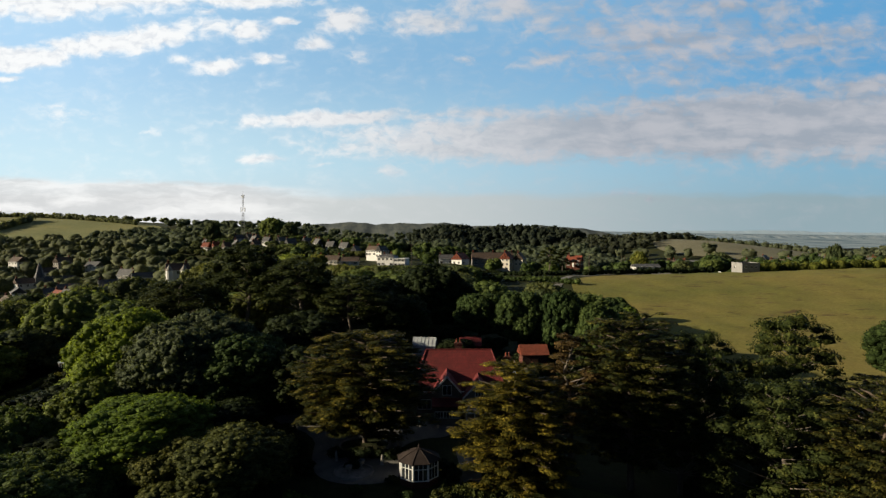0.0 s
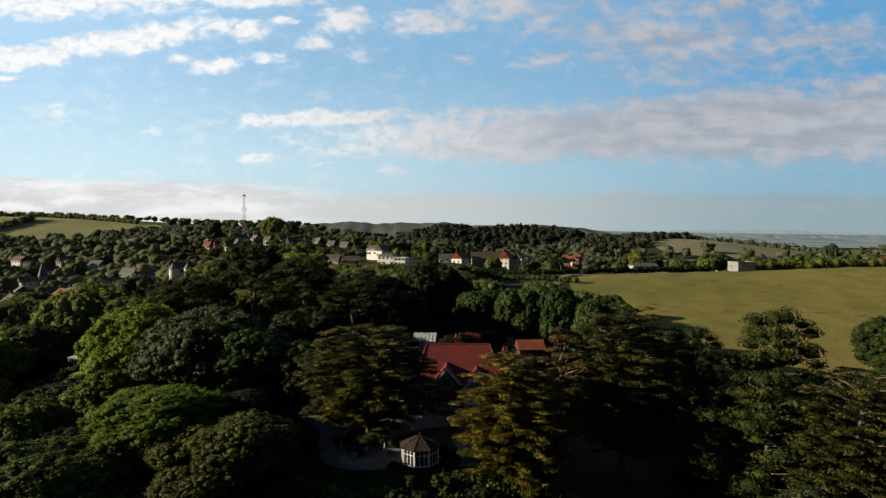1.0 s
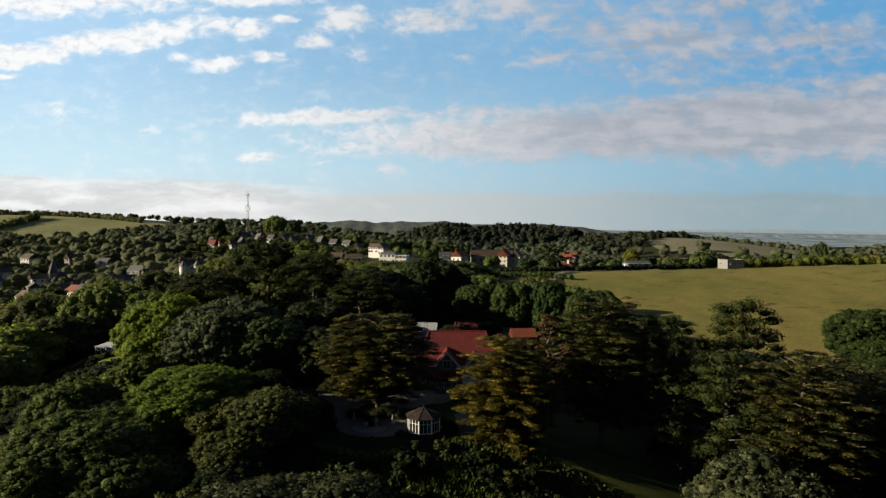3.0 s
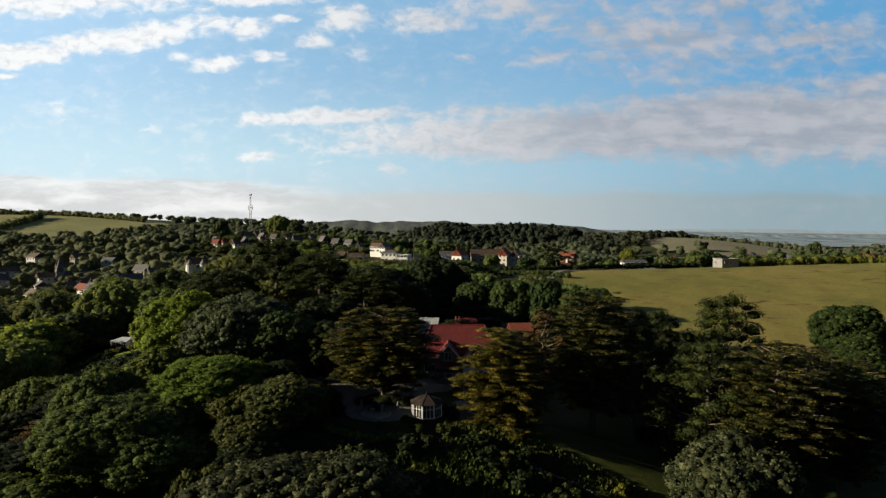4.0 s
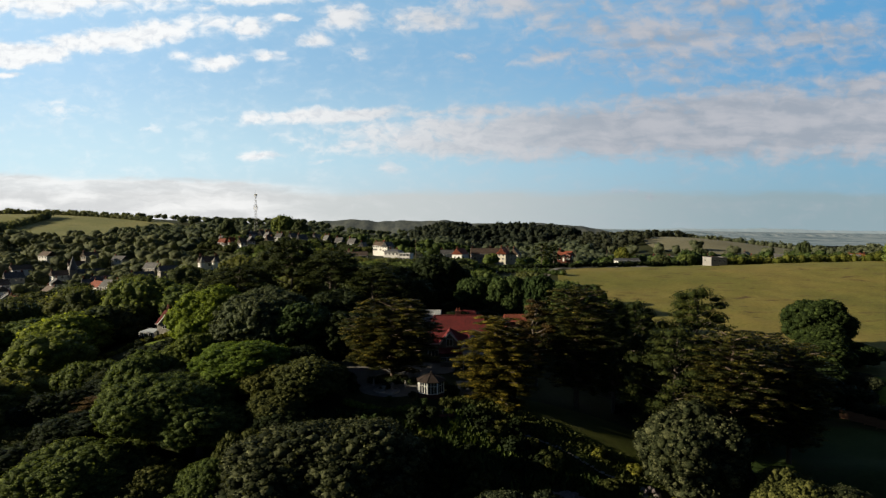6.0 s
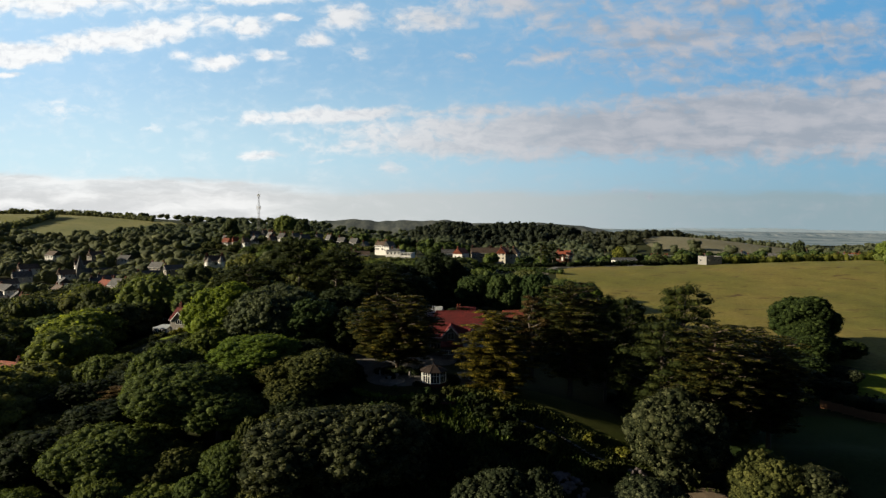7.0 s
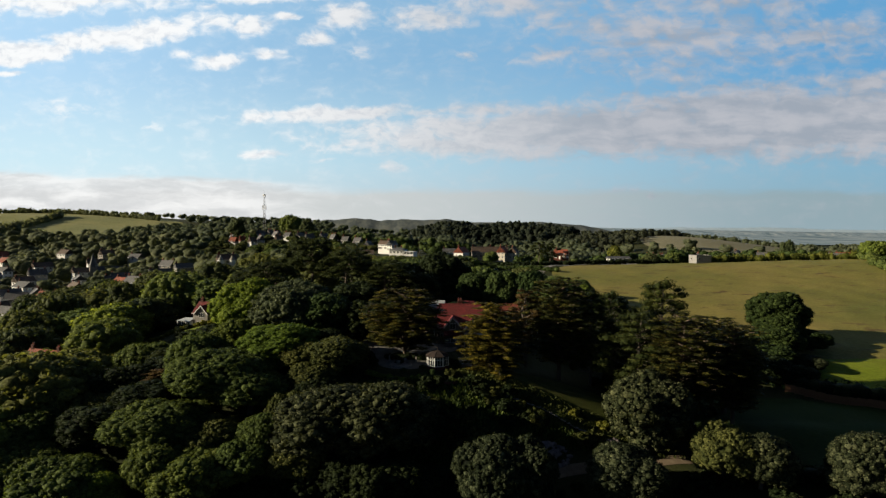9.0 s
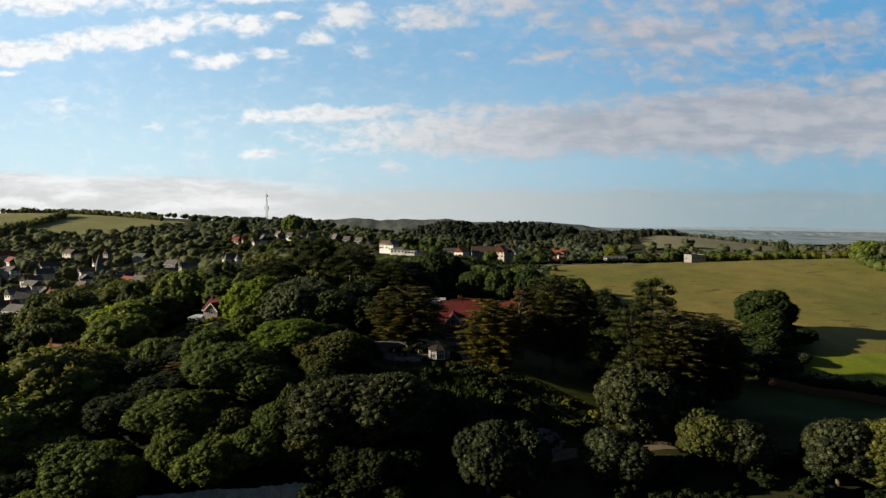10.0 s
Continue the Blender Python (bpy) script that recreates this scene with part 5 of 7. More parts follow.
def front_gable(owner, cx, half, apex, eave, y0, deep, wall=None):
    """A gabled bay: wall, tiled slopes, white bargeboards, window."""
    g = part("gable", Shape().add(
        [(cx - half, y0, -1), (cx + half, y0, -1), (cx + half, y0, eave), (cx, y0, apex - 0.1), (cx - half, y0, eave),
         (cx - half, deep, -1), (cx + half, deep, -1), (cx + half, deep, eave), (cx, deep, apex - 0.1), (cx - half, deep, eave)],
        [(0, 1, 2, 3, 4), (9, 8, 7, 6, 5), (0, 4, 9, 5), (1, 6, 7, 2), (0, 5, 6, 1)]), wall or PEBBLE, owner)
    o = 0.34
    slope = (apex - eave) / half
    for e in (-1, 1):
        x1, z1 = cx + e * (half + o), eave - slope * o
        s = Shape().add([(cx, y0 - 0.4, apex + 0.1), (x1, y0 - 0.4, z1 + 0.1), (x1, deep, z1 + 0.1), (cx, deep, apex + 0.1),
                         (cx, y0 - 0.4, apex - 0.08), (x1, y0 - 0.4, z1 - 0.08), (x1, deep, z1 - 0.08), (cx, deep, apex - 0.08)],
                        [(0, 1, 2, 3) if e < 0 else (3, 2, 1, 0), (4, 7, 6, 5), (0, 4, 5, 1), (1, 5, 6, 2), (2, 6, 7, 3)])
        part("gable_roof", s, TILE_RED, g)
        part("bargeboard", Shape().add([(cx, y0 - 0.47, apex + 0.16), (x1, y0 - 0.47, z1 + 0.16), (x1, y0 - 0.47, z1 - 0.14), (cx, y0 - 0.47, apex - 0.14),
                                        (cx, y0 - 0.405, apex + 0.16), (x1, y0 - 0.405, z1 + 0.16), (x1, y0 - 0.405, z1 - 0.14), (cx, y0 - 0.405, apex - 0.14)],
                                       [(0, 1, 2, 3), (7, 6, 5, 4), (0, 4, 5, 1), (2, 6, 7, 3), (1, 5, 6, 2)]), PAINT, g, "white painted bargeboard")
    return g


front_gable(villa, -1.7, 1.5, 5.75, 4.1, -6.9, -2.0)
front_gable(villa, 2.4, 1.8, 5.3, 3.4, -7.4, -2.0)
window(villa, (1.2, 1.3, 1), -1.7, -6.93, 3.3, 0)
window(villa, (1.1, 0.85, 2), 2.4, -7.43, 3.2, 0)
part("porch_roof", Shape().add([(-3.6, -8.6, 2.35), (0.4, -8.6, 2.35), (0.4, -6.92, 3.0), (-3.6, -6.92, 3.0), (-3.6, -8.6, 2.2), (0.4, -8.6, 2.2), (0.4, -6.92, 2.85), (-3.6, -6.92, 2.85)],
                               [(0, 1, 2, 3), (7, 6, 5, 4), (0, 4, 5, 1), (1, 5, 6, 2), (3, 7, 4, 0)]), TILE_RED, villa)
bay = part("bay", Shape().box(-3.3, 0.1, -8.3, -6.92, -0.8, 0.7).box(-3.3, -3.15, -8.3, -6.92, 0.7, 2.2).box(-0.05, 0.1, -8.3, -6.92, 0.7, 2.2), PEBBLE, villa)
for k in range(3):
    window(villa, (1.1, 0.85, 2), -2.7 + k * 1.1, -8.28, 0.78, 0)
part("lean_to", Shape().add([(0.6, -10.0, 1.9), (4.8, -10.0, 1.9), (4.8, -7.42, 2.7), (0.6, -7.42, 2.7), (0.6, -10.0, 1.8), (4.8, -10.0, 1.8), (4.8, -7.42, 2.6), (0.6, -7.42, 2.6)],
                            [(0, 1, 2, 3), (7, 6, 5, 4), (0, 4, 5, 1), (1, 5, 6, 2), (3, 7, 4, 0)]), GLAZING, villa, "glazed veranda roof")
for k in range(5):
    part("veranda_post", Shape().box(0.62 + k * 1.02, 0.72 + k * 1.02, -9.95, -9.85, -0.6, 1.8), PAINT, villa)
for px in (-4.6, 4.9):
    window(villa, (1.8, 1.3, 2), px, -5.22, 1.0, 0)
for py in (-3, 0.5, 3.5):
    window(villa, (1.2, 1.3, 1), -5.62, py, 1.0, -90)
    window(villa, (1.2, 1.3, 1), 5.62, py, 1.0, 90)
chimney(villa, 0.0, 3.0, 4.5, 8.3, None, 1.0, 2)
chimney(villa, 6.9, 1.6, -0.5, 6.6, None, 0.9, 2)
part("side_wing", Shape().box(5.62, 9.0, -1.5, 4.0, -1.0, 3.0), PEBBLE, villa)
part("side_roof", Shape().add([(5.62, -1.9, 4.4), (9.4, -1.9, 2.9), (9.4, 4.4, 2.9), (5.62, 4.4, 4.4), (5.62, -1.9, 4.2), (9.4, -1.9, 2.7), (9.4, 4.4, 2.7), (5.62, 4.4, 4.2)],
                              [(0, 1, 2, 3), (7, 6, 5, 4), (0, 4, 5, 1), (1, 5, 6, 2), (2, 6, 7, 3)]), TILE_SLATE, villa)


def shed(x, y, rz, w, d, h, rise, tile, wall, label, name="outbuilding", up=0.0):
    z = float(land(x, y)) + up
    ob = thing(name, pose(x, y, z, 0, 0, rz), label, "shed")
    part("wall", Shape().box(-w / 2, w / 2, -d / 2, d / 2, -3.0, h), wall, ob)
    part("roof", roof_shape(w, d, h + 0.05, rise, 0.3, 0.0, 0.12), tile, ob)
    part("door", Shape().box(-0.5, 0.5, -d / 2 - 0.05, -d / 2 + 0.02, 0, 2.0, 0.02), WOOD, ob)
    return ob


shed(14.0, 94.5, 4, 3.8, 3.0, 2.8, 1.1, TILE_ORANGE, BRICK, "brick outbuilding with bright orange-red tiled roof behind the villa", up=float(6.4 - 2.8 - land(14.3, 94.5)))
shed(4.6, 103.0, 0, 3.2, 3.0, 2.3, 1.0, TILE_RED, BRICK, "small outbuilding with dull red tiled roof")
shed(-9.8, 97.5, 20, 4.0, 3.4, 2.6, 1.9, TILE_SLATE, PEBBLE, "grey slated cottage shed under dark trees")


def greenhouse(x, y, rz, w, d, h, rise):
    z = float(land(x, y))
    ob = thing("greenhouse", pose(x, y, z, 0, 0, rz), "small white-framed greenhouse with pale glazed roof", "greenhouse")
    part("base", Shape().box(-w / 2, w / 2, -d / 2, d / 2, -1.0, 0.6), BRICK, ob)
    part("glazing", Shape().box(-w / 2 + 0.04, w / 2 - 0.04, -d / 2 + 0.04, d / 2 - 0.04, 0.6, h), GLAZING, ob)
    r = part("roof", roof_shape(w, d, h + 0.02, rise, 0.1, 0.0, 0.05), GLAZING, ob)
    n = int(w / 0.55)
    for k in range(n + 1):
        px = -w / 2 + w * k / n
        for e in (-1, 1):
            part("glazing_bar", Shape().tube([(px, e * (d / 2 + 0.1), h), (px, 0, h + rise + 0.05)], [0.035, 0.035], 4), PAINT, r)
        part("post", Shape().box(px - 0.03, px + 0.03, -d / 2 - 0.01, -d / 2 + 0.04, 0.6, h), PAINT, ob)
    part("ridge", Shape().tube([(-w / 2, 0, h + rise + 0.05), (w / 2, 0, h + rise + 0.05)], [0.05, 0.05], 5), PAINT, r)
    return ob


greenhouse(-3.0, 101.5, -8, 3.8, 2.8, 2.4, 1.1)
greenhouse(10.9, 89.5, 6, 2.6, 2.2, 2.2, 0.9)

# octagonal summerhouse
GX0, GY0 = -2.45, 61.2
summer = thing("summerhouse", pose(GX0, GY0, float(land(GX0, GY0)), 0, 0, 8) @ Matrix.Diagonal((1, 1, 0.92, 1)), "octagonal white-framed glazed summerhouse with dark roof", "summerhouse")
R8, T8 = 1.98, math.pi / 8
part("base", Shape().turned([(R8 + 0.06, -0.8), (R8 + 0.06, 0.48), (R8 + 0.12, 0.50), (R8 + 0.12, 0.58), (R8 - 0.05, 0.60)], 8, 0, 0, T8), BRICK, summer, "low brick plinth")
for k in range(8):
    a0, a1 = T8 + k * math.pi / 4, T8 + (k + 1) * math.pi / 4
    p0, p1 = Vector((R8 * math.cos(a0), R8 * math.sin(a0), 0)), Vector((R8 * math.cos(a1), R8 * math.sin(a1), 0))
    part("post", Shape().tube([p0 + Vector((0, 0, 0.58)), p0 + Vector((0, 0, 2.5))], [0.085, 0.085], 6), PAINT, summer)
    mid, along = (p0 + p1) / 2, (p1 - p0)
    wl = along.length - 0.16
    xs = []
    for j in range(4):
        xx = -wl / 2 + wl * j / 3
        xs += [xx - 0.03, xx + 0.03]
    fr = lattice(xs, [0.60, 0.70, 1.85, 1.92, 2.40, 2.50], lambda i, j: i % 2 == 0 or j % 2 == 0, -0.035, 0.035)
    wnd = part("window", fr, PAINT, summer)
    wnd.matrix_basis = pose(mid.x, mid.y, 0, 0, 0, math.degrees(math.atan2(along.y, along.x)))
    for j in range(3):
        xa = -wl / 2 + wl * j / 3 + 0.03
        part("pane", Shape().box(xa, xa + wl / 3 - 0.06, -0.012, 0.012, 0.70, 1.85), GLASS, wnd)
        part("pane", Shape().box(xa, xa + wl / 3 - 0.06, -0.012, 0.012, 1.92, 2.40), GLASS, wnd)
sr = part("roof", Shape().turned([(R8 + 0.30, 2.46), (R8 + 0.32, 2.54), (R8 * 0.62, 3.12), (0.12, 3.52), (0.05, 3.54)], 8, 0, 0, T8), COPPERED, summer)
for k in range(8):
    a = T8 + k * math.pi / 4
    part("hip_roll", Shape().tube([((R8 + 0.32) * math.cos(a), (R8 + 0.32) * math.sin(a), 2.55), (R8 * 0.62 * math.cos(a), R8 * 0.62 * math.sin(a), 3.13), (0.1 * math.cos(a), 0.1 * math.sin(a), 3.54)], [0.04, 0.04, 0.03], 5), COPPERED, sr)
part("finial", Shape().turned([(0.06, 3.5), (0.05, 3.62), (0.11, 3.72), (0.10, 3.82), (0.02, 4.02)], 8), COPPERED, summer)

# circular bed with kerb, and ornaments
bed = thing("flower_bed", pose(-9.0, 69.6, float(land(-9.0, 69.6))), "round flower bed with pale stone kerb round the cedar's foot", "flower bed")
kerb = Shape()
for k in range(40):
    a0, a1 = 2 * math.pi * k / 40, 2 * math.pi * (k + 0.92) / 40
    q = [(r * math.cos(a), r * math.sin(a), z) for z in (-0.1, 0.2) for r in (2.7, 2.95) for a in (a0, a1)]
    kerb.add(q, [(0, 1, 3, 2), (4, 6, 7, 5), (0, 4, 5, 1), (2, 3, 7, 6), (0, 2, 6, 4), (1, 5, 7, 3)])
part("kerb", kerb, STONE, bed)
part("soil", Shape().turned([(2.7, -0.1), (2.7, 0.10), (1.6, 0.22), (0.05, 0.26)], 32), GROUND, bed)
fount = thing("flower_bed", pose(-9.3, 63.0, float(land(-9.3, 63.0))), "small round bed with clipped edging and a stone centre", "flower bed")
part("kerb", Shape().turned([(2.1, -0.1), (2.1, 0.16), (1.95, 0.2), (1.85, 0.1), (0.05, 0.14)], 28), STONE, fount)


def ornament(name, x, y, profile, label, material=None):
    me = Shape().turned(profile, 12).mesh(name, material or STONE, True)
    ob = new(name, me)
    ob.matrix_basis = pose(x, y, float(land(x, y)) + 0.04)
    return tagged(ob, label, "ornament", "garden ornaments")


URN = [(0.24, -0.1), (0.26, 0.12), (0.12, 0.2), (0.10, 0.42), (0.22, 0.52), (0.34, 0.80), (0.38, 0.98), (0.33, 1.0), (0.28, 0.9), (0.05, 0.86)]
FIGURE = [(0.22, -0.1), (0.22, 0.2), (0.15, 0.25), (0.16, 0.48), (0.12, 0.66), (0.15, 0.84), (0.07, 0.93), (0.09, 1.01), (0.07, 1.09), (0.02, 1.12)]
ornament("garden_statue", -11.6, 65.6, FIGURE, "pale weathered stone garden statue on a plinth")
ornament("garden_statue", -6.5, 64.6, FIGURE, "pale weathered stone garden statue beside the gravel")
ornament("garden_urn", -9.7, 62.2, URN, "round white stone urn at the bed's edge")
ornament("garden_urn", -8.6, 63.6, URN, "white stone urn in the round bed")
ornament("garden_urn", -4.9, 68.6, URN, "stone urn beside the gravel drive")
low = thing("garden_wall", pose(-0.6, 55.6, float(land(-0.6, 55.6))), "low curved red brick wall at the path's end", "wall")
part("brickwork", Shape().tube([(1.6 * math.cos(a), 1.3 * math.sin(a), 0.1) for a in [math.pi * (0.95 + 1.1 * k / 10) for k in range(11)]], [0.28] * 11, 4), BRICK, low)

# villa on the west slope, with its white conservatory
vw = house(-66.4, 121.0, -14, 7.6, 6.4, 4.2, 2.6, STONE, TILE_RED, "stone house with red tiled roof and white conservatory", 2, 0.0, 2, 2, name="house", base=-2.4, sink=5)
front_gable(vw, -0.6, 1.9, 6.3, 4.3, -4.0, 0.0, STONE)
window(vw, (1.8, 1.3, 2), -0.6, -4.03, 3.1, 0)
window(vw, (2.4, 1.5, 3), -0.6, -4.03, 0.5, 0)
cons = part("conservatory", Shape().box(-8.2, -3.82, -4.4, -0.6, -1.6, 0.55).box(-8.1, -3.82, -4.3, -0.7, 0.55, 2.0), PAINT, vw, "white glazed conservatory")
part("glazed_roof", Shape().add([(-8.3, -4.5, 2.0), (-3.82, -4.5, 2.0), (-3.82, -0.5, 2.0), (-8.3, -0.5, 2.0), (-6.6, -2.5, 2.75), (-3.82, -2.5, 2.75)],
                                [(0, 1, 5, 4), (2, 3, 4, 5), (3, 0, 4), (3, 2, 1, 0), (1, 2, 5)]), GLAZING, cons)
for k in range(3):
    window(cons, (1.2, 1.3, 1), -7.4 + 1.35 * k, -4.32, 0.6, 0)
    window(cons, (0.9, 1.1, 1), -8.12, -3.7 + 1.2 * k, 0.7, -90)
hw = house(-97, 96, -20, 10, 7, 4.6, 3.2, STONE, TILE_ORANGE, "house with sunlit orange tiled roof among trees", 2, 0, 2, 3, base=-12.0, sink=3)
# ridge houses
wh = house(-30.5, 336, -16, 9.5, 8.0, 5.4, 1.3, WHITE, TILE_SLATE, "white rendered two-storey house with hipped slate roof", 2, 2.8, 2, 4, base=6.4, sink=4)
part("flat_wing", Shape().box(4.8, 11.4, -3.8, 3.4, -4, 4.4).box(4.7, 11.5, -3.9, 3.5, 4.4, 4.6), WHITE, wh, "flat-roofed white wing")
for k in range(3):
    window(wh, (1.8, 1.3, 2), 6.0 + k * 2.1, -3.83, 3.0, 0)
    window(wh, (1.8, 1.3, 2), 6.0 + k * 2.1, -3.83, 0.6, 0)
house(-44.0, 386, -32, 7.5, 5.5, 4.0, 2.4, WHITE, TILE_BROWN, "white gabled house with tall chimneys on the ridge", 2, 0, 2, 4, base=10.0, sink=4)
house(-38.0, 380, 52, 6.5, 5, 4.4, 2.8, WHITE, TILE_SLATE, "white gabled house end on, with slate roof", 2, 0, 1, 3, base=9.5, sink=4)
house(-62, 333, -14, 12, 6.5, 2.8, 2.2, CREAM, TILE_BROWN, "long low bungalow with brown tiled roof", 1, 0, 2, 5, base=7.4, sink=4)
house(-50, 329, 3, 9, 6.0, 2.6, 2.0, CREAM, TILE_BROWN, "low cream bungalow with brown roof", 1, 0, 1, 3, base=7.2, sink=4)
house(1.8, 352, 0, 8.0, 6.0, 3.4, 2.2, WHITE, TILE_SLATE, "white cottage with grey slate roof", 1, 0, 1, 3, base=6.6, sink=4)
house(10.0, 350, 55, 8.0, 7.0, 3.6, 3.2, WHITE, TILE_ORANGE, "white gabled cottage with orange tiled roof", 1, 0, 1, 2, base=6.4, sink=4)
FRONTS += [(-22.5, 336, 6.4, 4.5)]
HOUSE_SPOTS += [(20, 356), (40, 356), (-20, 336), (-66, 333)]
lh = house(29, 358, 2, 24, 8.0, 4.2, 3.4, STONE, TILE_BROWN, "long dark-roofed house with white gables and chimneys", 2, 0, 3, 6, base=5.6, sink=4)
house(37, 353, 60, 6.0, 6.0, 4.8, 3.6, CREAM, TILE_ORANGE, "cream cross-gabled house front with warm tiles", 2, 0, 1, 2, base=5.4, sink=4)
house(44.5, 353, 60, 5.0, 5.6, 4.6, 3.2, CREAM, TILE_BROWN, "cream gabled wing beside the long house", 2, 0, 1, 2, base=5.4, sink=4)
house(72, 333, -30, 8.0, 6.0, 3.4, 2.6, BRICK, TILE_ORANGE, "orange-red brick cottage with tiled roof behind the hedge", 2, 0, 1, 3, base=6.4, sink=4)
house(91, 274, 2, 11.0, 6.0, 2.3, 0.9, WHITE, TILE_SLATE, "long white single-storey bungalow with shallow grey roof", 1, 0, 0, 4, base=7.6, sink=4)
cube = thing("water_tower", pose(124.4, 250.5, 7.4, 0, 0, 6) @ Matrix.Diagonal((0.86, 0.86, 0.86, 1)), "plain square grey concrete building at the field's edge", "building")
part("wall", Shape().box(-4.4, 4.4, -4.4, 4.4, -3, 5.9, 0.05), CONCRETE, cube)
part("parapet", Shape().box(-4.5, 4.5, -4.5, -4.2, 5.9, 6.25).box(-4.5, 4.5, 4.2, 4.5, 5.9, 6.25).box(-4.5, -4.2, -4.2, 4.2, 5.9, 6.25).box(4.2, 4.5, -4.2, 4.2, 5.9, 6.25), CONCRETE, cube)
part("roof", Shape().box(-4.2, 4.2, -4.2, 4.2, 5.9, 6.0), COPPERED, cube)
for wx in (-2.6, 0.2, 2.6):
    window(cube, (1.2, 1.3, 1), wx, -4.42, 3.6, 0)
window(cube, (1.2, 1.3, 1), -0.6, -4.42, 1.0, 0)
window(cube, (1.2, 1.3, 1), -4.42, 1.5, 3.4, -90)
# white turreted house on the wooded west slope
tw = house(-106, 243, 30, 8, 6, 7.6, 2.4, WHITE, TILE_BROWN, "white house with pointed turrets and orange roof in the woods", 3, 0, 2, 3, base=2.6, sink=9)
for tx in (-3.4, 2.0):
    part("turret", Shape().turned([(1.2, -4), (1.2, 7.6), (1.35, 7.65)], 10, tx, -4.0), WHITE, tw)
    part("spire", Shape().turned([(1.5, 7.6), (1.35, 7.8), (0.65, 8.8), (0.05, 9.9)], 10, tx, -4.0), STONE, tw)
# church in the valley
ch = thing("church", pose(-224, 356, float(land(-224, 356)), 0, 0, 35), "small grey stone church with a pointed spire", "church")
part("nave", Shape().box(-8, 8, -4, 4, -3, 6), STONE, ch)
part("roof", roof_shape(16, 8, 6.1, 4.0, 0.3), TILE_SLATE, ch)
part("tower", Shape().box(-12, -7.8, -2.2, 2.2, -3, 9.5), STONE, ch)
part("spire", Shape().turned([(2.9, 9.5), (2.7, 9.8), (0.06, 18.5)], 8, -9.9, 0), TILE_SLATE, ch)
for k in range(4):
    window(ch, (1.2, 1.3, 1), -5.5 + k * 3.6, -4.02, 2.4, 0)

# village: walls white, cream or stone, roofs slate, brown or orange
VILLAGE_LABELS = {"WHITE": "white rendered", "CREAM": "cream rendered", "STONE": "grey stone"}
ROOF_LABELS = {"SLATE": "grey slate", "BROWN": "brown tiled", "ORANGE": "orange tiled"}
WALLS = {"WHITE": WHITE, "CREAM": CREAM, "STONE": STONE}
ROOFS = {"SLATE": TILE_SLATE, "BROWN": TILE_BROWN, "ORANGE": TILE_ORANGE}


def village(seed, spots, wmin=8, wmax=13, lift=0.0, tones="WWCWS", storeys=2, dmin=6.0, dmax=8.0):
    rng = random.Random(seed)
    for x, y in spots:
        wall = {"W": "WHITE", "C": "CREAM", "S": "STONE"}[rng.choice(tones)]
        tile = rng.choice(["SLATE", "SLATE", "SLATE", "BROWN", "BROWN", "ORANGE"])
        w, d = rng.uniform(wmin, wmax), rng.uniform(dmin, dmax)
        house(x, y, rng.choice([-30, -45, 40, 55, 65, -20]) + rng.uniform(-8, 8), w, d, 2.7 * storeys, rng.uniform(2.2, 3.4), WALLS[wall], ROOFS[tile],
              f"{VILLAGE_LABELS[wall]} house with {ROOF_LABELS[tile]} roof in the village", storeys, 0.0, rng.choice([1, 1, 2]), 3, base=float(land(x, y)) + lift, sink=5)


# upper village by the mast
village(5, [(-170.7, 440), (-162.4, 437), (-151.9, 428), (-146.5, 432), (-138.0, 446), (-160.0, 478), (-153.0, 481), (-146.0, 476), (-126.9, 440), (-117.4, 442), (-107.3, 430), (-98.1, 440), (-88.4, 430), (-67.9, 420), (-58.4, 410), (-78, 424), (-176, 452), (-132, 430)], 4.6, 6.8, 0.7, "WWWC", 1, 4.0, 5.2)
# valley village
village(7, [(-226, 264), (-214, 268), (-236, 290), (-206, 288), (-190, 300), (-250, 310), (-222, 318), (-176, 280), (-262, 276), (-240, 246), (-198, 252), (-172, 316), (-204, 332), (-262, 340), (-284, 320)], 9, 13, 1.8, "WWWCS")
village(8, [(-296, 356), (-280, 372), (-250, 384), (-320, 392), (-230, 402), (-190, 366), (-345, 420), (-300, 430), (-262, 420), (-168, 340), (-240, 350), (-310, 300), (-210, 232), (-160, 262)], 9, 13, 1.8, "WWWCS")
house(-190, 213, -25, 13, 7, 5.4, 2.6, WHITE, TILE_SLATE, "large white rendered house with slate roof in the valley", 2, 0, 2, 4, base=-17.0, sink=6)
house(-174, 208, 40, 8, 6, 4.6, 2.8, WHITE, TILE_ORANGE, "white house with orange tiled roof in the valley", 2, 0, 1, 2, base=-15.5, sink=6)
house(-212, 250, 15, 9, 7, 5.2, 3.0, STONE, TILE_SLATE, "grey stone gabled house in the valley", 2, 0, 1, 3, base=-15.0, sink=6)
house(-178, 242, 60, 8, 6.5, 5.2, 3.0, STONE, TILE_SLATE, "grey stone house end on among valley trees", 2, 0, 1, 2, base=-13.5, sink=6)
# beyond the field
village(9, [(152, 398), (166, 404), (178, 392), (188, 410), (200, 398), (158, 420), (236, 430), (262, 452), (284, 444), (300, 470), (322, 452), (345, 480), (276, 420), (248, 470), (318, 500), (372, 470), (404, 520)], 9, 14, 0.8, "WWCWS")
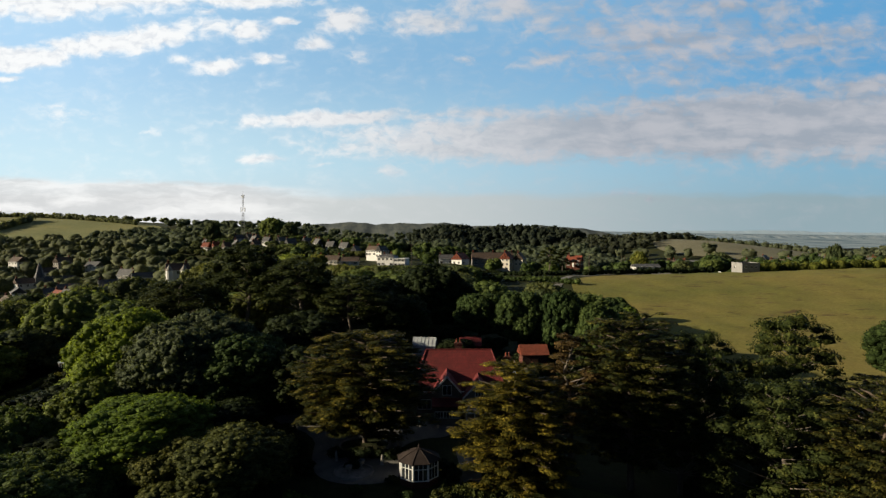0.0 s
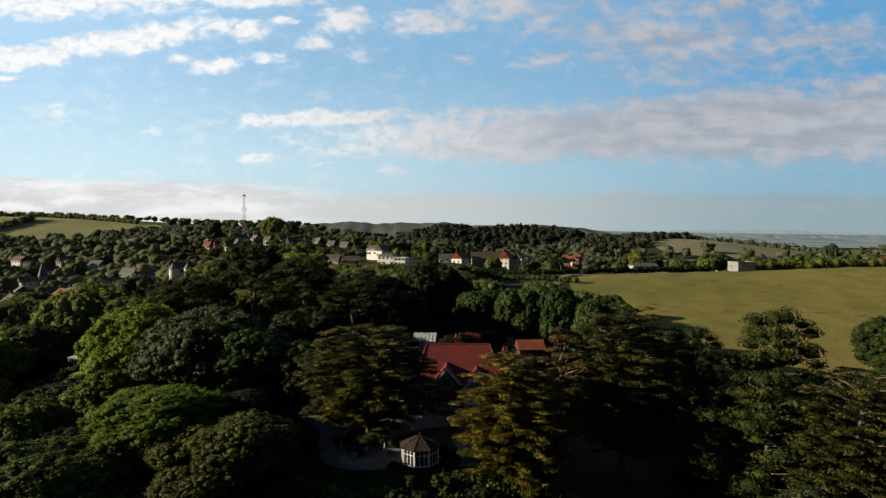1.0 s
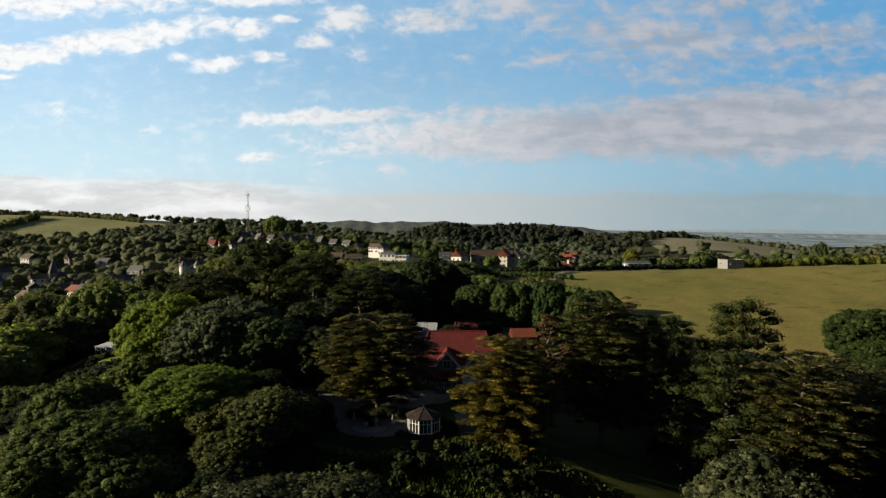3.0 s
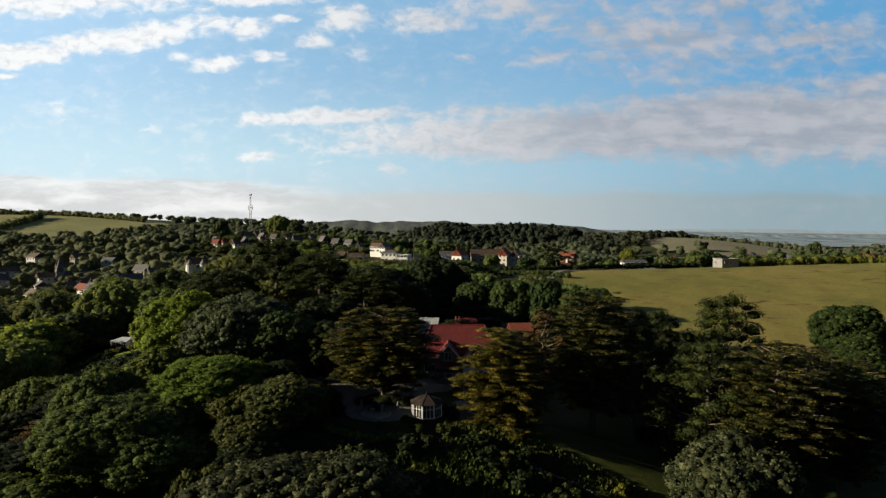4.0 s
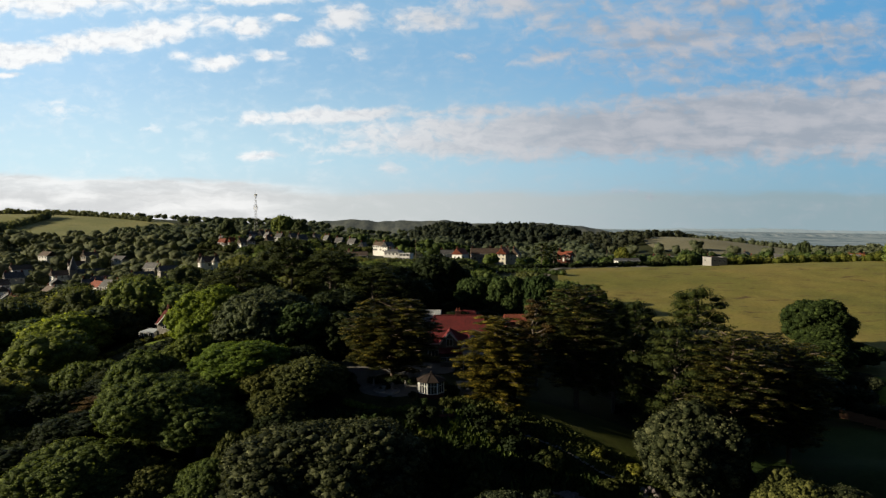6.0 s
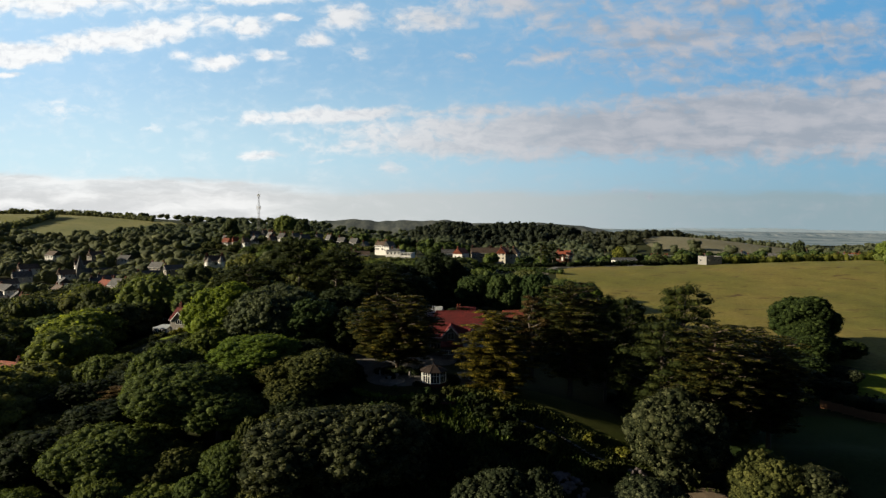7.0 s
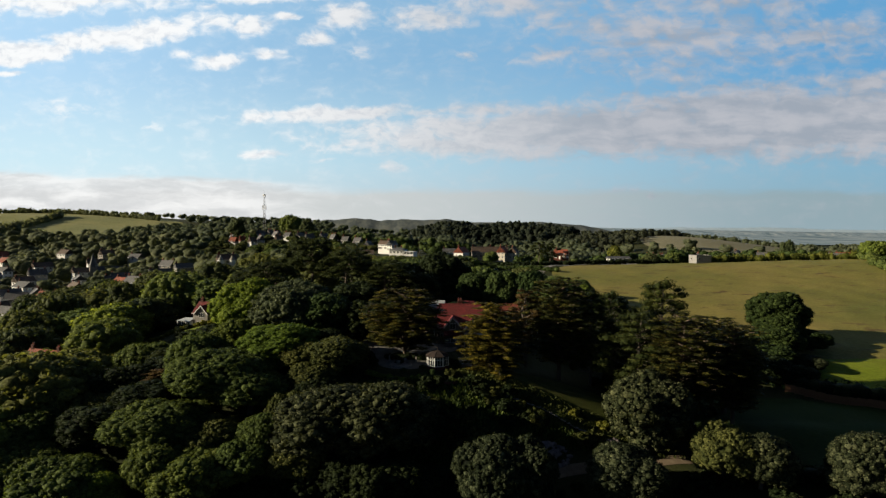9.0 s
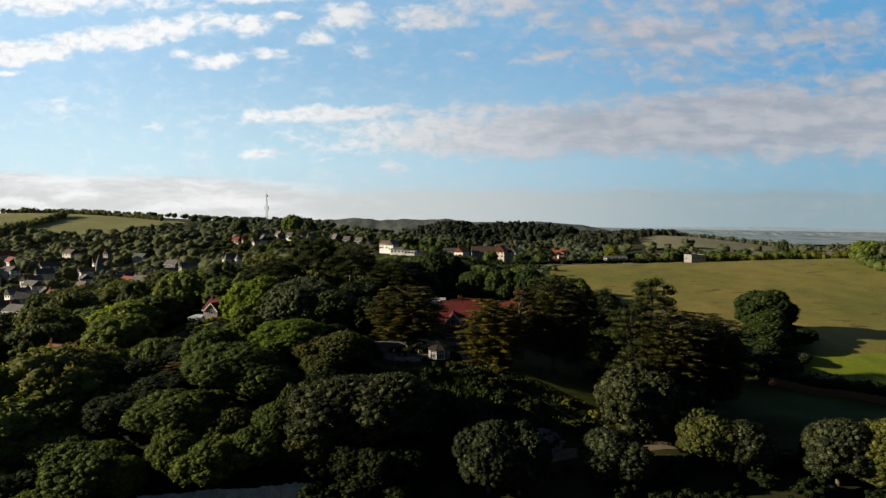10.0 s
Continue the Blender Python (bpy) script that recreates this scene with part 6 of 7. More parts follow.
# lattice mast on the hill
mast = thing("radio_mast", pose(-160.5, 490, float(land(-160.5, 490)), 0, 0, 20), "tall lattice radio mast with aerials on the hill", "mast")
H = 55.5 - float(land(-160.5, 490))
wid = lambda z: 1.3 * (1 - z / H) + 0.32 * z / H
for e, g in ((-1, -1), (1, -1), (1, 1), (-1, 1)):
    part("leg", Shape().tube([(e * wid(0), g * wid(0), -1), (e * wid(H), g * wid(H), H)], [0.12, 0.08], 5), STEEL, mast)
for face in range(4):
    s = Shape()
    for k in range(14):
        z0, z1 = H * k / 14, H * (k + 1) / 14
        c = [(-1, -1), (1, -1), (1, 1), (-1, 1)]
        a, b = c[face], c[(face + 1) % 4]
        s.tube([(a[0] * wid(z0), a[1] * wid(z0), z0), (b[0] * wid(z1), b[1] * wid(z1), z1)], [0.06, 0.06], 4, False)
        s.tube([(b[0] * wid(z0), b[1] * wid(z0), z0), (a[0] * wid(z1), a[1] * wid(z1), z1)], [0.06, 0.06], 4, False)
    part("lattice_face", s, STEEL, mast)
for z, r, n in ((H * 0.96, 1.0, 6), (H * 0.70, 1.6, 6), (H * 0.66, 1.6, 6)):
    for k in range(n):
        a = 2 * math.pi * k / n
        part("aerial", Shape().box(-0.18, 0.18, -0.1, 0.1, -1.1, 1.1, 0.04).mesh("aerial", PAINT), None, mast).matrix_basis = pose(r * math.cos(a), r * math.sin(a), z, 0, 0, math.degrees(a))
part("whip_aerial", Shape().tube([(0, 0, H), (0, 0, H + 3)], [0.05, 0.03], 5), STEEL, mast)


def pole(x, y, h):
    ob = thing("telegraph_pole", rooted(x, y), "wooden telegraph pole beside the lane", "pole", "telegraph poles")
    part("shaft", Shape().tube([(0, 0, -0.8), (0, 0, h)], [0.14, 0.10], 7), BARK, ob)
    part("crossarm", Shape().box(-0.7, 0.7, -0.05, 0.05, h - 0.5, h - 0.38), BARK, ob)


for x, y, h in ((88, 300, 10), (93, 312, 10), (-16.5, 318, 12), (60, 250, 8)):
    pole(x, y, h)

# close-boarded fence between meadow and field
fence = thing("fence", pose(0, 0, 0), "long orange-brown close-boarded wooden fence", "fence")
FL = rounded([(71, 79), (77, 73.5), (83, 68.5), (90, 63.2), (97, 58.4), (110, 51)], 2, False)
panel_at, rest = [], 0.0
for (xa, ya), (xb, yb) in zip(FL[:-1], FL[1:]):
    L = math.hypot(xb - xa, yb - ya)
    while rest < L:
        panel_at.append((xa + (xb - xa) * rest / L, ya + (yb - ya) * rest / L, math.degrees(math.atan2(yb - ya, xb - xa))))
        rest += 1.84
    rest -= L
RAILS = Shape().box(0.02, 1.82, -0.005, 0.05, 0.3, 0.38).box(0.02, 1.82, -0.005, 0.05, 1.25, 1.33).mesh("panel", WOOD)
BOARD = Shape().box(0, 0.145, -0.03, -0.008, 0.05, 1.62, 0.004).mesh("board", WOOD)
POST = Shape().box(-0.06, 0.06, -0.05, 0.07, -0.7, 1.72).mesh("post", WOOD)
for x, y, a in panel_at:
    z = float(land(x, y)) + 0.1
    rails = part("panel", RAILS, None, fence)
    rails.matrix_basis = pose(x, y, z, 0, 0, a)
    for k in range(12):
        part("board", BOARD, None, rails).matrix_basis = pose(k * 0.15 + 0.02, 0.012 * (k % 2), 0.02 * ((k * 7) % 3), 0, 0, 0)
    part("post", POST, None, fence).matrix_basis = pose(x, y, z, 0, 0, a)
gate = thing("field_gate", rooted(40.5, 46.2, 12), "pale wooden pole barrier across the track", "gate")
part("bar", Shape().tube([(-1.8, 0, 0.75), (1.8, 0, 0.75)], [0.06, 0.06], 6), BARK_PALE, gate)
for px in (-1.8, 1.8):
    part("post", Shape().tube([(px, 0, -0.5), (px, 0, 0.95)], [0.08, 0.08], 6), BARK_PALE, gate)


# rubble heap at the foot of the bank
def rubble(x, y, r, n, label):
    rng = np.random.default_rng(int(x * 7))
    ob = thing("rubble_heap", rooted(x, y), label, "rubble heap")
    bv, bf = BALL1
    for k in range(n):
        a, q = rng.uniform(0, 6.28), r * math.sqrt(rng.random())
        sz = rng.uniform(0.25, 0.6)
        px, py = q * math.cos(a), q * math.sin(a) * 0.7
        pz = 1.5 * (1 - q / r) + float(land(x + px, y + py)) - float(land(x, y))
        v = bv * sz * rng.uniform(0.7, 1.2, size=(len(bv), 1)) * np.array([1, 0.8, 0.7]) + np.array([px, py, pz])
        part("stone", Shape().add(v, [tuple(f) for f in bf]), RUBBLE, ob)


rubble(15.2, 44.6, 3.2, 90, "heap of pale grey stones below the bank")
rubble(26.0, 47.2, 1.6, 30, "scatter of pinkish grey stones on the bank")
# low line of edging stones along the top of the bank
edging = thing("stone_edging", pose(0, 0, 0), "low line of pale weathered stones along the bank's top", "edging")
_er = np.random.default_rng(31)
for k in range(86):
    ex = 1.6 + 25.5 * k / 86 + _er.uniform(-0.08, 0.08)
    ey = 56.2 - 0.335 * (ex - 2) + 0.35 * math.sin(ex * 0.5) + _er.uniform(-0.08, 0.08)
    es = _er.uniform(0.10, 0.22)
    ev = BALL1[0] * es * _er.uniform(0.75, 1.2, size=(12, 1)) * np.array([1.25, 0.9, 0.8]) + np.array([ex, ey, float(land(ex, ey)) + 0.14 + es * 0.35])
    part("stone", Shape().add(ev, [tuple(f) for f in BALL1[1]]), STONE, edging)
# chalk face of the quarry
face = Shape()
n_u, n_v = 70, 14
rngc = np.random.default_rng(5)
for i in range(n_u + 1):
    x = -48 + 27 * i / n_u
    for j in range(n_v + 1):
        f = j / n_v
        z0, z1 = float(land(x, 31.0)) - 0.5, float(land(x, 36.6)) + 0.15
        face.v.append((x, 32.4 + 2.6 * f ** 0.7 + 0.35 * math.sin(x * 1.3 + 2 * math.sin(f * 7)) * (1 - f * 0.6) + rngc.uniform(-0.14, 0.14), z0 + (z1 - z0) * f + (rngc.uniform(-0.12, 0.12) if 0 < j else 0)))
face.f = [(i * (n_v + 1) + j, (i + 1) * (n_v + 1) + j, (i + 1) * (n_v + 1) + j + 1, i * (n_v + 1) + j + 1) for i in range(n_u) for j in range(n_v)]
tagged(new("chalk_face", face.mesh("chalk_face", CHALK, True)), "weathered white chalk quarry face below the trees", "cliff", kind="structure")


# ---- hedges, scrub and woods ----
def hedge(line, width, height, material, label, leaves=34, size=0.34):
    """A hedge along a line: uneven masses close together, covered in leaves."""
    rng = np.random.default_rng(int(abs(line[0][0] * 13 + line[0][1] * 7)))
    pts = rounded(line, 2, False)
    puffs, rest = [], 0.0
    for (xa, ya), (xb, yb) in zip(pts[:-1], pts[1:]):
        L = math.hypot(xb - xa, yb - ya)
        while rest < L:
            x, y = xa + (xb - xa) * rest / L, ya + (yb - ya) * rest / L
            h = height * rng.uniform(0.75, 1.2)
            w = width * rng.uniform(0.5, 0.68)
            puffs.append((x + rng.uniform(-0.2, 0.2) * width, y + rng.uniform(-0.2, 0.2) * width, float(land(x, y)) + h * 0.42, w, w, h * 0.6))
            rest += width * 0.55
        rest -= L
    me = leafy("hedge", puffs, leaves * len(puffs), size, rng, material, ballish=BALL1)
    return tagged(new("hedge", me), label, "hedge")


hedge([(57, 242), (90, 250), (112, 253)], 2.6, 2.6, LEAF_DARK, "clipped dark hedge along the top of the hay field")
hedge([(130, 256), (160, 260), (188, 262), (206, 256)], 4.6, 4.8, LEAF_YELLOW, "tall sunlit yellow-green hedge along the field's far edge", 60)
hedge([(206, 254), (200, 236), (190, 222), (186, 208), (196, 192), (215, 178)], 5.0, 4.2, LEAF_HOLM, "thick rounded hedge curving along the field path", 60)
hedge([(240, 262), (300, 280), (360, 300)], 4.0, 4.0, LEAF_MID, "field hedge running into the distance")
hedge([(38, 204), (40, 188), (42, 172)], 3.0, 2.6, LEAF_DARK, "hedge down the west edge of the hay field")
hedge([(42, 168), (41, 150), (41, 132), (46, 112), (58, 98)], 4.6, 4.2, LEAF_MID, "overgrown hedge at the lower corner of the field", 60)
hedge([(8, 262), (24, 250), (42, 240), (56, 246)], 2.6, 2.0, LEAF_DARK, "clipped hedge along the lane")
hedge([(2, 236), (20, 228), (38, 222), (48, 214)], 2.6, 2.2, LEAF_MID, "clipped hedge along the near side of the lane")
hedge([(14, 280), (44, 276), (78, 286), (84, 306)], 2.2, 1.4, LEAF_DARK, "hedge round the pale lawn below the houses")
hedge([(73, 83), (86, 74), (102, 63.5), (125, 51.5)], 5.0, 3.4, LEAF_DARK, "dark bramble hedge behind the wooden fence")
hedge([(46, 41.5), (62, 38.5), (84, 37.5), (110, 40)], 3.4, 2.6, LEAF_DARK, "dark hedge along the bottom of the meadow", 70, 0.28)
hedge([(-14.5, 57.4), (-10, 55.4), (-5.5, 56.0)], 1.2, 1.0, LEAF_FRESH, "low clipped box hedge along the terrace", 90, 0.12)
hedge([(-12, 66.2), (-5, 66.4), (-0.5, 64.5), (1.4, 61)], 1.4, 1.2, LEAF_DARK, "low dark hedge behind the summerhouse", 90, 0.14)
hedge([(-79, 109), (-74, 113), (-66, 113.5), (-60, 112)], 1.4, 1.0, LEAF_YELLOW, "clipped golden hedge in front of the conservatory", 60, 0.2)
for x, y in [(-75, 118), (-74, 115.6), (-72.6, 113.2), (-71.2, 110.8), (-70.2, 108.4), (-73.0, 117.4), (-71.4, 115.0), (-69.6, 112.4), (-69.4, 106.2)]:
    grow("dark_bush", x, y, float(land(x, y)) + 1.6, 2.4, "clipped round topiary bush beside the lawn", "topiary bushes")
hedge([(-640, 742), (-520, 760), (-420, 742), (-350, 700)], 7, 7, LEAF_FAR_HAZED, "dark hedgerow along the far pasture's crest", 20, 1.0)
hedge([(-440, 530), (-452, 600), (-470, 700)], 9, 9, LEAF_FAR_HAZED, "line of hedge trees dividing the far pastures", 20, 1.0)
hedge([(-700, 640), (-560, 600), (-470, 590), (-400, 560)], 4, 4, LEAF_FAR_HAZED, "low hedge between far pastures", 14, 1.0)
hedge([(286, 695), (340, 660), (395, 610), (450, 570), (500, 545)], 8, 7, LEAF_FAR_HAZED, "belt of hedge trees down the far hill", 20, 1.0)

# scrub on the quarry bank: counted shrubs
SCRUB = random.Random(3)
for k in range(100):
    x, y = SCRUB.uniform(-14, 30), SCRUB.uniform(43.5, 57.5)
    edge = 57.5 - max(0.0, x - 2) * 0.38
    if y > edge - 0.6 or (11 < x < 19 and 42 < y < 48) or (y < 45.5 and x > 6):
        continue
    kind = SCRUB.choice(["dark_bush", "bush", "olive_bush", "olive_bush"] + (["yellow_bush", "olive_bush"] if x > 12 else ["dark_bush"]))
    h = SCRUB.uniform(1.2, 2.8)
    grow(kind, x, y, float(land(x, y)) + h, h * SCRUB.uniform(1.2, 1.8), group="scrub on the quarry bank", seed=k)
for k in range(110):
    x, y = SCRUB.uniform(-60, 70), SCRUB.uniform(22, 44)
    if abs(y - (38.5 + 0.22 * (x - 8))) < 2.6 and 5 < x < 42 or (x > 42 and y > 40) or (-50 < x < -10 and y < 33):
        continue
    h = SCRUB.uniform(1.4, 3.4)
    grow("dark_bush", x, y, float(land(x, y)) + h, h * SCRUB.uniform(1.3, 1.9), group="scrub on the quarry floor", seed=k)
for k in range(70):
    x, y = SCRUB.uniform(-30, 52), SCRUB.uniform(57, 104)
    if (-19 < x < 13 and 56 < y < 90) or (2 < x < 40 and y < 68):
        continue
    h = SCRUB.uniform(1.4, 3.2)
    grow("dark_bush", x, y, float(land(x, y)) + h, h * 1.6, group="shrubs in the garden", seed=k)
# dark shrubs added to blacken the bare ground behind the villa
for k in range(44):
    x, y = SCRUB.uniform(-7, 22), SCRUB.uniform(90, 112)
    if math.hypot(x - 14, y - 94.5) < 4.5 or math.hypot(x - 4.6, y - 103) < 3.6 or math.hypot(x + 3, y - 101.5) < 4 or (4 < x < 14.5 and y < 93):
        continue
    h = SCRUB.uniform(1.4, 2.6)
    grow("dark_bush", x, y, float(land(x, y)) + h, h * 1.8, group="shrubs behind the villa", seed=k)
# more dark bushes, added to cover lit quarry ground with blackness
for k in range(26):
    x, y = SCRUB.uniform(-21.5, -6), SCRUB.uniform(28, 36.5)
    h = SCRUB.uniform(2.4, 4.2)
    grow("dark_bush", x, y, float(land(x, y)) + h, h * 1.5, group="scrub on the quarry floor", seed=k)
for k in range(16):
    x = -49 + 2.0 * k + SCRUB.uniform(-0.5, 0.5)
    grow("dark_bush", x, 37.4 + SCRUB.uniform(-0.5, 0.8), float(land(x, 37.4)) + 1.6, SCRUB.uniform(2.4, 4.0), "dark bush hanging over the chalk face", "bushes on the cliff edge", seed=k)
for x, y, h, w, k in [(7.0, 68, 2.6, 4, "dark_bush"), (-14.5, 63, 1.6, 3, "dark_bush"), (-9.4, 63.8, 1.3, 2.4, "dark_bush"), (-8.6, 58.6, 0.9, 1.6, "bush"), (-16.5, 67, 2.0, 4, "dark_bush"), (-19, 71, 2.4, 4.5, "dark_bush"),
                      (12.2, 90.0, 5.0, 5.5, "dark_bush"), (15.6, 91.2, 5.2, 5, "dark_bush"), (9.0, 92.5, 3.6, 4, "dark_bush"), (63, 88, 2.4, 4.5, "grey_bush"), (68, 85.5, 2.0, 3.6, "grey_bush"), (25, 50.5, 1.6, 2.6, "yellow_bush"), (20.5, 52, 1.4, 2.2, "yellow_bush"), (28.5, 45.8, 1.8, 2.6, "yellow_bush"), (22, 48, 1.3, 2.4, "olive_bush"),
                      (0.8, 57.6, 0.8, 1.4, "bush"), (-5.2, 60.4, 1.0, 1.6, "dark_bush"), (0.6, 62.6, 1.4, 1.8, "dark_bush")]:
    grow(k, x, y, float(land(x, y)) + h, w, group="shrubs in the garden")

def rough_growth(name, n, x0, x1, y0, y1, keep, tall, material, label, seed):
    """Rank grass and bramble: a great many bent blades standing on the ground."""
    rng = np.random.default_rng(seed)
    x, y = rng.uniform(x0, x1, n), rng.uniform(y0, y1, n)
    ok = keep(x, y) & (np.sin(x * 0.9 + 2 * np.sin(y * 0.5)) + np.sin(y * 1.1 + x * 0.3) + rng.normal(0, 0.8, n) > -0.6)
    x, y = x[ok], y[ok]
    z = land(x, y)
    h = tall * (0.4 + rng.random(len(x)) ** 2)
    a = rng.uniform(0, 6.28, len(x))
    w = 0.10 + 0.14 * rng.random(len(x))
    ca, sa = np.cos(a), np.sin(a)
    lx, ly = rng.normal(0, 0.3, len(x)) * h, rng.normal(0, 0.3, len(x)) * h
    p = [np.stack(q, -1) for q in ((x - ca * w, y - sa * w, z), (x + ca * w, y + sa * w, z), (x + lx + ca * w * 0.7, y + ly + sa * w * 0.7, z + h), (x + lx - ca * w * 0.6, y + ly - sa * w * 0.6, z + h * 0.8))]
    verts = np.stack(p, 1).reshape(-1, 3)
    me = raw_mesh(name, verts, np.arange(len(verts)).reshape(-1, 4), np.zeros((0, 3), int), material)
    return tagged(new(name, me), label, "rough grass", kind="stuff")


BANK_TOP = lambda x: 57.0 - np.maximum(0, x - 2) * 0.36
rough_growth("bramble_growth", 34000, -16, 34, 42.5, 57, lambda x, y: (y < BANK_TOP(x) - 1.5) & ~((y < 45.8) & (x > 5)), 0.9, LEAF_MID, "tangled green bramble and nettles over the quarry bank", 4)
rough_growth("rank_grass", 30000, 0, 38, 45.5, 62, lambda x, y: (y > BANK_TOP(x) - 3.0) & (y < BANK_TOP(x) + 3.5), 0.45, LEAF_OLIVE, "rank olive-yellow grass along the top of the bank", 5)
rough_growth("hedge_bottom_growth", 9000, 66, 125, 48, 90, lambda x, y: np.abs(y - (83 - (x - 72) * 0.72)) < 2.2, 0.9, LEAF_MID, "rank growth along the fence", 6)

# single trees on the west slope and round the houses
CLEAR = [(-67.5, 70.9, 6), (-65, 58.8, 6), (-80, 110, 9), (-76, 104, 8), (-80, 122, 9), (-66, 107, 12), (-69, 117, 13), (-72.5, 89, 9), (-73, 80, 6), (-98, 104, 9), (-106, 234, 14), (-101, 222, 10)]
WOODS = random.Random(11)
taken = []


def clear_spot(x, y, gap):
    if any(math.hypot(x - a, y - b) < r for a, b, r in CLEAR) or any(math.hypot(x - a, y - b) < 9 for a, b in HOUSE_SPOTS):
        return False
    return not any((x - a) ** 2 + (y - b) ** 2 < gap * gap for a, b in taken)


SLOPE_KINDS = ["far_mid", "far_dark", "far_holm", "far_olive", "far_fresh", "far_holm", "far_dark", "far_pine", "far_mid"]
made = 0
for k in range(5200):
    x, y = WOODS.uniform(-235, -58), WOODS.uniform(46, 240)
    if x < -0.95 * (y + 62) or (x > -72 and y < 132) or not clear_spot(x, y, 11.6):
        continue
    taken.append((x, y))
    w, floor = WOODS.uniform(14, 21), float(land(x, y))
    top = min(floor + WOODS.uniform(9.0, 15.0), lid(x, y))
    if top - floor < 3:
        continue
    grow(WOODS.choice(SLOPE_KINDS), x, y, top, min(w, 1.7 * (top - floor)), group="trees on the west slope", seed=k)
    made += 1
for k in range(1500):
    x, y = WOODS.uniform(-66, 44), WOODS.uniform(130, 300)
    if not clear_spot(x, y, 9.4) or (x > 9 and y > 160) or (x > 38 and y > 120):
        continue
    taken.append((x, y))
    low_top = min(float(land(x, y)) + WOODS.uniform(6, 10), 25.2 - 0.055 * y, lid(x, y))
    if low_top - float(land(x, y)) < 2.4:
        continue
    grow(WOODS.choice(["far_mid", "far_dark", "far_dark", "far_holm", "far_olive"]), x, y, low_top, min(WOODS.uniform(10, 13.5), 1.7 * (low_top - float(land(x, y)))), group="trees below the ridge houses", seed=k)
for k in range(1600):
    x, y = WOODS.uniform(-130, -34), WOODS.uniform(10, 84)
    if not clear_spot(x, y, 8.4) or (x > -52 and y < 36) or any(math.hypot(x - a, y - b) < 0.36 * w + 2.6 for a, b, w in PLANTED):
        continue
    taken.append((x, y))
    grow(WOODS.choice(["slope_holm", "slope_dark", "slope_holm"]), x, y, float(land(x, y)) + WOODS.uniform(6.5, 9.5), WOODS.uniform(10, 14), group="trees on the west slope", seed=k)
for k in range(900):
    x, y = WOODS.uniform(-186, -44), WOODS.uniform(398, 462)
    if any(math.hypot(x - a, y - b) < 5.5 for a, b in HOUSE_SPOTS) or any((x - a) ** 2 + (y - b) ** 2 < 58 for a, b in taken):
        continue
    floor = float(land(x, y))
    top = min(floor + WOODS.uniform(3.5, 7.5), lid(x, y) + 0.2)
    if top - floor < 2.0:
        continue
    taken.append((x, y))
    grow(WOODS.choice(["far_mid", "far_dark", "far_dark", "far_olive"]), x, y, top, min(8.5, 1.7 * (top - floor)), group="garden trees of the upper village", seed=k)
# trees that stand out
for x, y, top, w, k in [(94, 291, 17.0, 7.5, "far_yellow"), (56, 320, 18.0, 11, "far_pine"), (64, 326, 17.0, 10, "far_pine"), (28, 333, 11.0, 9, "far_mid"),
                        (-66, 322, 14.5, 9, "far_yellow"), (-78, 318, 13.5, 10, "far_fresh"), (208, 248, 20.0, 11.0, "far_fresh"), (116, 262, 13.5, 8, "far_mid"), (106, 268, 12.5, 8, "far_dark"), (138, 300, 15, 9, "far_dark"),
                        (-138, 494, 37.0, 19, "far_mid"), (-118, 470, 32, 12, "far_dark"), (-178, 470, 33, 12, "far_dark"), (212, 330, 18.4, 8, "far_dark"), (128, 290, 14, 9, "far_mid")]:
    grow(k, x, y, top, w, group="trees beside the village", seed=int(x))


def wood(name, outline, gap, tall, wide, material, label, seed, leaves=46, size=1.0, avoid=True):
    """Far woodland: many uneven crowns in one mesh."""
    rng = random.Random(seed)
    xs, ys = [p[0] for p in outline], [p[1] for p in outline]
    area = (max(xs) - min(xs)) * (max(ys) - min(ys))
    puffs, own = [], []
    for _ in range(int(area / gap ** 2 * 3)):
        x, y = rng.uniform(min(xs), max(xs)), rng.uniform(min(ys), max(ys))
        inside = False
        for (xa, ya), (xb, yb) in zip(outline, outline[1:] + outline[:1]):
            if (ya > y) != (yb > y) and x < (xb - xa) * (y - ya) / (yb - ya) + xa:
                inside = not inside
        if not inside or any((x - a) ** 2 + (y - b) ** 2 < gap * gap for a, b in own):
            continue
        if avoid and (any(abs(x - a) < 9 and -30 < y - b < 8 for a, b in HOUSE_SPOTS) or any((x - a) ** 2 + (y - b) ** 2 < 36 for a, b in taken)):
            continue
        own.append((x, y))
        t, w = tall * rng.uniform(0.7, 1.2), wide * rng.uniform(0.75, 1.2)
        z = float(land(x, y))
        t = min(t, lid(x, y) - z)
        if t < 2.5:
            continue
        w = min(w, 2.2 * t)
        puffs.append((x, y, z + t * 0.5, w * 0.46, w * 0.46, t * 0.47))
        for q in range(6):
            a, k = rng.uniform(0, 6.28), w * rng.uniform(0.18, 0.34)
            r = w * rng.uniform(0.16, 0.25)
            puffs.append((x + k * math.cos(a), y + k * math.sin(a), z + t * rng.uniform(0.5, 0.86), r, r, r * 0.8))
    me = leafy(name, puffs, leaves * len(puffs), size, np.random.default_rng(seed), material, core=0.93, ballish=BALL1, loose=0.34, shaggy=0.3)
    return tagged(new(name, me), label, "woodland", kind="stuff")


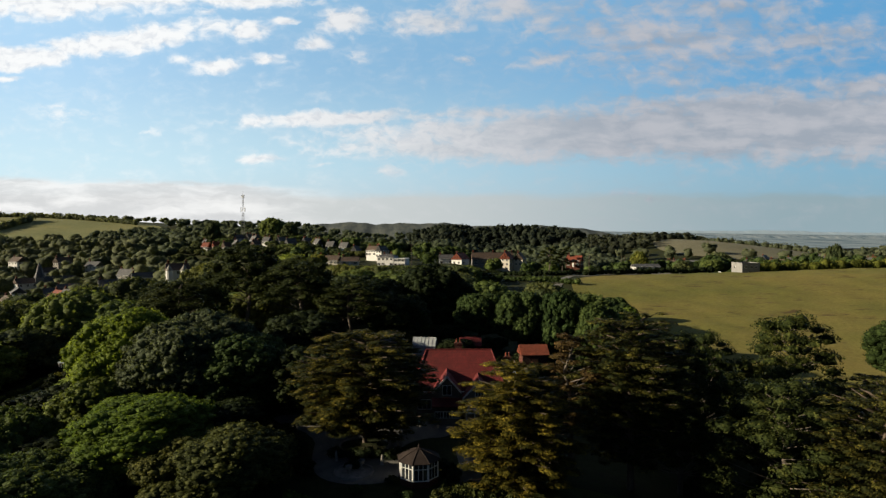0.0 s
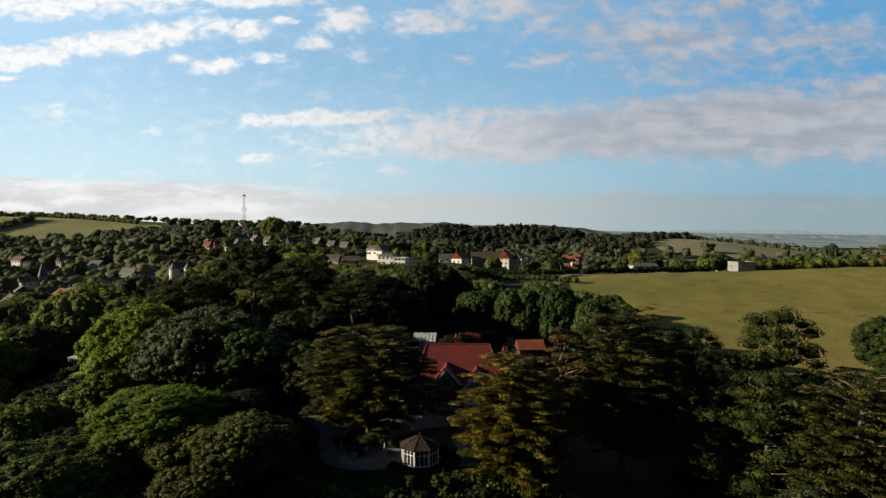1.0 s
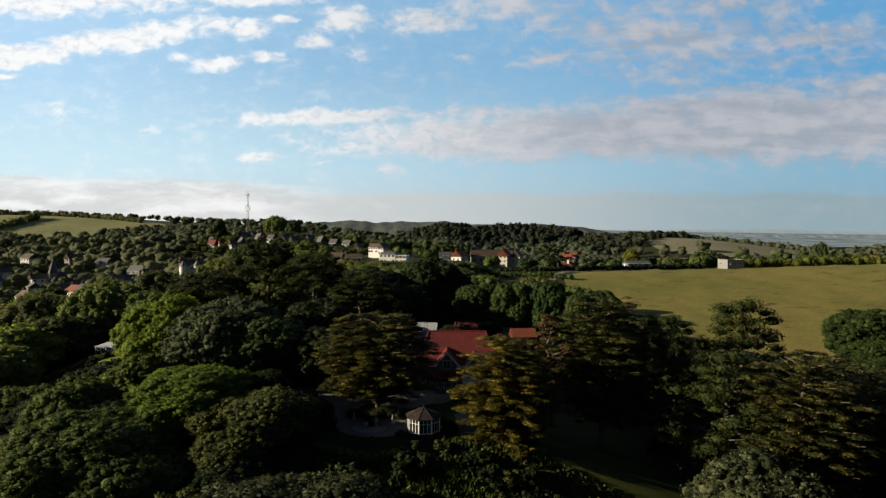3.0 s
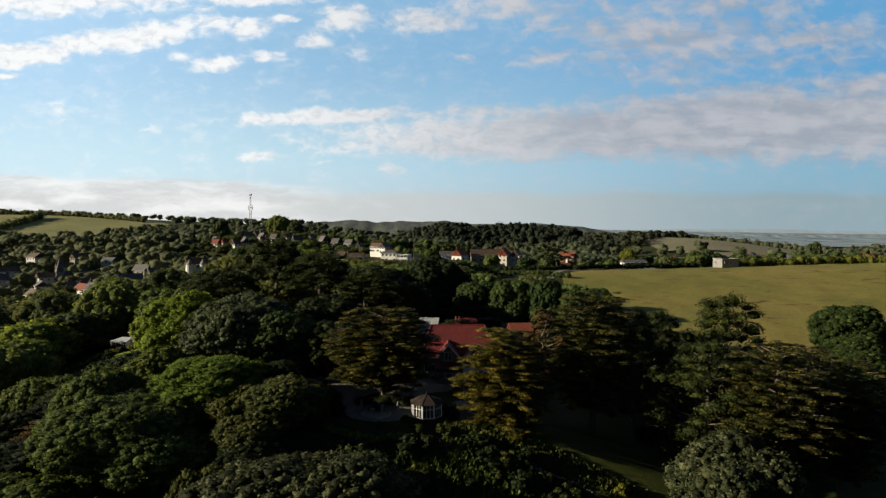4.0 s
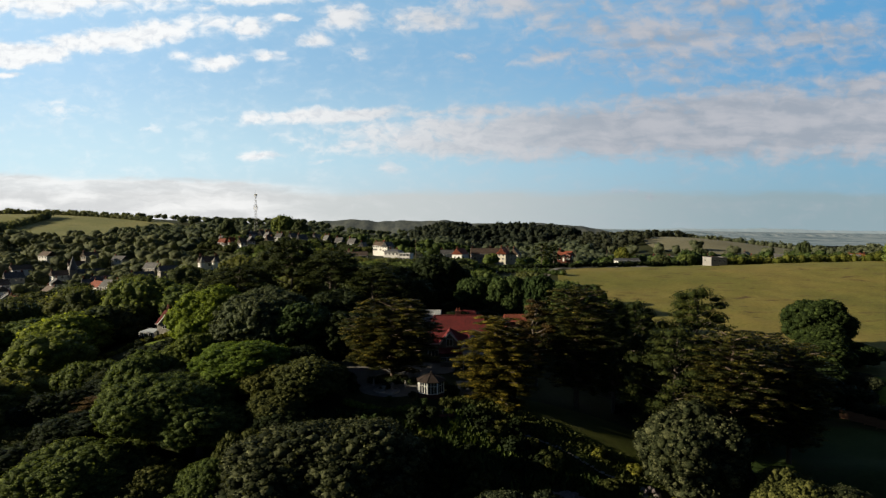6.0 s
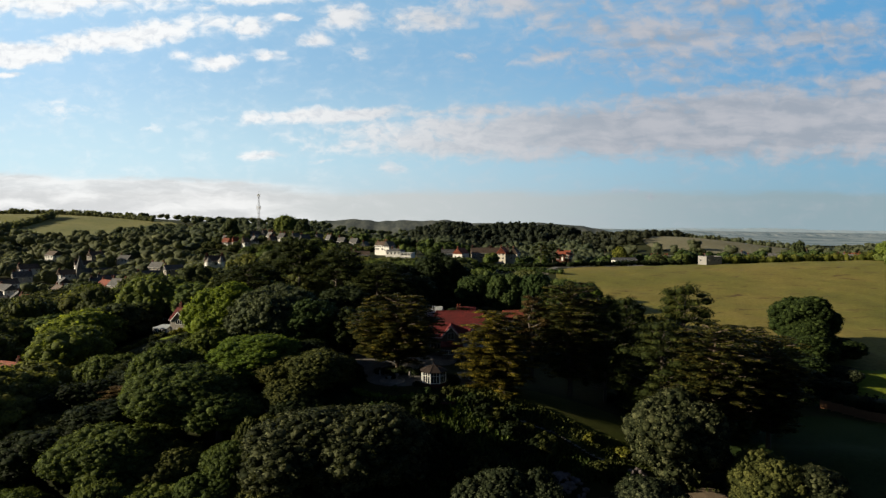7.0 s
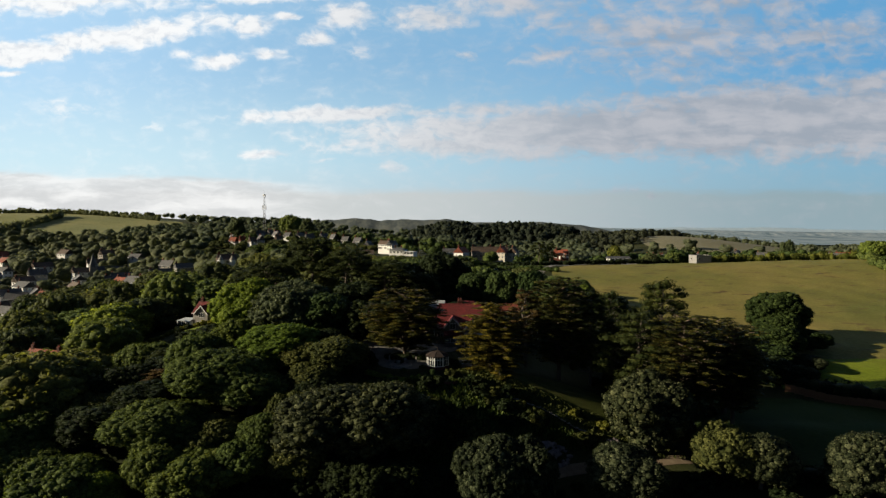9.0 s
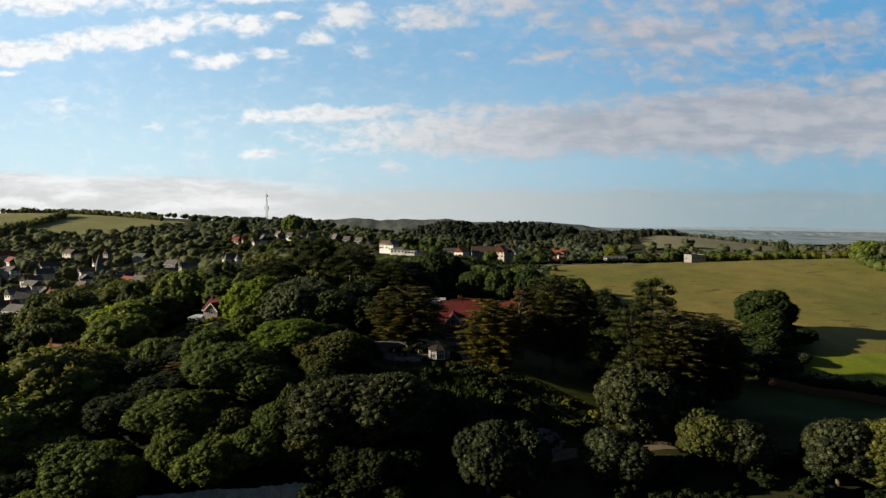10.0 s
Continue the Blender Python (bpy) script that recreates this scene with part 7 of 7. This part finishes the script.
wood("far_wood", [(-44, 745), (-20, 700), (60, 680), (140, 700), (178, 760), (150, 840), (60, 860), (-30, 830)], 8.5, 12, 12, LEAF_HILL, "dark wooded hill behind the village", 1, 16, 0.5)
wood("valley_wood", [(-440, 520), (-400, 400), (-320, 260), (-236, 236), (-60, 240), (-96, 330), (-190, 400), (-230, 480), (-330, 530)], 10.5, 11, 16, LEAF_FAR_HAZED, "trees and gardens filling the valley", 2, 18, 0.42)
wood("hill_wood", [(-330, 540), (-230, 480), (-190, 405), (-150, 400), (-120, 480), (-120, 540), (-220, 610), (-300, 640)], 10.0, 8, 14, LEAF_FAR_HAZED, "woodland on the hillside below the mast", 3, 18, 0.45)
wood("village_trees", [(-150, 400), (-96, 330), (-60, 300), (20, 318), (80, 318), (90, 380), (40, 440), (-110, 480), (-120, 470)], 13, 7.5, 10, LEAF_MID, "garden trees between the ridge houses", 4, 24, 0.55)
wood("valley_wood", [(-120, 480), (40, 440), (100, 380), (140, 450), (140, 690), (60, 675), (-40, 700), (-120, 640)], 10.5, 10, 16, LEAF_FAR_HAZED, "wooded valley beyond the ridge", 5, 12, 0.5)
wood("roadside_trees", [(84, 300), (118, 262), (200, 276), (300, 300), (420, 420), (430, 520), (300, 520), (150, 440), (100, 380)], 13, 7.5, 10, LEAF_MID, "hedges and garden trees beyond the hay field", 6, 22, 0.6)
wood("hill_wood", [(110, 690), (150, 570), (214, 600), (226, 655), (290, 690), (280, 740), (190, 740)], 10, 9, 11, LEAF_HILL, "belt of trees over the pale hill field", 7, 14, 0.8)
wood("far_wood", [(140, 560), (200, 500), (300, 520), (430, 520), (700, 600), (900, 900), (700, 980), (480, 700), (330, 545), (240, 545)], 19, 9, 12, LEAF_FAR_HAZED, "scattered trees on low ground beyond the village", 8, 10, 0.6)
wood("ridge_wood", [(-620, 800), (-560, 775), (-330, 790), (-250, 830), (-330, 850), (-600, 840)], 20, 7, 11, LEAF_FAR_HAZED, "trees along the far crest", 9, 14, 0.9)
wood("far_wood", [(-330, 720), (-240, 620), (-120, 560), (-120, 640), (-40, 705), (-50, 830), (-200, 850)], 16, 8, 12, LEAF_FAR_HAZED, "woods and hedges on the far slope", 10, 10, 0.55)


# pale hazy ridges at the limit of sight
def far_ridge(dist, x0, x1, crest, seed, label, material):
    rng = random.Random(seed)
    n = 420
    ph = [rng.uniform(0, 6.28) for _ in range(5)]
    s = Shape()
    for i in range(n + 1):
        f = i / n
        x = x0 + (x1 - x0) * f
        fade = math.sin(math.pi * min(1, max(0, f))) ** 0.35
        z = crest * (0.72 + 0.16 * math.sin(f * 7 + ph[0]) + 0.08 * math.sin(f * 17 + ph[1]) + 0.04 * math.sin(f * 41 + ph[2]) + 0.025 * math.sin(f * 97 + ph[3]) + 0.02 * math.sin(f * 260 + ph[4]) * math.sin(f * 31)) * fade
        s.v += [(x, dist - 350, -60), (x, dist - 150, -60 + (z + 60) * 0.55), (x, dist, z), (x, dist + 200, -60)]
    s.f = [(4 * i + k, 4 * i + 4 + k, 4 * i + 5 + k, 4 * i + 1 + k) for i in range(n) for k in range(3)]
    return tagged(new("backdrop", s.mesh("backdrop", material, True)), label, "hills", kind="structure")


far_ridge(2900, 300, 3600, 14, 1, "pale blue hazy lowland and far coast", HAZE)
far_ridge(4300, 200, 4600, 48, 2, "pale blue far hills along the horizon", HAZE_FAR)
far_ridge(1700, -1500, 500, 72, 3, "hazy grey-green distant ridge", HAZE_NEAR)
